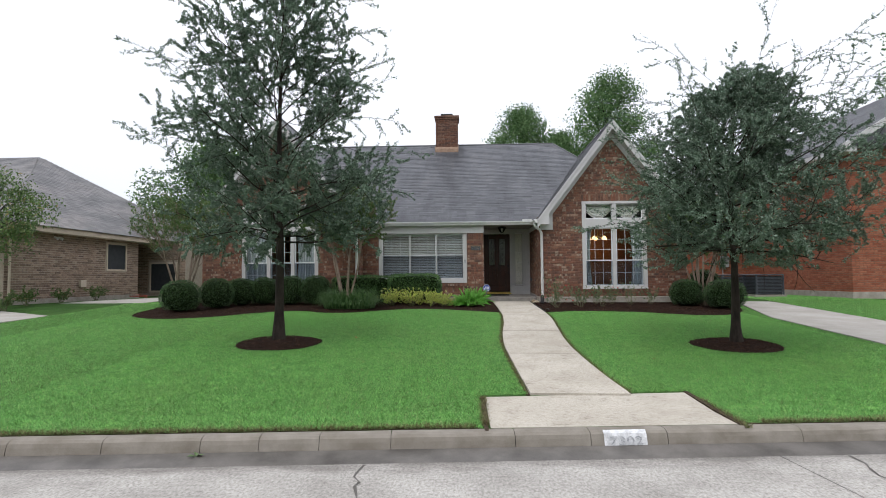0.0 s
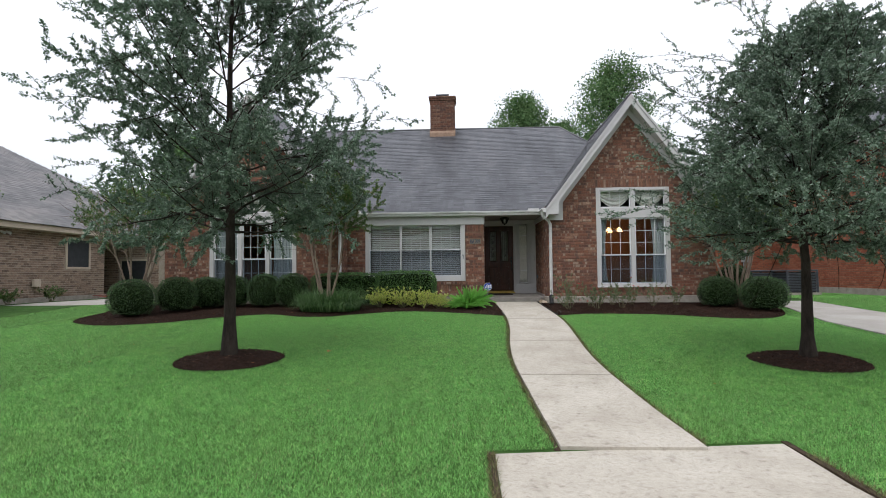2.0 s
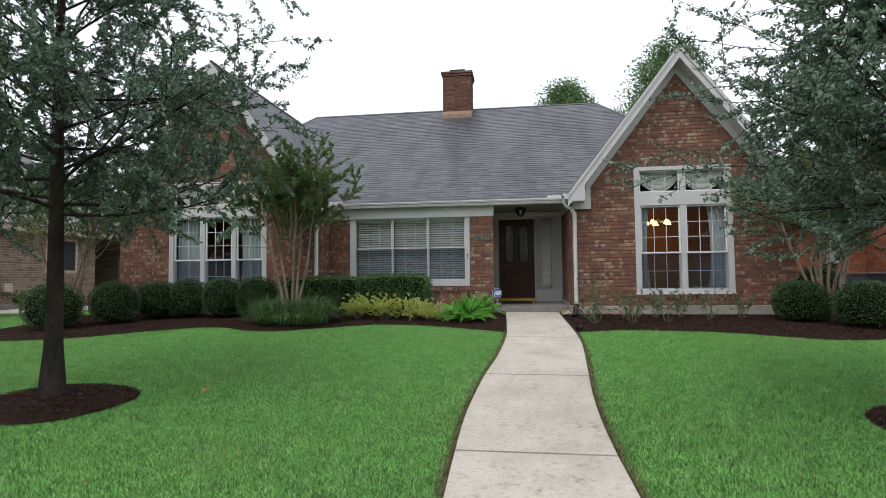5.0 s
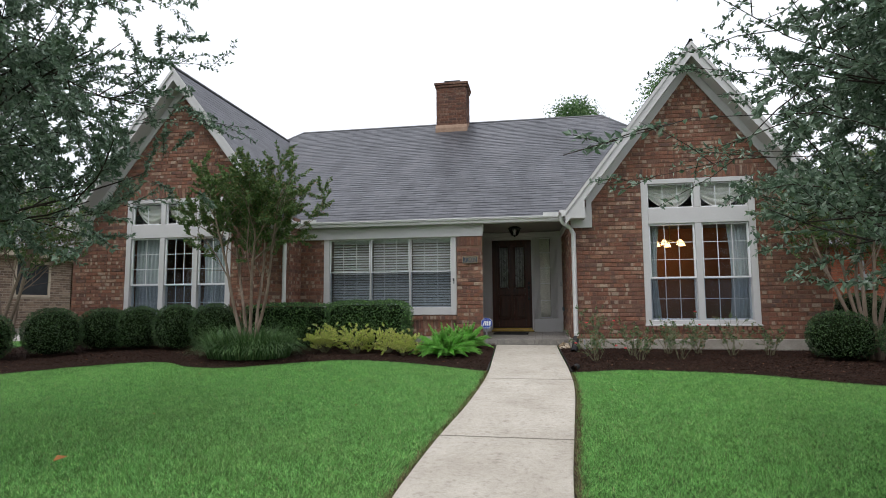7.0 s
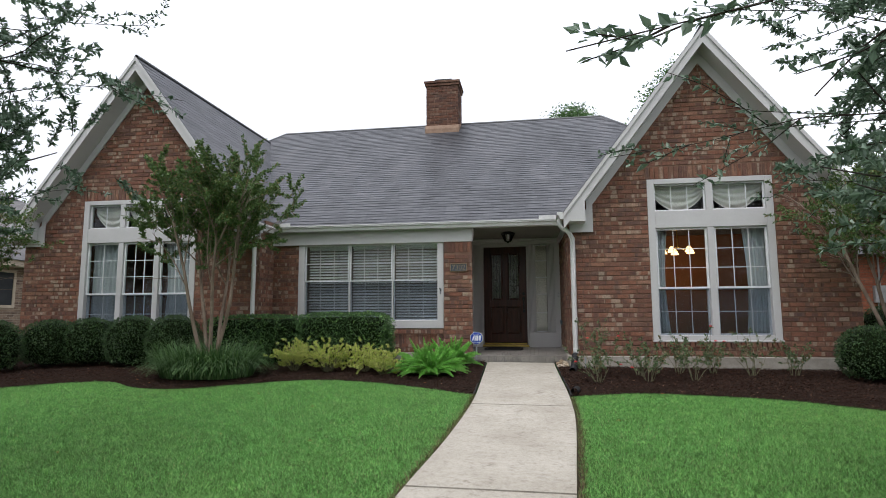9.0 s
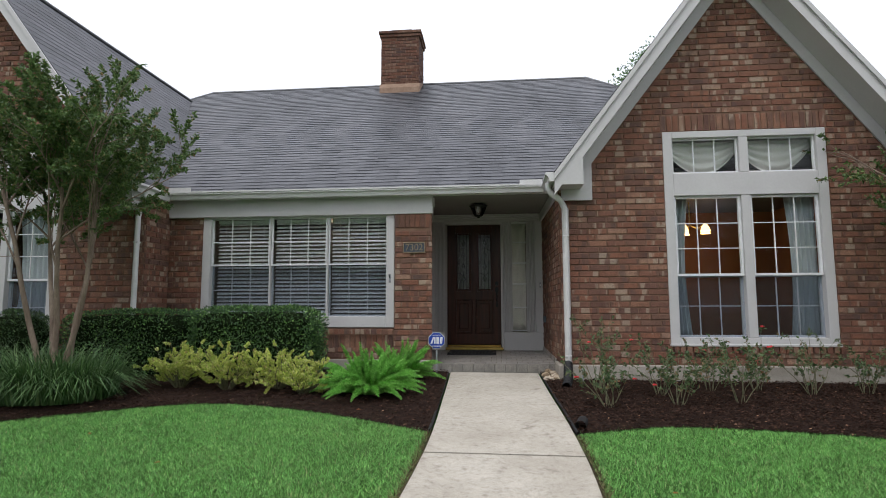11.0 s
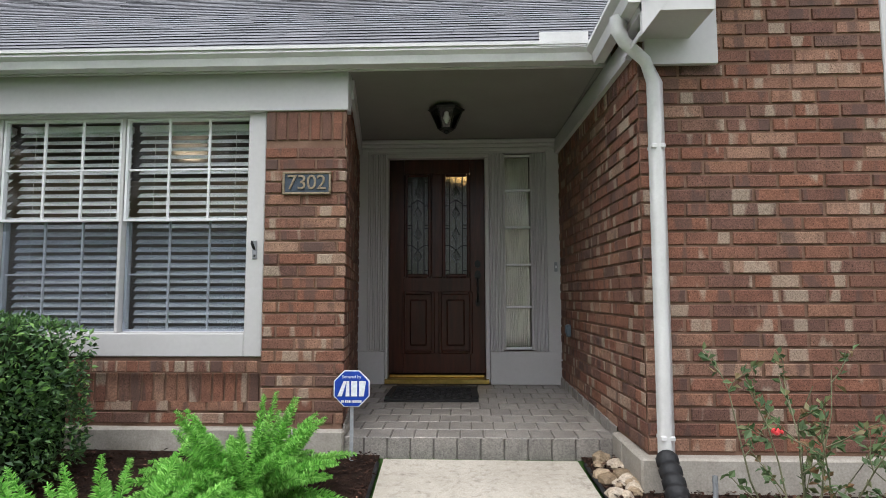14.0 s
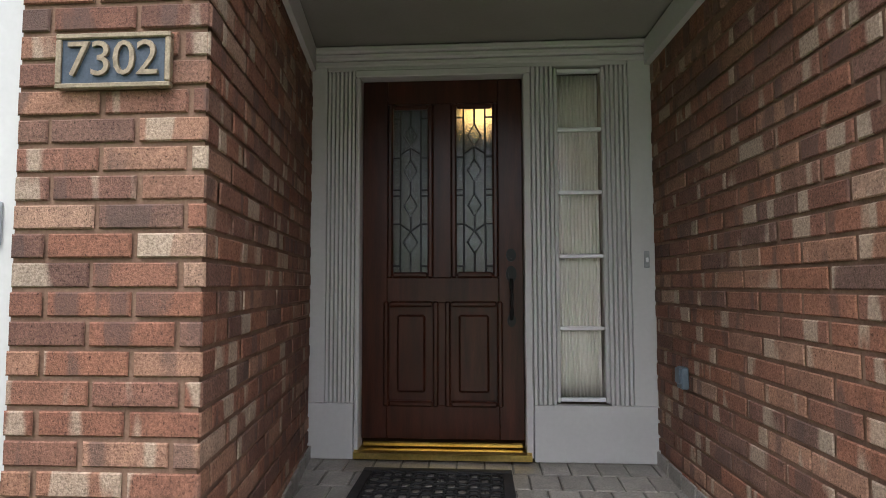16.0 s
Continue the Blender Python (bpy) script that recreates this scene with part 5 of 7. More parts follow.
curtain("curtain", 4.46, 4.70, YR + 0.22, 1.3, 3.12, 5, 0.05, M_CURTAIN, "pale blue sheer curtain at a window edge", 0.25)
curtain("curtain", 6.26, 5.88, YR + 0.22, 1.3, 3.12, 6, 0.05, M_CURTAIN, "pale blue sheer curtain at a window edge", 0.15)
curtain("curtain", -6.26, -5.55, YR + 0.22, 1.3, 3.12, 8, 0.05, M_CURTAIN, "pale blue sheer curtain at a window edge", 0.1)
curtain("curtain", -4.0, -4.66, YR + 0.22, 1.3, 3.12, 8, 0.05, M_CURTAIN, "pale blue sheer curtain at a window edge", 0.1)


def swag(x0, x1, z1, y):
    """A draped valance: folds that sag between two points."""
    nx, nz = 30, 32
    u, v = np.meshgrid(np.linspace(0, 1, nx), np.linspace(0, 1, nz), indexing="ij")
    sag = 0.10 + 0.34 * np.sin(u * np.pi) ** 0.8
    V = np.stack([x0 + (x1 - x0) * u, y + 0.022 * np.sin(v * 22) * np.sin(u * np.pi), z1 - v * sag], -1).reshape(-1, 3)
    i, j = np.meshgrid(np.arange(nx - 1), np.arange(nz - 1), indexing="ij")
    F = np.stack([i * nz + j, (i + 1) * nz + j, (i + 1) * nz + j + 1, i * nz + j + 1], -1).reshape(-1, 4)
    ob = mesh_of("valance", V, F, M_WHITECLOTH, None, True)
    ob.modifiers.new("thickness", "SOLIDIFY").thickness = 0.003
    return tagged(ob, "draped white swag valance inside the transom", "valance")


for a, b in ((4.46, 5.36), (5.36, 6.26), (-6.26, -5.5), (-5.5, -4.72), (-4.72, -4.0)):
    swag(a, b, 3.86, YR + 0.20)

# chandelier in the dining room
chan = thing("chandelier", "lit brass chandelier with amber glass shades", "chandelier")
CX, CY, CZ = 5.24, 19.35, 3.0
tube("stem", [([(CX, CY, 4.0), (CX, CY, CZ)], [0.008, 0.012])], 6, M_BRASS, chan)
for k in range(5):
    a = 2 * math.pi * k / 5 + 0.3
    ex, ey = CX + 0.27 * math.cos(a), CY + 0.27 * math.sin(a)
    tube("arm", [([(CX, CY, CZ), (CX + 0.14 * math.cos(a), CY + 0.14 * math.sin(a), CZ - 0.07), (ex, ey, CZ - 0.02)], [0.008, 0.007, 0.006])], 6, M_BRASS, chan)
    tube("shade", [([(ex, ey, CZ - 0.02), (ex, ey, CZ - 0.06), (ex, ey, CZ - 0.13)], [0.025, 0.05, 0.075])], 10, M_SHADEGLOW, chan, "lit amber glass shade")
lamp = new("chandelier_light", bpy.data.lights.new("chandelier_light", "POINT"))
lamp.data.energy, lamp.data.color, lamp.data.shadow_soft_size = 11, (1.0, 0.70, 0.42), 0.25
lamp.location = (CX, CY, CZ - 0.3)
# flush light in the study, lamp in the hall
for cx, cy, cz, e, nm in ((-1.0, 20.7, 3.6, 4, "study"), (2.06, 20.75, 3.22, 0, "hall")):
    cl = thing("ceiling_light", "lit flush ceiling light with an amber glass bowl", "ceiling light")
    bm = bmesh.new()
    bmesh.ops.create_uvsphere(bm, u_segments=20, v_segments=10, radius=0.19 if nm == "study" else 0.13, matrix=Matrix.Translation((cx, cy, cz - 0.02)) @ Matrix.Diagonal((1, 1, 0.45, 1)))
    bmesh.ops.delete(bm, geom=[v for v in bm.verts if v.co.z > cz - 0.018], context="VERTS")
    part("bowl", bm, M_BOWLGLOW, cl)
    bm = bmesh.new()
    disc_pts = [(cx + 0.2 * math.cos(a), cy + 0.2 * math.sin(a)) for a in np.linspace(0, 2 * math.pi, 24, endpoint=False)]
    prism(bm, disc_pts, "z", cz - 0.02, cz + (0.0 if nm == "study" else 0.5))
    part("canopy", bm, M_BRASS, cl)
    if nm == "study":
        lp = new(nm + "_light", bpy.data.lights.new(nm + "_light", "POINT"))
        lp.data.energy, lp.data.color, lp.data.shadow_soft_size = e, (1.0, 0.78, 0.54), 0.18
        lp.location = (cx, cy, cz - 0.32)

# ---- roofs ----


def shingles(name, origin, along, up, width, fn, rows, parent, material, exposure=0.13, tab=0.31, seed=0):
    """Courses of shingle tabs up a slope; fn(v) gives the span (u0, u1) of the course at slope distance v."""
    rng = np.random.default_rng(seed)
    o, a, s = (np.array(q, float) for q in (origin, along, up))
    n = np.cross(a, s)
    if n[2] < 0:
        n = -n
    V = []
    for r in range(rows):
        v0 = r * exposure
        span = fn(v0 + exposure * 0.5)
        if span is None:
            continue
        u0, u1 = span
        if u1 - u0 < 0.03:
            continue
        c = np.arange(u0 - rng.uniform(0, tab), u1, tab)
        a0 = np.clip(c + 0.002, u0, u1)
        a1 = np.clip(c + tab - 0.002, u0, u1)
        ok = a1 - a0 > 0.02
        a0, a1 = a0[ok], a1[ok]
        j0 = v0 + rng.uniform(-0.016, 0.010, len(a0))
        lift = 0.0072 + rng.uniform(0, 0.0025, len(a0))
        q = lambda u, v, d: o + u[:, None] * a + np.broadcast_to(v, u.shape)[:, None] * s + np.broadcast_to(d, u.shape)[:, None] * n
        V.append(np.stack([q(a0, j0 + 0.012, 0.0 * lift), q(a1, j0 + 0.012, 0.0 * lift), q(a0, j0, lift), q(a1, j0, lift), q(a0, v0 + exposure + 0.02, 0.001), q(a1, v0 + exposure + 0.02, 0.001)], 1))
    V = np.concatenate(V)
    k = np.arange(len(V))[:, None] * 6
    F = np.concatenate([k + [[0, 1, 3, 2]], k + [[2, 3, 5, 4]]])
    return tagged(mesh_of(name, V.reshape(-1, 3), F, material, parent), kind="stuff")


def roof_solid(name, verts, faces, material, parent):
    bm = bmesh.new()
    vs = [bm.verts.new(v) for v in verts]
    for f in faces:
        bm.faces.new([vs[k] for k in f])
    bmesh.ops.recalc_face_normals(bm, faces=bm.faces)
    return part(name, bm, material, parent)


roof = thing("roof", "dark weathered asphalt shingle roof with streaks", "roof", kind="structure")
RZ = EAVE + MAIN_S * (RIDGE_Y - MAIN_Y)
HL, HR, RL, RR = -7.86, 7.74, -4.95, 4.38
BYY = 2 * RIDGE_Y - MAIN_Y
roof_solid("roof_deck", [(HL, MAIN_Y, EAVE), (HR, MAIN_Y, EAVE), (HR, BYY, EAVE), (HL, BYY, EAVE), (RL, RIDGE_Y, RZ), (RR, RIDGE_Y, RZ)],
           [(0, 1, 5, 4), (1, 2, 5), (2, 3, 4, 5), (3, 0, 4), (0, 3, 2, 1)], M_SHINGLE, roof)
mlen = math.hypot(RIDGE_Y - MAIN_Y, RZ - EAVE)
mup = np.array([0, RIDGE_Y - MAIN_Y, RZ - EAVE]) / mlen
main_rows = int(mlen / 0.13)


def main_span(v):
    f = v / mlen
    return (HL + (RL - HL) * f, HR + (RR - HR) * f)


shingles("shingling", (0, MAIN_Y - 0.02, EAVE + 0.012), (1, 0, 0), mup, 16, main_span, main_rows, roof, M_SHINGLE, seed=71)
tube("ridge_cap", [([(RL, RIDGE_Y, RZ + 0.01), (RR, RIDGE_Y, RZ + 0.01)], [0.045, 0.045])], 6, M_RIDGE, roof)
for px, hx in ((RL, HL), (RR, HR)):
    tube("hip_cap", [([(px, RIDGE_Y, RZ + 0.01), (hx, MAIN_Y, EAVE + 0.02)], [0.045, 0.045])], 6, M_RIDGE, roof)


def wing_roof(px, pz, x0, x1, label, seed):
    """A steep gable roof running back into the main roof, with rake boards at the front."""
    r = thing("roof", label, "roof", kind="structure")
    y0, y1 = RAKE_Y, RIDGE_Y - 0.2
    zl = pz - SLOPE * (px - x0)
    t = 0.07
    roof_solid("roof_deck", [(x0, y0, zl - t), (px, y0, pz - t), (x1, y0, zl - t), (x1, y0, zl), (px, y0, pz), (x0, y0, zl)] + [(x0, y1, zl - t), (px, y1, pz - t), (x1, y1, zl - t), (x1, y1, zl), (px, y1, pz), (x0, y1, zl)],
               [(0, 1, 4, 5), (1, 2, 3, 4), (6, 7, 10, 11), (7, 8, 9, 10), (5, 4, 10, 11), (4, 3, 9, 10), (0, 1, 7, 6), (1, 2, 8, 7), (0, 5, 11, 6), (2, 3, 9, 8)], M_SHINGLE, r)
    ln = math.hypot(px - x0, pz - zl)
    for side in (-1, 1):
        ex = px + side * (px - x0)
        up = np.array([px - ex, 0, pz - zl]) / ln
        shingles("shingling", (ex, y0 - 0.02, zl + 0.004), (0, 1, 0), up, 6, lambda v: (0.0, y1 - y0), int(ln / 0.13), r, M_SHINGLE, seed=seed + side)
    tube("ridge_cap", [([(px, y0 - 0.02, pz + 0.012), (px, y1, pz + 0.012)], [0.04, 0.04])], 6, M_RIDGE, r)
    # rake boards: a bargeboard, a moulding above it, a soffit strip behind, a frieze against the bricks
    for side in (-1, 1):
        ex = px + side * (px - x0)
        def strip(name, top, low, ya, yb, short=0.0):
            fx, fz = ex - side * short, zl + SLOPE * short
            prismed(name, [(px, pz - top), (fx, fz - top), (fx, fz - low), (px, pz - low)], "y", ya, yb, M_TRIM, r)
        strip("bargeboard", 0.03, 0.27, RAKE_Y - 0.022, RAKE_Y + 0.012)
        strip("rake_moulding", 0.0, 0.085, RAKE_Y - 0.05, RAKE_Y - 0.023)
        strip("rake_soffit", 0.235, 0.262, RAKE_Y + 0.013, YR - 0.013)
        strip("rake_frieze", 0.20, 0.47, YR - 0.035, YR - 0.0125, 0.40)
        # boxed return at the eave
        ix = ex - side * 0.35
        prismed("eave_box", [(ex, zl - 0.15), (ix, zl - 0.15), (ix, zl + SLOPE * 0.35 - 0.24), (ex, zl - 0.05)], "y", RAKE_Y - 0.018, YR - 0.036, M_TRIM, r)
        prismed("eave_block", [(ex - side * 0.11, zl - 0.29), (ex - side * 0.50, zl - 0.29), (ex - side * 0.50, zl + 0.20), (ex - side * 0.11, zl - 0.16)], "y", YR - 0.07, YR - 0.0365, M_TRIM, r)
    return r


wing_roof(RPX, RPZ, 2.96, 7.61, "steep shingled gable roof with grey rake boards", 73)
wing_roof(LPX, LPZ, -7.68, -2.56, "steep shingled gable roof with grey rake boards", 75)

# chimney
chim = thing("chimney", "red brick chimney with a black flue cap", "chimney")
c0, c1, cy0, cy1, cz1 = -0.47, 0.42, 23.0, 23.8, 8.18
boxed("chimney_core", c0, c1, cy0, cy1, 6.3, cz1, M_MORTAR, chim)
for org, al, nn, wd, sd in (((c0, cy0, 0), (1, 0, 0), (0, -1, 0), c1 - c0, 81), ((c1, cy0, 0), (0, 1, 0), (1, 0, 0), cy1 - cy0, 82), ((c0, cy1, 0), (0, -1, 0), (-1, 0, 0), cy1 - cy0, 83)):
    brick_face(chim, lay(wd, 6.6, cz1 + 0.03, seed=sd), wall_frame(org, al, nn), material=M_CHIMNEY, seed=sd)
for z, d in ((cz1 - 0.02, 0.03), (cz1 + 0.055, 0.055)):
    boxed("corbel", c0 - d, c1 + d, cy0 - d, cy1 + d, z, z + 0.07, M_MORTAR, chim, bevel=0.004)
    for org, al, nn, wd in (((c0 - d, cy0 - d, 0), (1, 0, 0), (0, -1, 0), c1 - c0 + 2 * d), ((c1 + d, cy0 - d, 0), (0, 1, 0), (1, 0, 0), cy1 - cy0 + 2 * d), ((c0 - d, cy1 + d, 0), (0, -1, 0), (-1, 0, 0), cy1 - cy0 + 2 * d)):
        brick_face(chim, [(u, min(u + MODULE - JOINT, wd), z + 0.003, z + 0.067) for u in np.arange(0, wd - 0.03, MODULE)], wall_frame(org, al, nn), material=M_CHIMNEY, seed=int(z * 100))
boxed("flue_cap", c0 + 0.2, c1 - 0.2, cy0 + 0.2, cy1 - 0.2, cz1 + 0.126, cz1 + 0.27, M_FLUE, chim, bevel=0.01)
M_FLASH = mottled("mortared_flashing", (0.26, 0.17, 0.12), (0.36, 0.25, 0.18), 9, 90, 0.9, 0.2)
prismed("flashing", [(cy0 - 0.05, 6.55), (cy0 - 0.05, 6.90), (cy0 - 0.012, 7.0), (cy1, 7.3), (cy1, 6.55)], "x", c0 - 0.03, c1 + 0.03, M_FLASH, chim)

# ---- gutters and downspouts ----
gut = thing("gutter", "white metal eave gutter with splash guards", "gutter")
gp = [(MAIN_Y + 0.058, 3.375), (MAIN_Y - 0.055, 3.375), (MAIN_Y - 0.06, 3.352), (MAIN_Y - 0.035, 3.33), (MAIN_Y - 0.02, 3.285), (MAIN_Y + 0.058, 3.285)]
prismed("trough", gp, "x", LX1 - 0.02, 2.94, M_GUTTER, gut)
prismed("lip", [(MAIN_Y - 0.07, 3.372), (MAIN_Y - 0.07, 3.392), (MAIN_Y - 0.045, 3.392), (MAIN_Y - 0.045, 3.372)], "x", LX1 - 0.02, 2.94, M_GUTTER, gut)
for sx, a, b in ((1, 2.93, 2.93), (-1, -2.53, -2.53)):
    gq = [(a + 0.03 * sx, 3.375), (a - 0.075 * sx, 3.375), (a - 0.08 * sx, 3.345), (a - 0.045 * sx, 3.315), (a - 0.03 * sx, 3.26), (a + 0.03 * sx, 3.26)]
    prismed("trough", gq, "y", RAKE_Y - 0.01, MAIN_Y - 0.03, M_GUTTER, gut)
for x0, x1 in ((2.56, 2.86), (-2.50, -2.16)):
    boxed("splash_guard", x0, x1, MAIN_Y - 0.064, MAIN_Y - 0.058, 3.36, 3.45, M_GUTTER, gut)


def downspout(pts, label):
    d = thing("downspout", label, "downspout")
    lines = np.array(pts)
    rad = [0.044] * len(pts)
    tube("pipe", [(lines, rad)], 4, M_GUTTER, d)
    for z in (2.60, 1.10):
        x, y = pts[-1][0], pts[-1][1]
        boxed("strap", x - 0.036, x + 0.036, y - 0.036, y + 0.04, z, z + 0.022, M_GUTTER, d, bevel=0.003)
    return d


dsx = 3.11
downspout([(2.90, 17.36, 3.28), (2.90, 17.36, 3.21), (2.93, 17.37, 3.15), (3.05, 17.42, 3.07), (dsx, 17.455, 2.96), (dsx, 17.455, 2.0), (dsx, 17.455, 0.98)], "white metal downspout at the porch corner")
downspout([(-2.50, 17.36, 3.28), (-2.50, 17.36, 3.21), (-2.53, 17.37, 3.15), (-2.62, 17.42, 3.07), (-2.66, 17.455, 2.96), (-2.66, 17.455, 2.0), (-2.66, 17.455, 0.95)], "white metal downspout at the recess corner")


# ---- trees ----
def bent(p0, way, length, n, rng, wander, droop=0.0):
    """A wandering line of n points from p0."""
    pts, d = [np.array(p0, float)], unit(np.array(way, float))
    for k in range(n - 1):
        d = unit(d + rng.normal(0, wander, 3) + [0, 0, droop])
        pts.append(pts[-1] + d * length / (n - 1))
    return np.array(pts)


def along_line(pts, t):
    k = t * (len(pts) - 1)
    i = min(int(k), len(pts) - 2)
    return pts[i] + (pts[i + 1] - pts[i]) * (k - i), unit(pts[i + 1] - pts[i])


def side_shoots(parent, rng, count, lo, hi, length, spread, n=5, wander=0.15, droop=0.0):
    out = []
    for q in range(count):
        t = lo + (hi - lo) * (q + rng.uniform(0, 1)) / count
        p, d = along_line(parent, t)
        w = unit(d + spread * unit(rng.normal(size=3)))
        out.append(bent(p, w, length * rng.uniform(0.6, 1.2) * (1.15 - 0.5 * t), n, rng, wander, droop))
    return out


def within(twigs, rng, profile, slack=0.17, thin=0.0, off=0.0):
    """Keeps the twigs that end inside a crown outline of (height, radius), blurred a little."""
    hs, rs = np.array(profile).T
    tip = np.array([t[-1] for t in twigs])
    lim = np.interp(tip[:, 2], hs, rs, left=0, right=0) * rng.normal(1.0, slack, len(tip))
    r = np.hypot(tip[:, 0] - off, tip[:, 1])
    far = np.maximum(r / (lim + 1e-6), (tip[:, 2] - hs[0]) / (hs[-1] - hs[0]))
    keep = (r < lim) & (rng.uniform(0, 1, len(tip)) > thin * np.clip((far - 0.45) / 0.55, 0, 1))
    return [t for t, k in zip(twigs, keep) if k]


def leaf_out(twigs, rng, per, size, stretch=1.0):
    """Leaf places and directions along twigs."""
    tw = np.array(twigs)
    n, k, _ = tw.shape
    t = rng.uniform(0.08, 1.0, (n, per)) * (k - 1)
    i = np.minimum(t.astype(int), k - 2)
    f = (t - i)[..., None]
    rows = np.arange(n)[:, None]
    a, b = tw[rows, i], tw[rows, i + 1]
    at = a + (b - a) * f
    way = unit(b - a) * 0.6 + unit(rng.normal(size=at.shape)) * 0.9
    return at.reshape(-1, 3) + rng.normal(0, size * 0.15, (n * per, 3)), way.reshape(-1, 3)


def oak(base, height, profile, limbs, trunk_r, clear, seed, label, per=30, size=0.07, rise=(0.15, 0.9), twigs=(8, 8), outline=(), thin=0.72, off=0.0, low=1.1, reach_out=(50, 1.3)):
    """A young oak: a straight trunk, limbs all round it, twigs and small leaves. profile: crown radius by height."""
    rng = np.random.default_rng(seed)
    x, y = base
    z = land(x, y) + 0.03
    tree = thing("oak_tree", label, "tree", (x, y, z))
    top = height
    tl = np.array([(0.05 * math.sin(k * 0.7) * k / 12, 0.04 * math.cos(k * 0.9) * k / 12, top * k / 14) for k in range(15)])
    rad = trunk_r * np.clip(1.0 - 0.97 * (np.arange(15) / 14) ** 0.75, 0.03, 1)
    rad[0] *= 1.35
    lines = [(tl, rad)]
    hs, rs = np.array(profile).T
    tw = []
    for k in range(limbs):
        f = k / limbs
        h = clear + (top * 0.95 - clear) * f ** low
        az = k * 2.39996 + rng.uniform(-0.3, 0.3)
        up = rise[0] + (rise[1] - rise[0]) * f + rng.uniform(-0.15, 0.15)
        reach = float(np.interp(h + 0.5, hs, rs)) * rng.uniform(0.72, 1.12)
        p, _ = along_line(tl, h / top)
        limb = bent(p, (math.cos(az), math.sin(az), up), (reach + off * math.cos(az)) * math.hypot(1, up * 0.6), 8, rng, 0.10, 0.01)
        r0 = 0.020 * (1 - 0.6 * f)
        ohs, ors = np.array(outline).T
        clear_of = lambda q: math.hypot(q[0] - off, q[1]) < 0.92 * np.interp(q[2], ohs, ors, left=ors[0], right=0)
        kept = 8
        while kept > 3 and not clear_of(limb[kept - 1]):
            kept -= 1
        limb = limb[:kept]
        lines.append((limb, np.linspace(r0, 0.004, kept)))
        for s in side_shoots(limb, rng, twigs[0], 0.08, 1.0, reach * 0.48, 0.9, 5, 0.14, 0.01):
            if clear_of(s[-1]):
                lines.append((s, np.linspace(r0 * 0.35, 0.003, 5)))
            tw += side_shoots(s, rng, twigs[1], 0.15, 1.0, reach * 0.24, 0.9, 4, 0.16, -0.01)
    tw = within(tw, rng, outline, 0.22, thin, off)
    # long loose sprays that stand out beyond the crown
    sprays = []
    for k in range(reach_out[0]):
        h = clear + 0.3 + (top - clear) * 0.92 * (k + rng.uniform(0, 1)) / reach_out[0]
        az = k * 2.39996 + 1.1
        r = float(np.interp(h, ohs, ors)) * 0.72
        p = (off + r * math.cos(az), r * math.sin(az), h)
        s = bent(p, (math.cos(az), math.sin(az), rng.uniform(0.1, 0.8)), reach_out[1] * rng.uniform(0.6, 1.2), 4, rng, 0.14, -0.05)
        sprays += [s] + side_shoots(s, rng, 5, 0.1, 0.9, reach_out[1] * 0.34, 0.8, 4, 0.2)
    thick, thin = lines + [(t, np.linspace(0.0032, 0.0016, 4)) for t in sprays], [(t, np.linspace(0.0035, 0.0018, 4)) for t in tw]
    v, f = tubes(thick, 7)
    v2, f2 = tubes(thin, 3)
    mesh_of("trunk", v, f, M_BARK, tree, True)
    mesh_of("branching", v2, f2, M_BARK, tree, True)
    at, way = leaf_out(tw, rng, per, size)
    a2, w2 = leaf_out(sprays, rng, 30, size)
    leaves("crown", np.concatenate([at, a2]), np.concatenate([way, w2]), size, M_OAK, tree, rng, 0.48)
    return tree


OUT_L = [(1.25, 1.1), (1.6, 1.9), (2.4, 2.3), (3.4, 2.45), (4.2, 2.3), (5.2, 1.9), (6.0, 1.6), (7.0, 1.1), (7.8, 0.5), (8.1, 0.0)]
OUT_R = [(1.3, 1.5), (1.7, 2.35), (2.5, 2.5), (3.2, 2.25), (3.9, 1.6), (4.4, 1.05), (4.8, 0.5), (5.1, 0.0)]
oak((ring_l[0], ring_l[1]), 7.6, [(1.7, 2.2), (3.0, 2.5), (4.0, 2.5), (5.2, 2.1), (6.5, 1.6), (8.0, 0.8)], 46, 0.10, 1.85, 101, "young live oak with blue-green leaves in a mulch ring", 92, 0.048, (-0.05, 1.3), (9, 9), OUT_L, 0.72, -0.1, 1.45, (46, 1.25))
oak((ring_r[0], ring_r[1]), 4.7, [(1.5, 2.3), (2.4, 2.5), (3.4, 2.3), (4.4, 1.8), (5.4, 0.8)], 54, 0.095, 1.6, 102, "round-crowned young live oak in a mulch ring", 84, 0.046, (-0.05, 1.1), (9, 9), OUT_R, 0.60, 0.36, 1.35, (64, 1.55))


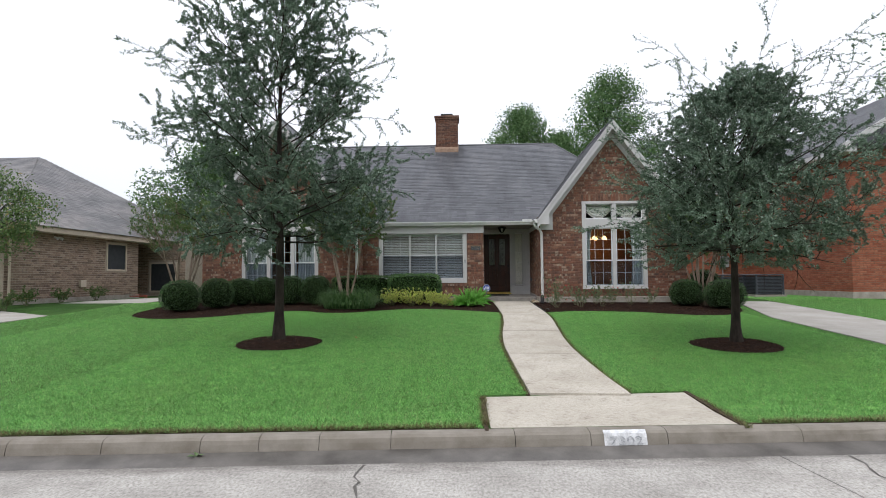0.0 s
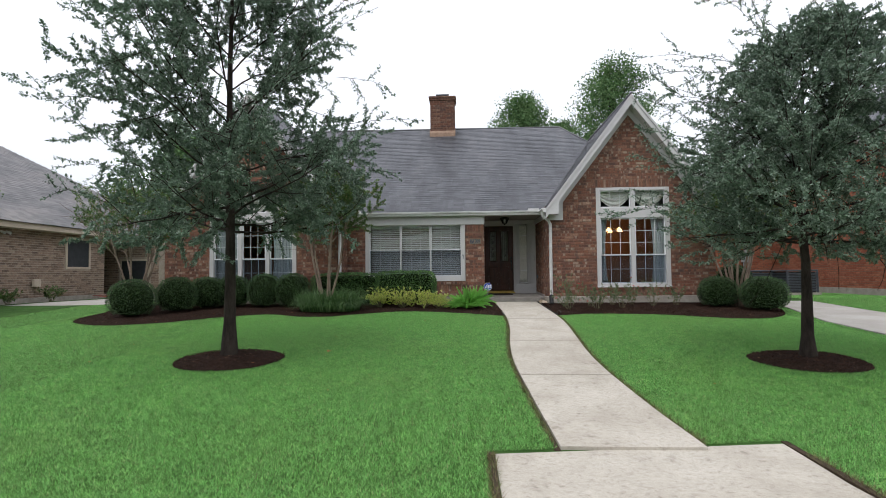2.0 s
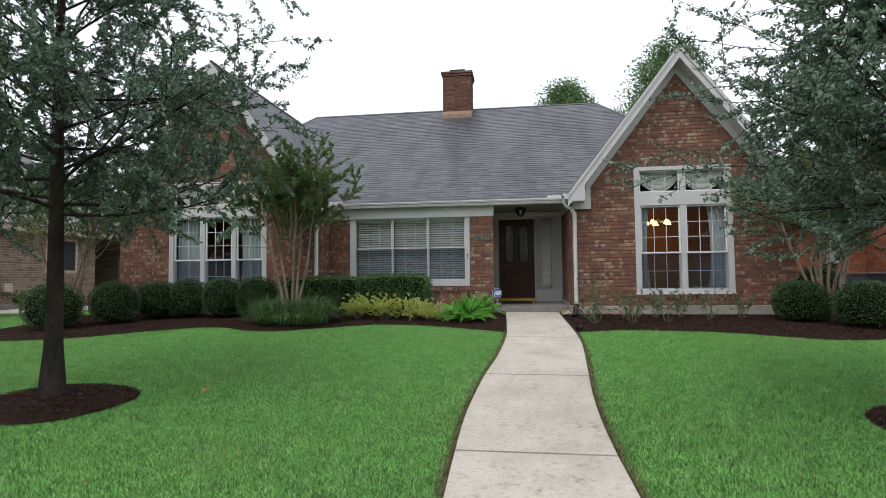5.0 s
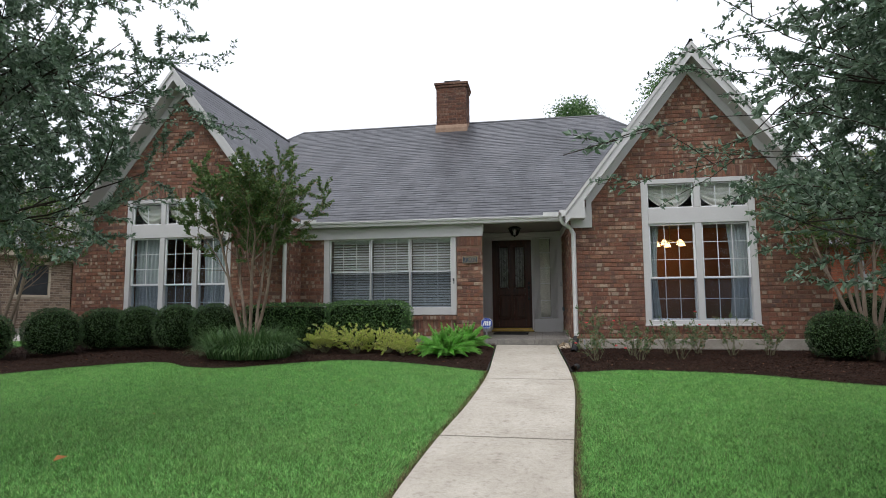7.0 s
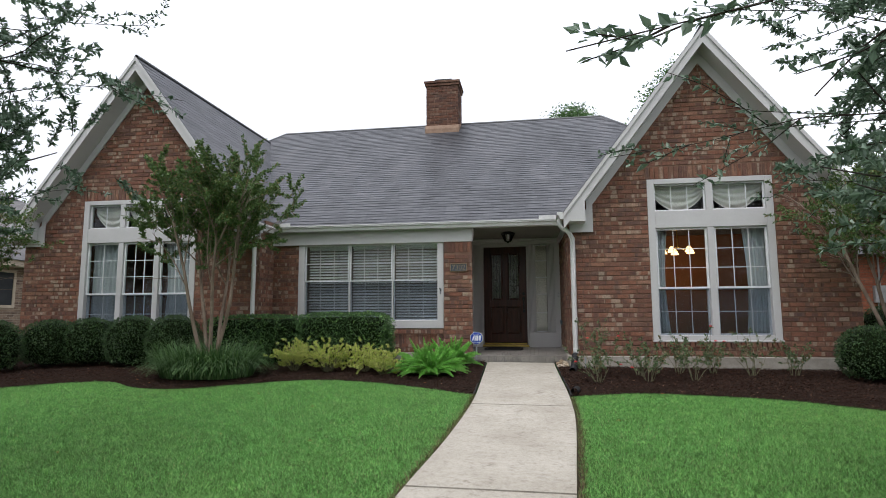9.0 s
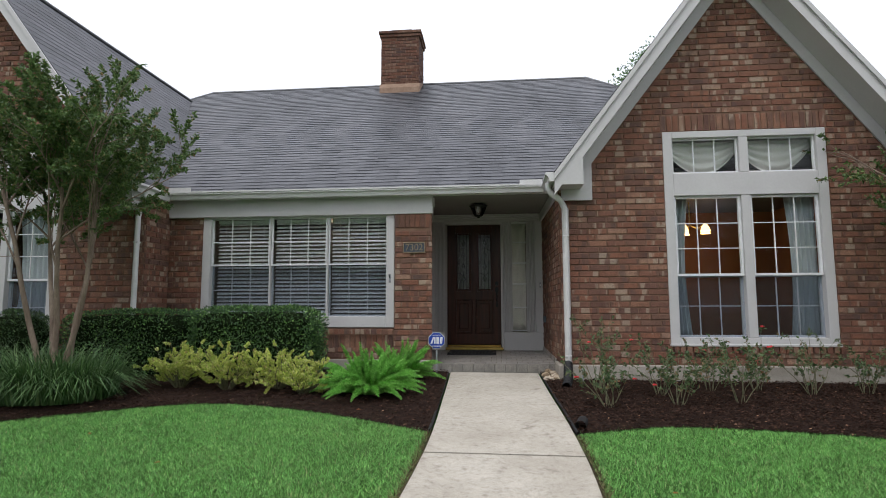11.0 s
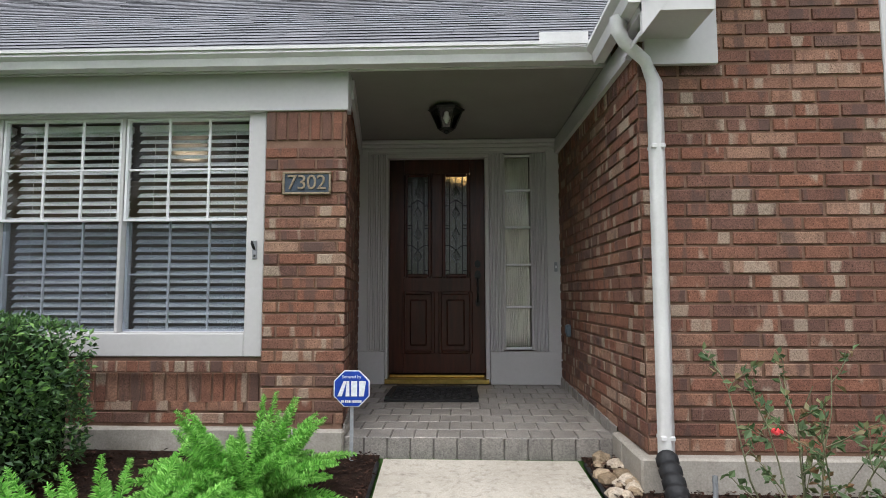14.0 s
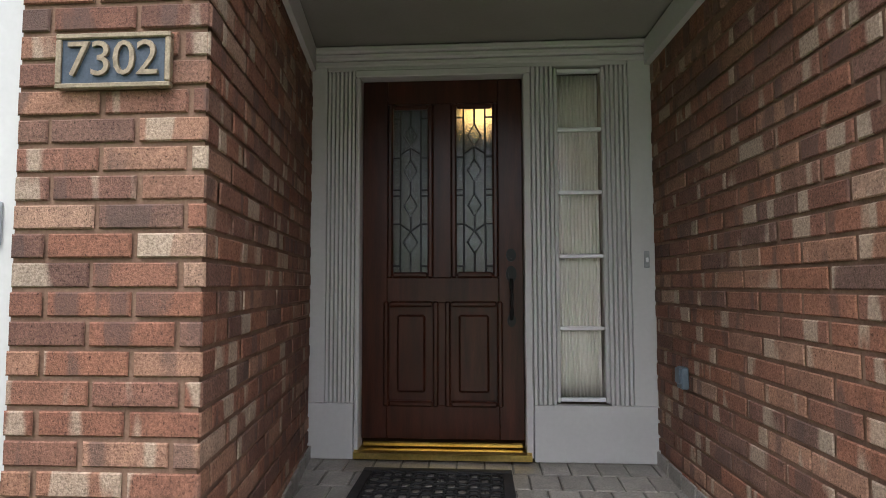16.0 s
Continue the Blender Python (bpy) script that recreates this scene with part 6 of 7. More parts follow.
def myrtle(base, stems, height, crown_z, crown_r, seed, label, per=26, size=0.05, lean=(0, 0), outline=((1.5, 0.5), (2.0, 1.25), (2.9, 1.65), (3.7, 1.4), (4.3, 0.7), (4.5, 0.0))):
    """A crepe myrtle: several smooth stems from one base under a twiggy crown."""
    rng = np.random.default_rng(seed)
    x, y = base
    z = land(x, y) + 0.02
    tree = thing("crepe_myrtle", label, "tree", (x, y, z))
    lines, tw = [], []
    for k in range(stems):
        az = 2 * math.pi * k / stems + rng.uniform(-0.3, 0.3)
        out = rng.uniform(0.16, 0.30)
        st = bent((0.07 * math.cos(az), 0.07 * math.sin(az), 0), (out * math.cos(az) + lean[0], out * math.sin(az) + lean[1], 1), height * 0.62, 7, rng, 0.06, 0.02)
        tube("stem", [(st, np.linspace(0.036, 0.016, 7))], 7, M_MYRTLE, tree)
        for b in side_shoots(st, rng, 5, 0.55, 1.0, height * 0.42, 0.62, 6, 0.10, 0.03):
            lines.append((b, np.linspace(0.013, 0.004, 6)))
            for s in side_shoots(b, rng, 7, 0.1, 1.0, crown_r * 0.55, 0.75, 5, 0.12, 0.01):
                lines.append((s, np.linspace(0.005, 0.002, 5)))
                tw += side_shoots(s, rng, 4, 0.1, 1.0, crown_r * 0.30, 0.8, 4, 0.15)
    tagged(tube("branching", lines, 5, M_MYRTLE, tree), kind="stuff")
    tw = within(tw, rng, outline)
    at, way = leaf_out(tw, rng, per, size)
    leaves("crown", at, way, size, M_MYRTLELEAF, tree, rng, 0.5)
    return tree


myrtle((-2.72, 16.25), 5, 4.0, 2.3, 1.35, 111, "multi-stemmed crepe myrtle with pale bark above lilyturf", 88)
myrtle((-7.25, 15.55), 6, 3.6, 2.3, 1.3, 112, "multi-stemmed crepe myrtle among clipped shrubs", 30)
myrtle((7.55, 16.45), 8, 3.7, 2.3, 1.3, 113, "many-stemmed crepe myrtle between clipped shrubs", 40)


def far_tree(x, y, z, height, radius, clear, seed, name="far_tree", label="leafy tree rising behind the roofs", size=0.18, n=24000, material=None, lobes=22):
    """A tree seen from afar: trunk, limbs, and lobes of leaves with gaps."""
    rng = np.random.default_rng(seed)
    tree = thing(name, label, "tree", (x, y, z))
    lines = [(np.array([(0, 0, -0.3), (0.1, 0, height * 0.4), (0, 0.1, height * 0.85)]), [height * 0.02, height * 0.014, height * 0.005])]
    at = []
    for k in range(lobes):
        a, f = k * 2.4 + rng.uniform(-0.4, 0.4), (k + 0.5) / lobes
        h = clear + (height - clear) * f
        rr = radius * math.sin(math.pi * min(1, 0.25 + 0.72 * f)) * rng.uniform(0.35, 0.85)
        c = np.array([rr * math.cos(a), rr * math.sin(a), h])
        lines.append((np.array([(0, 0, h * 0.75), c * [0.5, 0.5, 0.93], c]), [height * 0.006, height * 0.004, height * 0.002]))
        m = n // lobes
        d = unit(rng.normal(size=(m, 3)))
        s = radius * rng.uniform(0.28, 0.48)
        at.append(c + d * (s * rng.uniform(0.35, 1.0, m)[:, None]) * (1 + 0.25 * np.sin(d[:, :1] * 7 + k) * np.cos(d[:, 1:2] * 6)) * [1, 1, 0.75])
    v, f = tubes(lines, 6)
    mesh_of("trunk", v, f, M_BARK, tree, True)
    at = np.concatenate(at)
    leaves("crown", at, unit(rng.normal(size=at.shape)), size, material or M_FARLEAF, tree, rng, 0.55)
    return tree


far_tree(5.0, 44, 0.8, 13.6, 3.6, 7, 121)
far_tree(12.2, 46, 0.8, 16.8, 4.6, 8, 122, label="tall pine-like tree rising behind the gable", size=0.2)
far_tree(8.9, 50, 0.8, 13.2, 3.2, 7, 123)
far_tree(-14.8, 34, 0.8, 8.6, 4.2, 2.5, 124, label="leafy tree between the two houses", size=0.2)
far_tree(-10.6, 31.5, 0.8, 6.4, 2.6, 1.5, 125, label="leafy tree between the two houses", size=0.18)
far_tree(24.0, 27.5, 0.8, 14.5, 3.0, 9, 126, label="tall tree above the brick neighbour house")
far_tree(-13.0, 15.5, land(-13.0, 15.5), 3.9, 1.8, 1.9, 127, name="small_tree", label="small drooping tree before the neighbour house", size=0.09, n=9000, material=M_MYRTLELEAF, lobes=16)
for k, (x, y, h) in enumerate(((-22, -24, 11), (-9, -30, 13), (3, -27, 10), (13, -25, 12), (27, -28, 12))):
    far_tree(x, y, 0.1, h, 6.4, 2.0, 130 + k, label="leafy tree across the street, mirrored in the windows", size=0.5, n=9000)


# ---- shrubs ----
def clipped(name, x, y, shape, material, leaf, count, seed, label, square=2.0, category="shrub", group=""):
    """A clipped shrub: a shell of many leaves over a solid near-black core that stands in for the shade inside. square:
    2 is a ball, higher is boxier.
    """
    rng = np.random.default_rng(seed)
    rx, ry, h = shape
    z = land(x, y) + 0.03
    sh = thing(name, label, category, (x, y, z), group)
    d = unit(rng.normal(size=(count, 3)))
    k = (np.abs(d) ** square).sum(1) ** (-1 / square)
    p = d * k[:, None]
    low = p[:, 2] < -0.8
    p, d = p[~low], d[~low]
    lump = np.array([noise.noise(Vector((q[0] * 2.3 + seed, q[1] * 2.3, q[2] * 2.3))) for q in p])
    s = (1 + 0.07 * lump - rng.uniform(0, 0.10, len(p)) ** 1.0)[:, None]
    at = p * s * [rx, ry, h * 0.53] + [0, 0, h * 0.50]
    way = d * 0.7 + unit(rng.normal(size=d.shape)) + [0, 0, 0.35]
    leaves("foliage", at, way, leaf, material, sh, rng, 0.5)
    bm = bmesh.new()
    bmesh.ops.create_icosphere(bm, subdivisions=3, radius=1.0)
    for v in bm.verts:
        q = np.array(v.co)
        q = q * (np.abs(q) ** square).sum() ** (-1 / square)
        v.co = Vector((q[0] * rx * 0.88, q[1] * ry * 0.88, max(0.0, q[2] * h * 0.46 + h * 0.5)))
    part("shade_core", bm, M_CORESHADE, sh)
    return sh


row = [(-6.95, 14.85, 0.50, 0.84), (-6.35, 15.75, 0.46, 0.84), (-5.95, 16.55, 0.46, 0.80), (-5.35, 16.75, 0.42, 0.82), (-4.52, 16.75, 0.43, 0.86), (-3.76, 16.8, 0.45, 0.86)]
for k, (x, y, r, h) in enumerate(row):
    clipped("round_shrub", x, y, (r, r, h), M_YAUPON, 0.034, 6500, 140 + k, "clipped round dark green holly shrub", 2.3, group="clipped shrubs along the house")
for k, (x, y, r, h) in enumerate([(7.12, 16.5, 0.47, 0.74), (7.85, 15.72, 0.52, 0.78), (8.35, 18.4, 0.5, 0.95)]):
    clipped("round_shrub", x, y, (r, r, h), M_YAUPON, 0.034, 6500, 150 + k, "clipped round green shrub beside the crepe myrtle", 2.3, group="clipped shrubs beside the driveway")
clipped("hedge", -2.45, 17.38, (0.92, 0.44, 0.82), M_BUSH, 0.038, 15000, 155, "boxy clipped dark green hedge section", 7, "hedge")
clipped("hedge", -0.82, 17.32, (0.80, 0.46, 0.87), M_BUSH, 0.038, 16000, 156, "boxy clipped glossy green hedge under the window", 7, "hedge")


def straps(name, x, y, rx, ry, n, length, seed, label):
    """A clump of arching strap leaves."""
    rng = np.random.default_rng(seed)
    z = land(x, y) + 0.03
    cl = thing(name, label, "grass clump", (x, y, z))
    a, r = rng.uniform(0, 2 * np.pi, n), np.sqrt(rng.uniform(0, 1, n))
    bx, by = rx * 0.62 * r * np.cos(a), ry * 0.62 * r * np.sin(a)
    az = a + rng.normal(0, 0.8, n)
    ln, stiff = length * rng.uniform(0.6, 1.15, n), rng.uniform(0.25, 1.05, n)
    w = rng.uniform(0.006, 0.010, n)
    V = []
    for k, t in enumerate((0.0, 0.35, 0.7, 1.0)):
        out = ln * (t * 0.25 + t * t * 0.55 * stiff)
        up = ln * (t * 1.05 - t * t * 0.55 * stiff - 0.35 * stiff * t ** 3)
        c = np.stack([bx + out * np.cos(az), by + out * np.sin(az), np.maximum(up, 0.0)], -1)
        s = np.stack([-np.sin(az), np.cos(az), 0 * az], -1) * (w * (1.1 - t))[:, None]
        V += [c - s, c + s]
    V = np.stack(V, 1).reshape(-1, 3)
    pick = ((np.degrees(a) + 20) // 60 % 6).astype(int)
    for c in range(6):
        ids = np.flatnonzero(pick == c)
        q = np.arange(len(ids))[:, None] * 8
        f = np.concatenate([q + [[0, 1, 3, 2]], q + [[2, 3, 5, 4]], q + [[4, 5, 7, 6]]])
        mesh_of("leaf_clump", V.reshape(n, 8, 3)[ids].reshape(-1, 3), f, M_LILY, cl)
    return cl


straps("lilyturf", -2.55, 15.88, 1.15, 0.80, 4200, 0.72, 161, "arching dark green lilyturf clump under the crepe myrtle")


def fern(x, y, n, length, seed):
    """A foxtail-like fern: arching fronds feathered with small leaflets."""
    rng = np.random.default_rng(seed)
    z = land(x, y) + 0.03
    fe = thing("fern", "bright green bushy fern beside the walk", "fern", (x, y, z))
    lines, at, way, size = [], [], [], []
    for k in range(n):
        az = k * 2.39996 + rng.uniform(-0.3, 0.3)
        f = rng.uniform(0.1, 1.0) ** 0.7
        ln = length * rng.uniform(0.75, 1.15)
        t = np.linspace(0, 1, 16)
        out, up = ln * (0.16 + 0.85 * f) * t, ln * ((1.2 - 0.55 * f) * t - 0.62 * f * t * t)
        c = np.stack([out * math.cos(az) + 0.05 * math.cos(az), out * math.sin(az) + 0.05 * math.sin(az), up], -1)
        lines.append((c, np.linspace(0.004, 0.0015, 16)))
        m = 460
        tt = np.linspace(0.10, 1.0, m) * 15
        i = np.minimum(tt.astype(int), 14)
        p = c[i] + (c[i + 1] - c[i]) * (tt - i)[:, None]
        d = unit(c[i + 1] - c[i])
        side = unit(np.cross(d, rng.normal(size=(m, 3))))
        at.append(p), way.append(side + d * 0.55)
        size.append(0.034 * np.sin(np.pi * np.clip(tt / 15 * 0.82 + 0.14, 0, 1)) * rng.uniform(0.8, 1.15, m) + 0.010)
    v, f_ = tubes(lines, 3)
    mesh_of("stalk_mass", v, f_, M_FERN, fe, True)
    at, way, size = np.concatenate(at), np.concatenate(way), np.concatenate(size)
    v, f_ = leaf_mesh(at, way, unit(rng.normal(0, 0.3, (len(at), 3)) + [0, 0, 1]), size, size * 0.26)
    mesh_of("foliage", v, f_, M_FERN, fe)
    return fe


fern(0.86, 16.36, 120, 0.60, 171)
fern(1.04, 17.22, 80, 0.56, 172)


def sprig_bush(name, x, y, n, height, spread, leaf, per, mleaf, mstem, seed, label, blooms=0, category="shrub"):
    """A loose shrub of thin shoots with leaves, and a few blooms."""
    rng = np.random.default_rng(seed)
    z = land(x, y) + 0.03
    sh = thing(name, label, category, (x, y, z))
    lines, tw = [], []
    for k in range(n):
        az = k * 2.4 + rng.uniform(-0.4, 0.4)
        s = bent((0.04 * math.cos(az), 0.04 * math.sin(az), 0), (spread * math.cos(az) * rng.uniform(0.2, 1.2), spread * math.sin(az) * rng.uniform(0.2, 1.2), 1), height * rng.uniform(0.7, 1.15), 6, rng, 0.16)
        lines.append((s, np.linspace(0.0055, 0.002, 6)))
        for b in side_shoots(s, rng, 4, 0.25, 1.0, height * 0.3, 0.8, 4, 0.15):
            lines.append((b, np.linspace(0.0028, 0.0014, 4)))
            tw.append(b)
    v, f = tubes(lines, 4)
    mesh_of("stalk_mass", v, f, mstem, sh, True)
    at, way = leaf_out(tw, rng, per, leaf)
    leaves("foliage", at, way, leaf, mleaf, sh, rng, 0.6)
    for k in range(blooms):
        p = tw[int(rng.integers(len(tw)))][-1]
        bm = bmesh.new()
        for q in range(9):
            a = q * 2.4
            r = 0.006 + 0.0022 * q
            bmesh.ops.create_icosphere(bm, subdivisions=1, radius=0.008, matrix=Matrix.Translation((p[0] + r * math.cos(a), p[1] + r * math.sin(a), p[2] + 0.01 - 0.001 * q)) @ Matrix.Rotation(a, 4, "Z") @ Matrix.Diagonal((0.6, 1.2, 1.1, 1)))
        part("bloom", bm, M_ROSE, sh, "small red rose bloom")
    return sh


for k, (x, y) in enumerate(((-1.42, 16.55), (-0.82, 16.48), (-0.25, 16.58), (0.12, 16.35))):
    sprig_bush("golden_shrub", x, y, 34, 0.48 if k < 3 else 0.38, 0.8, 0.023, 92, M_GOLD, M_ROSESTEM, 180 + k, "loose yellow-green variegated shrub before the hedge")
for k, (x, y, h, bl) in enumerate(((3.36, 16.72, 0.80, 3), (3.32, 15.98, 0.55, 2), (3.98, 16.62, 0.62, 1), (4.02, 16.12, 0.48, 1), (4.60, 16.92, 0.55, 1), (4.66, 16.28, 0.72, 2), (5.1, 16.95, 0.5, 0), (5.58, 16.75, 0.62, 1), (6.2, 16.85, 0.5, 0))):
    sprig_bush("rose_bush", x, y, 8, h, 0.42, 0.040, 13, M_ROSELEAF, M_ROSESTEM, 190 + k, "thin sparse rose bush in dark mulch", bl, "rose bush")
for k, (x, y) in enumerate(((-12.2, 15.2), (-12.7, 16.6), (-12.9, 18.4), (-12.9, 20.2))):
    sprig_bush("low_shrub", x, y, 14, 0.5, 0.7, 0.06, 14, M_MYRTLELEAF, M_ROSESTEM, 205 + k, "low loose shrub beside the neighbour wall")


# ---- neighbouring houses ----
def plain_bricks(wall, width, z0, z1, origin, along, out, material, holes=(), seed=0, proud=0.006):
    rects = lay(width, z0, z1, holes, None, seed)
    v, f = brick_shell(rects, wall_frame(origin, along, out), proud, np.random.default_rng(seed))
    tagged(mesh_of("brickwork", v, f, material, wall), kind="stuff")


nl = thing("neighbour_house", "tan brick house with a grey hipped shingle roof", "house")
NX, NY0, NY1, NZ = -13.6, 16.8, 24.0, 3.35
w1 = boxed("wall", -24, NX, NY0, NY1, 0.5, NZ, M_LIGHT_MORTAR, nl)
plain_bricks(w1, NY1 - NY0, 1.0, NZ, (NX, NY1, 0), (0, -1, 0), (1, 0, 0), M_TANBRICKS, [(NY1 - 23.15, NY1 - 21.75, 1.95, 3.15)], 301)
w2 = boxed("wall", -24, -12.7, 26.4, 31, 0.5, NZ, M_LIGHT_MORTAR, nl)
plain_bricks(w2, 5, 1.0, NZ, (-17.7, 26.4, 0), (1, 0, 0), (0, -1, 0), M_TANBRICKS, [(3.2, 4.65, 1.0, 2.5)], 302)
w3 = boxed("wall", -24, NX - 1.2, NY0 - 0.01, NY0 - 0.001, 0.5, NZ, M_LIGHT_MORTAR, nl)
boxed("foundation_ledge", -24, NX + 0.05, NY0 - 0.05, NY1 + 0.05, 0.4, 1.0, M_FOUND, nl)
M_CREAM = mottled("cream_trim", (0.52, 0.43, 0.33), (0.62, 0.53, 0.42), 3, 50, 0.6, 0.3)


def small_window(parent, axis, c, a0, a1, z0, z1, out):
    """A screened window in a cream frame on a neighbour's wall."""
    wn_ = thing("window", "", "")
    wn_.parent = parent
    def bx(name, p0, p1, q0, q1, d0, d1, m):
        lo, hi = sorted((c + out * d0, c + out * d1))
        if axis == "x":
            boxed(name, lo, hi, p0, p1, q0, q1, m, wn_)
        else:
            boxed(name, p0, p1, lo, hi, q0, q1, m, wn_)
    f = 0.08
    bx("frame", a0, a0 + f, z0, z1, -0.02, 0.04, M_CREAM), bx("frame", a1 - f, a1, z0, z1, -0.02, 0.04, M_CREAM)
    bx("frame", a0 + f, a1 - f, z0, z0 + f, -0.02, 0.038, M_CREAM), bx("frame", a0 + f, a1 - f, z1 - f, z1, -0.02, 0.038, M_CREAM)
    bx("screen", a0 + f, a1 - f, z0 + f, z1 - f, 0.004, 0.012, M_SCREEN)


small_window(nl, "x", NX, 21.78, 23.12, 1.97, 3.13, 1)
small_window(nl, "y", 26.4, -14.45, -13.1, 1.02, 2.45, -1)
boxed("fascia", -24.4, NX + 0.42, NY0 - 0.45, NY1 + 0.35, NZ - 0.12, NZ + 0.08, M_CREAM, nl)
PKX, PKY, PKZ = -18.2, 24.0, 7.1
ex, ey0, ey1, ez = NX + 0.48, NY0 - 0.5, 31.4, NZ + 0.06
nr_ = roof_solid("roof", [(ex, ey0, ez), (ex, ey1, ez), (PKX, PKY, PKZ), (-30, PKY, PKZ), (-30, ey0, ez), (-30, ey1, ez)], [(0, 1, 2), (0, 2, 3, 4), (1, 5, 3, 2), (0, 4, 5, 1), (3, 5, 4)], M_TANSHINGLE, nl)
sl1 = math.hypot(ex - PKX, PKZ - ez)
shingles("shingling", (ex + 0.02, 0, ez + 0.012), (0, 1, 0), np.array([PKX - ex, 0, PKZ - ez]) / sl1, 10,
         lambda v: (ey0 + (PKY - ey0) * v / sl1, ey1 + (PKY - ey1) * v / sl1), int(sl1 / 0.15), nr_, M_TANSHINGLE, 0.15, 0.31, 303)
sl2 = math.hypot(PKY - ey0, PKZ - ez)
shingles("shingling", (0, ey0 - 0.02, ez + 0.012), (1, 0, 0), np.array([0, PKY - ey0, PKZ - ez]) / sl2, 10,
         lambda v: (-30, ex + (PKX - ex) * v / sl2), int(sl2 / 0.15), nr_, M_TANSHINGLE, 0.15, 0.31, 304)
tube("downspout", [([(NX + 0.1, NY0 + 0.1, NZ - 0.1), (NX + 0.1, NY0 + 0.1, 0.9)], [0.05, 0.05])], 4, M_CREAM, nl)
boxed("garden_window", NX + 0.012, NX + 0.12, 20.2, 20.5, 1.35, 1.62, M_CREAM, nl, bevel=0.01).name = "hose_box"
tube("flood_light", [([(NX + 0.02, 18.9, 3.12), (NX + 0.16, 18.9, 3.06)], [0.03, 0.05]), ([(NX + 0.02, 19.1, 3.12), (NX + 0.16, 19.12, 3.06)], [0.03, 0.05])], 8, M_WHITE, nl)
hose = thing("garden_hose", "coiled red garden hose by the neighbour wall", "hose")
tube("coil", [([(-12.9 + 0.55 * math.cos(a) * 0.5, 22.9 + 0.9 * math.sin(a) * 0.5, land(-12.9, 22.9) + 0.05 + 0.01 * a) for a in np.linspace(0, 12, 60)], [0.012] * 60)], 5, M_HOSE, hose)

nr = thing("neighbour_house", "two-storey orange-red brick house with a gable roof", "house")
HX, HY0, HY1, HZ = 13.5, 19.2, 26.2, 5.9
wr1 = boxed("wall", HX, 22.5, HY0, 34, 0.5, HZ, M_MORTAR, nr)
plain_bricks(wr1, HY1 - HY0, 1.05, HZ, (HX, HY1, 0), (0, -1, 0), (-1, 0, 0), M_ORANGEBRICKS, (), 311)
plain_bricks(wr1, 9, 1.05, HZ, (HX, HY0, 0), (1, 0, 0), (0, -1, 0), M_ORANGEBRICKS, (), 312)
wr2 = boxed("wall", 9.6, HX - 0.001, HY1, 34, 0.5, 3.4, M_MORTAR, nr)
plain_bricks(wr2, HX - 9.6, 1.05, 3.4, (9.6, HY1, 0), (1, 0, 0), (0, -1, 0), M_ORANGEBRICKS, (), 313)
boxed("foundation_ledge", HX - 0.05, 22.5, HY0 - 0.05, HY1, 0.4, 1.05, M_FOUND, nr)
RXP, RZP = 18.0, 8.9
hx0 = HX - 0.5
k = (RZP - HZ) / (RXP - hx0)
rr = roof_solid("roof", [(hx0, HY0 - 0.5, HZ - 0.1), (RXP, HY0 - 0.5, RZP), (23, HY0 - 0.5, HZ - 0.1), (hx0, 34.5, HZ - 0.1), (RXP, 34.5, RZP), (23, 34.5, HZ - 0.1)], [(0, 1, 4, 3), (1, 2, 5, 4), (0, 1, 2), (3, 5, 4), (0, 3, 5, 2)], M_SHINGLE, nr)
sl3 = math.hypot(RXP - hx0, RZP - HZ + 0.1)
shingles("shingling", (hx0 - 0.02, HY0 - 0.52, HZ - 0.09), (0, 1, 0), np.array([RXP - hx0, 0, RZP - HZ + 0.1]) / sl3, 10, lambda v: (0, 15), int(sl3 / 0.15), rr, M_SHINGLE, 0.15, 0.31, 314)
prismed("rake_board", [(hx0 - 0.05, HZ - 0.32), (RXP, RZP - 0.22), (RXP, RZP + 0.04), (hx0 - 0.05, HZ - 0.08)], "y", HY0 - 0.56, HY0 - 0.51, M_TRIM, nr)
boxed("eave_board", hx0 - 0.06, HX - 0.012, HY0 - 0.5, 34, HZ - 0.28, HZ - 0.12, M_TRIM, nr)
roof_solid("roof", [(9.2, HY1 - 0.4, 3.4), (HX - 0.01, HY1 - 0.4, 3.4), (HX - 0.01, 31, 5.6), (9.2, 31, 5.6), (9.2, 34, 3.4), (HX - 0.01, 34, 3.4)], [(0, 1, 2, 3), (2, 5, 4, 3), (0, 3, 4), (1, 5, 2), (0, 4, 5, 1)], M_SHINGLE, nr)


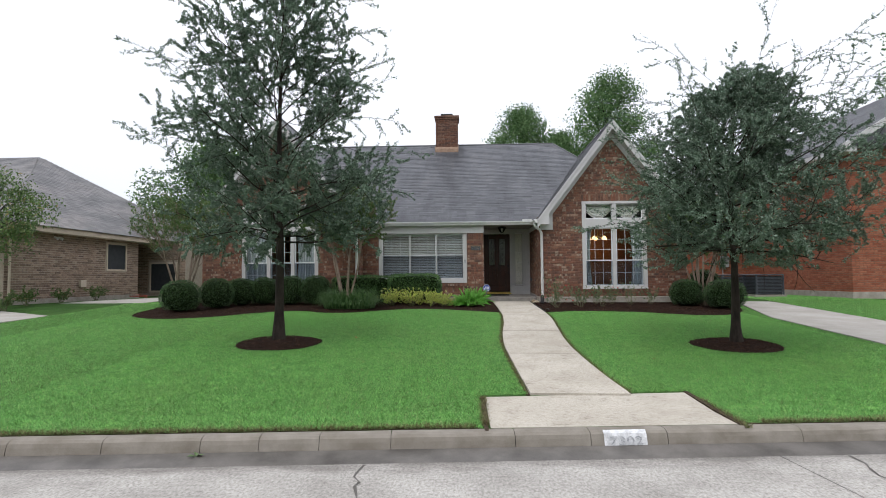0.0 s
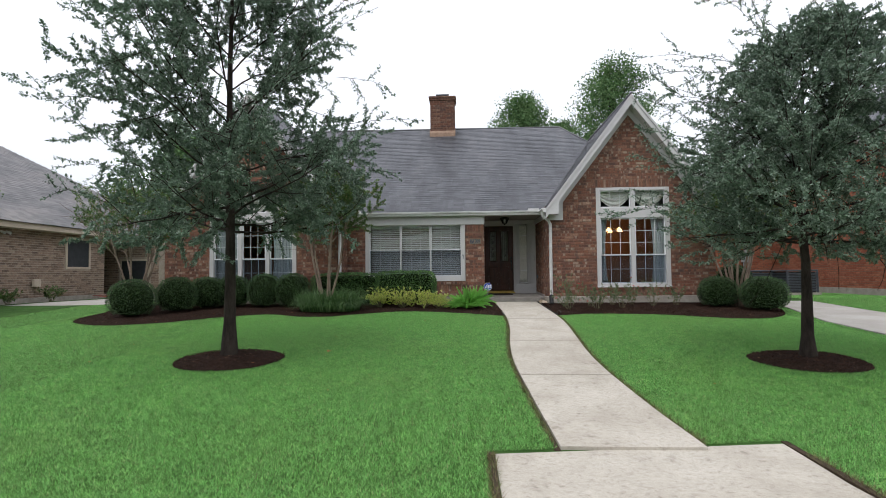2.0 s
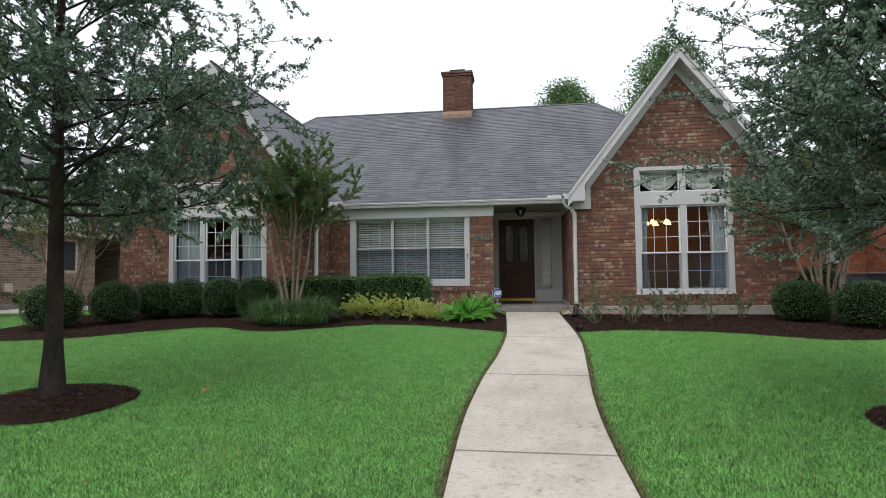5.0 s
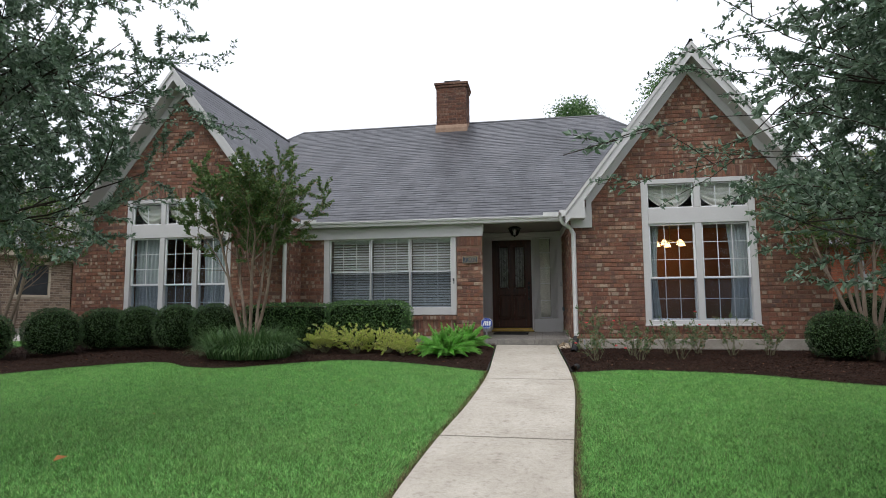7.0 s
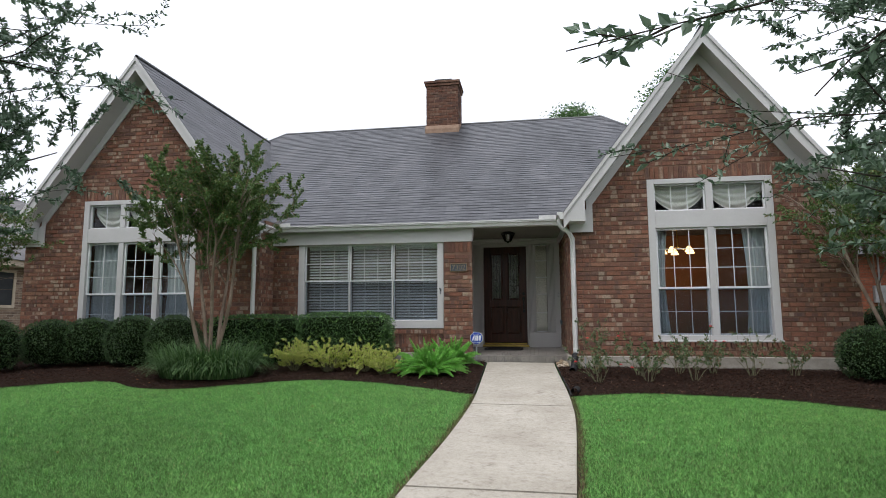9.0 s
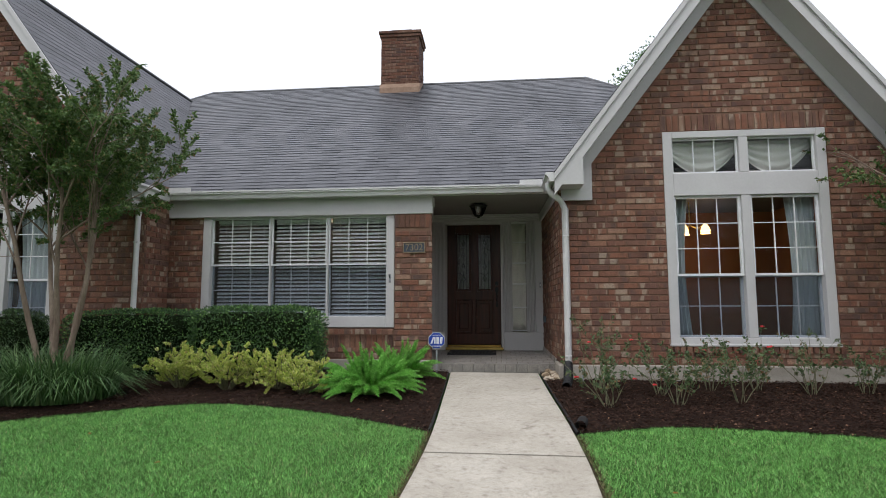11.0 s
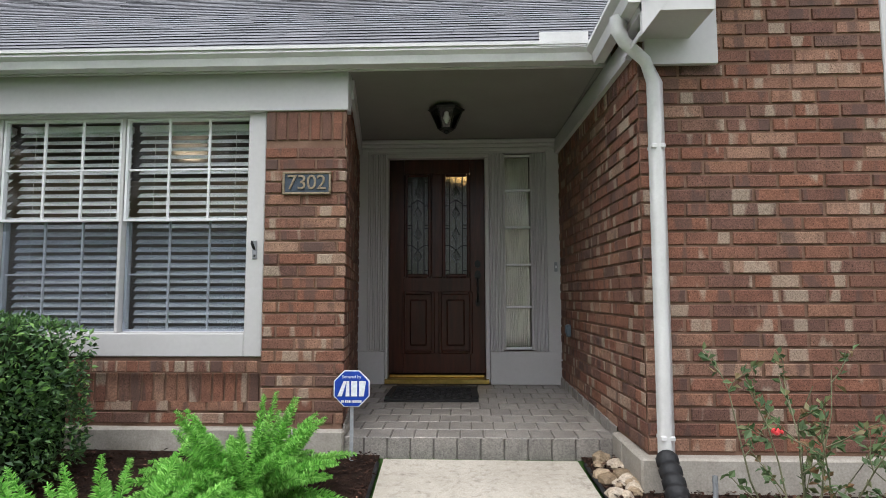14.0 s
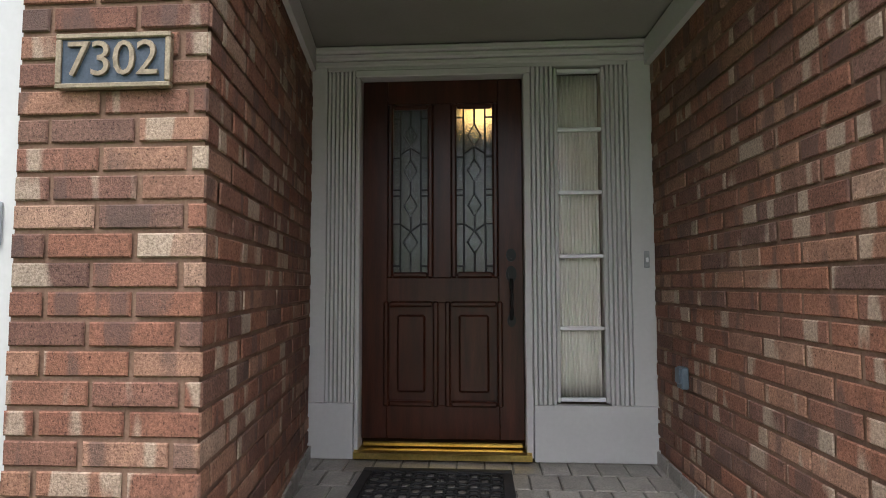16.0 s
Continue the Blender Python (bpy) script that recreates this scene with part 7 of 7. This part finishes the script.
def condenser(x, y, w, label):
    """An outdoor cooling unit: louvred sides between corner posts, a lid with a fan grille."""
    z = float(land(x, y)) + 0.03
    c = thing("ac_condenser", label, "air conditioner", (x, y, z), "condensers")
    boxed("pad", -w / 2 - 0.08, w / 2 + 0.08, -w / 2 - 0.08, w / 2 + 0.08, -0.1, 0.05, M_FOUND, c)
    boxed("coil", -w / 2 + 0.03, w / 2 - 0.03, -w / 2 + 0.03, w / 2 - 0.03, 0.05, 0.72, M_BLACK, c)
    for sx in (-1, 1):
        for sy in (-1, 1):
            boxed("corner_post", sx * w / 2 - 0.03, sx * w / 2 + 0.03, sy * w / 2 - 0.03, sy * w / 2 + 0.03, 0.05, 0.74, M_ACMETAL, c, bevel=0.01)
    for q in range(12):
        z0 = 0.09 + q * 0.052
        bm = bmesh.new()
        for s in (-1, 1):
            box(bm, -w / 2 + 0.031, w / 2 - 0.031, s * w / 2 - 0.012, s * w / 2 + 0.012, z0, z0 + 0.032)
            box(bm, s * w / 2 - 0.012, s * w / 2 + 0.012, -w / 2 + 0.031, w / 2 - 0.031, z0, z0 + 0.032)
        part("louvre", bm, M_ACMETAL, c)
    boxed("lid", -w / 2 - 0.03, w / 2 + 0.03, -w / 2 - 0.03, w / 2 + 0.03, 0.741, 0.80, M_ACMETAL, c, bevel=0.015)


condenser(11.75, 21.5, 0.95, "dark grey louvred air conditioner on a pad")
condenser(10.9, 22.4, 0.85, "dark grey louvred air conditioner on a pad")
meter = thing("meter_box", "grey electric meter box on the brick wall", "meter")
boxed("box", 12.2, 12.55, HY1 - 0.16, HY1 - 0.012, 2.0, 2.5, M_GREYBOX, meter, bevel=0.015)
tube("conduit", [([(12.38, HY1 - 0.07, 2.5), (12.38, HY1 - 0.07, 3.4)], [0.025, 0.025])], 6, M_GREYBOX, meter)
tube("conduit", [([(12.3, HY1 - 0.07, 2.0), (12.3, HY1 - 0.07, 1.0)], [0.02, 0.02])], 6, M_GREYBOX, meter)

# ---- porch things ----
plq = thing("house_number_plaque", "dark slate plaque with bronze border reading 7302", "house number")
PX, PZ_, PYf = 1.078, 2.556, YP - 0.0125
boxed("plate", PX - 0.150, PX + 0.150, PYf - 0.014, PYf, PZ_ - 0.068, PZ_ + 0.068, M_PLAQUE, plq, bevel=0.004)
for a, b, c, d in ((-0.158, 0.158, 0.060, 0.075), (-0.158, 0.158, -0.075, -0.060), (-0.158, -0.143, -0.0598, 0.0598), (0.143, 0.158, -0.0598, 0.0598)):
    boxed("border", PX + a, PX + b, PYf - 0.022, PYf - 0.001, PZ_ + c, PZ_ + d, M_BRONZE, plq, bevel=0.003)
for k, ch in enumerate("7302"):
    words("digit", ch, 0.135, Matrix.Translation((PX - 0.096 + k * 0.064, PYf - 0.0185, PZ_)) @ Matrix.Rotation(radians(90), 4, "X"), M_BRONZE, plq, 0.004)

sgn = thing("yard_sign", "blue octagonal security yard sign on a metal stake", "sign", (1.41, 17.93, float(land(1.41, 17.93))))
SC, SR_ = 0.455, 0.118
octo = lambda r: [(r * math.cos(radians(22.5 + 45 * k)), SC + r * math.sin(radians(22.5 + 45 * k))) for k in range(8)]
prismed("stake", [(-0.011, 0.0), (0.011, 0.0), (0.011, SC - 0.02), (-0.011, SC - 0.02)], "y", 0.006, 0.014, M_GREYBOX, sgn)
prismed("sign_rim", octo(SR_), "y", -0.004, 0.005, M_SIGNWHITE, sgn)
prismed("sign_face", octo(SR_ * 0.94), "y", -0.0075, -0.0041, M_BLUE, sgn)
wm = lambda z: Matrix.Translation((0, -0.0085, z)) @ Matrix.Rotation(radians(90), 4, "X")
words("lettering", "Secured by", 0.026, wm(SC + 0.070), M_SIGNWHITE, sgn, 0.0006)
# the trade mark as plain shapes
bm = bmesh.new()
prism(bm, [(-0.085, SC - 0.045), (-0.058, SC - 0.045), (-0.03, SC + 0.045), (-0.048, SC + 0.045)], "y", -0.0105, -0.0077)
prism(bm, [(-0.036, SC - 0.045), (-0.012, SC - 0.045), (-0.014, SC + 0.045), (-0.029, SC + 0.045)], "y", -0.0105, -0.0077)
prism(bm, [(-0.002, SC - 0.045), (0.034, SC - 0.045), (0.034, SC + 0.045), (-0.002, SC + 0.045)], "y", -0.0105, -0.0077)
prism(bm, [(0.046, SC - 0.045), (0.074, SC - 0.045), (0.088, SC + 0.045), (0.046, SC + 0.045)], "y", -0.0105, -0.0077)
part("mark", bm, M_SIGNWHITE, sgn)
bm = bmesh.new()
for k in range(11):
    box(bm, -0.062 + k * 0.0115, -0.062 + k * 0.0115 + (0.0085 if k not in (1, 5) else 0.004), -0.0098, -0.0077, SC - 0.083, SC - 0.068)
part("number_strip", bm, M_SIGNWHITE, sgn)

lan = thing("porch_lantern", "black flush-mounted porch lantern with clear glass", "lantern")
LXc, LYc, LZc = 1.96, 18.78, 3.30


def hexa(r):
    return [(LXc + r * math.cos(radians(60 * k)), LYc + r * math.sin(radians(60 * k))) for k in range(6)]


def hex_ring(name, r0, z0, r1, z1, m, solid=True):
    bm = bmesh.new()
    a = [bm.verts.new((x, y, z0)) for x, y in hexa(r0)]
    b = [bm.verts.new((x, y, z1)) for x, y in hexa(r1)]
    for k in range(6):
        bm.faces.new((a[k], a[(k + 1) % 6], b[(k + 1) % 6], b[k]))
    if solid:
        bm.faces.new(a[::-1]), bm.faces.new(b)
    bmesh.ops.recalc_face_normals(bm, faces=bm.faces)
    return part(name, bm, m, lan)


hex_ring("canopy", 0.09, LZc - 0.001, 0.145, LZc - 0.035, M_BLACK)
hex_ring("rim", 0.145, LZc - 0.0352, 0.13, LZc - 0.05, M_BLACK)
hex_ring("base_ring", 0.062, LZc - 0.185, 0.05, LZc - 0.20, M_BLACK)
g = hex_ring("glass", 0.118, LZc - 0.051, 0.060, LZc - 0.184, M_SIDEGLASS, False)
g.visible_shadow = False
for k in range(6):
    a, b = hexa(0.121)[k], hexa(0.062)[k]
    tube("rib", [([(*a, LZc - 0.05), (*b, LZc - 0.186)], [0.006, 0.006])], 5, M_BLACK, lan)
tube("finial", [([(LXc, LYc, LZc - 0.20), (LXc, LYc, LZc - 0.215), (LXc, LYc, LZc - 0.225)], [0.02, 0.024, 0.006])], 8, M_BLACK, lan)
tube("bulb", [([(LXc, LYc, LZc - 0.05), (LXc, LYc, LZc - 0.10), (LXc, LYc, LZc - 0.14)], [0.016, 0.026, 0.010])], 8, M_WHITE, lan)

mat_ = thing("doormat", "black pierced rubber doormat before the door", "doormat")
mz = lambda y: PZ0 + (y - PY0) * math.tan(tilt) + 0.0055
mx0, mx1, my0, my1 = 1.45, 2.20, 19.03, 19.60
for a, b, c, d in ((mx0, mx1, my0, my0 + 0.05), (mx0, mx1, my1 - 0.05, my1), (mx0, mx0 + 0.05, my0 + 0.051, my1 - 0.051), (mx1 - 0.05, mx1, my0 + 0.051, my1 - 0.051)):
    boxed("mat_edge", a, b, c, d, mz(c) - 0.001, mz(d) + 0.012, M_RUBBER, mat_, bevel=0.003)
lines = []
for i in range(12):
    for j in range(7):
        cx, cy = mx0 + 0.055 + (i + 0.5) * 0.0533, my0 + 0.055 + (j + 0.5) * 0.0655
        r = 0.030
        lines.append(([(cx + r * math.cos(q) * 1.05, cy + r * math.sin(q) * (1.25 if (i + j) % 2 else 0.8), mz(cy) + 0.008) for q in np.linspace(0, 2 * math.pi, 11)], [0.006] * 11))
tube("mat_mesh", lines, 5, M_RUBBER, mat_)

bell = thing("doorbell", "small pale doorbell on the door surround", "doorbell")
boxed("plate", 2.925, 2.955, WY - 0.008, WY - 0.001, 2.05, 2.14, M_GREYBOX, bell, bevel=0.003)
boxed("button", 2.933, 2.947, WY - 0.014, WY - 0.0085, 2.08, 2.105, M_WHITE, bell, bevel=0.003)
outlet = thing("outlet_box", "blue-grey weatherproof outlet box on the brick wall", "outlet")
boxed("box", porch_x(19.35) - 0.045, porch_x(19.35) - 0.0115, 19.31, 19.38, 1.485, 1.585, M_OUTLET, outlet, bevel=0.006)
boxed("cover", porch_x(19.35) - 0.055, porch_x(19.35) - 0.0455, 19.315, 19.375, 1.51, 1.58, M_OUTLET, outlet, bevel=0.004)
latch = thing("window_bracket", "dark metal bracket on the window casing", "bracket")
boxed("plate", 0.715, 0.745, YM - 0.03, YM - 0.0205, 2.07, 2.19, M_GREYBOX, latch, bevel=0.003)
tube("arm", [([(0.73, YM - 0.028, 2.135), (0.728, YM - 0.045, 2.145), (0.722, YM - 0.052, 2.17), (0.718, YM - 0.046, 2.185)], [0.008, 0.009, 0.009, 0.005])], 8, M_BLACK, latch)
tube("bolt", [([(0.73, YM - 0.0295, 2.09), (0.73, YM - 0.040, 2.09)], [0.009, 0.006])], 8, M_BLACK, latch)

# corrugated extension under the downspout
ext = thing("downspout_extension", "black corrugated drain hose under the downspout", "drain hose")
p0, p1 = np.array((3.10, 17.43, 1.02)), np.array((3.02, 16.93, 0.81))
tt = np.linspace(0, 1, 61)
pts = p0 + (p1 - p0) * tt[:, None] + np.stack([0 * tt, -0.05 * np.sin(np.pi * tt) , -0.05 * np.sin(np.pi * tt)], -1)
tube("hose", [(pts, 0.050 + 0.006 * np.sign(np.sin(tt * 60)))], 12, M_RUBBER, ext)
pipe = thing("drain_pipe", "short black drain pipe end in the bed", "pipe")
tube("pipe_end", [([(2.98, 15.35, float(land(2.98, 15.35)) + 0.05), (2.93, 15.13, float(land(2.93, 15.13)) + 0.06)], [0.045, 0.045])], 12, M_RUBBER, pipe)
stake = thing("garden_stake", "thin grey pipe stake in the mulch", "stake")
tube("shaft", [([(3.24, 17.2, 0.74), (3.24, 17.2, 1.0)], [0.012, 0.012])], 6, M_GREYBOX, stake)
rng = np.random.default_rng(77)
for k in range(26):
    x, y = 2.83 + rng.uniform(0, 0.16), 17.42 + rng.uniform(0, 0.58)
    s = rng.uniform(0.025, 0.06)
    bm = bmesh.new()
    bmesh.ops.create_icosphere(bm, subdivisions=2, radius=s)
    for v in bm.verts:
        v.co += v.co * 0.35 * noise.noise(v.co * 25 + Vector((k, 0, 0)))
        v.co.z *= 0.7
    ob = part("river_rock", bm, M_ROCK)
    ob.location = (x, y, float(land(x, y)) + 0.035 + s * 0.25)
    ob.rotation_euler = (0, 0, k)
    tagged(ob, "tan rounded rock beside the porch step", "rock", "rocks beside the porch")

# black plastic edging between walk and beds, bare soil along the lawn edges
for nm, line, y0, y1, off in (("bed_edging", walk_l, 15.0, 17.9, -0.03), ("bed_edging", walk_r, 15.0, 17.9, 0.03)):
    e = thing(nm, "black plastic lawn edging along the walk", "edging")
    pts = [(float(np.interp(y, line[:, 1], line[:, 0])) + off, y, float(land(1.8, y)) + 0.028) for y in np.linspace(y0, y1, 16)]
    tube("strip", [(pts, [0.014] * 16)], 5, M_RUBBER, e)
M_SOIL = mottled("bare_soil", (0.035, 0.025, 0.017), (0.085, 0.062, 0.042), 12, 90, 1.0, 0.1, relief=0.8, dist=0.01)
soil = thing("soil_edge", "bare dark soil line along paving edges", "soil", kind="structure")
for line, s in ((walk_l, -1), (walk_r, 1)):
    pts = edge_between(line, 6.66 if s > 0 else 6.55, 15.05, 40)
    a, b = [(x + s * 0.002, y) for x, y in pts], [(x + s * (0.045 + 0.012 * math.sin(9 * y)), y) for x, y in pts]
    slab("soil_strip", a if s > 0 else b, b if s > 0 else a, 0.006, 0.03, M_SOIL, soil)
for s0, s1 in ((-30, 0.98), (3.62, 30)):
    n = 60
    st = np.linspace(s0, s1, n)
    a, b = [street_pt(s, 0.152) for s in st], [street_pt(s, 0.215 + 0.02 * math.sin(5 * s)) for s in st]
    slab("soil_strip", a, b, 0.004, 0.03, M_SOIL, soil)
slab("soil_strip", [(1.02, 5.1), (1.015, 6.5)], [(1.058, 5.1), (1.058, 6.5)], 0.008, 0.03, M_SOIL, soil)
slab("soil_strip", [(3.46, 5.35), (3.455, 6.8)], [(3.51, 5.35), (3.51, 6.8)], 0.008, 0.03, M_SOIL, soil)

# fallen leaves on the lawn and in the beds
M_DRY = mottled("dry_leaf", (0.35, 0.12, 0.04), (0.50, 0.22, 0.08), 30, 90, 0.8, 0.2)
for k in range(34):
    x, y = ((-1.28, 10.5), (-0.4, 9.0), (-4.5, 9.8), (3.7, 8.6))[k] if k < 4 else (rng.uniform(-7, 7.5), rng.uniform(7.5, 17.2))
    if 1.3 < x < 3.1 and k >= 4:
        continue
    s = rng.uniform(0.03, 0.05) if k else 0.14
    a = rng.uniform(0, 6.28)
    v, f = leaf_mesh(np.array([[0, 0, 0.0]]), np.array([[math.cos(a), math.sin(a), 0.15]]), np.array([[0.2, 0.1, 1.0]]), np.array([s]), np.array([s * 0.5]))
    ob = mesh_of("fallen_leaf", v, f, M_DRY)
    ob.modifiers.new("thickness", "SOLIDIFY").thickness = 0.001
    ob.location = (x, y, float(land(x, y)) + (0.045 if y < 15 else 0.055))
    tagged(ob, "dry orange-brown fallen leaf lying on the ground", "leaf", "fallen leaves")
sp = street_pt(-1.55, -0.13)
for k in range(3):
    v, f = leaf_mesh(np.array([[0, 0, 0.0]]), np.array([[math.cos(k * 2.0), math.sin(k * 2.0), 0.35]]), np.array([[0.3, 0.1, 1.0]]), np.array([0.08]), np.array([0.045]))
    ob = mesh_of("fallen_leaf", v, f, M_ROSELEAF)
    ob.modifiers.new("thickness", "SOLIDIFY").thickness = 0.001
    ob.location = (sp[0], sp[1], 0.032)
    tagged(ob, "green leaf lying in the damp gutter", "leaf", "fallen leaves")

# ---- single tiles and bricks ----
for me, m in TILES:
    ob = new("tile", me)
    ob.parent = porch
    ob.matrix_basis = m
lay_pieces()
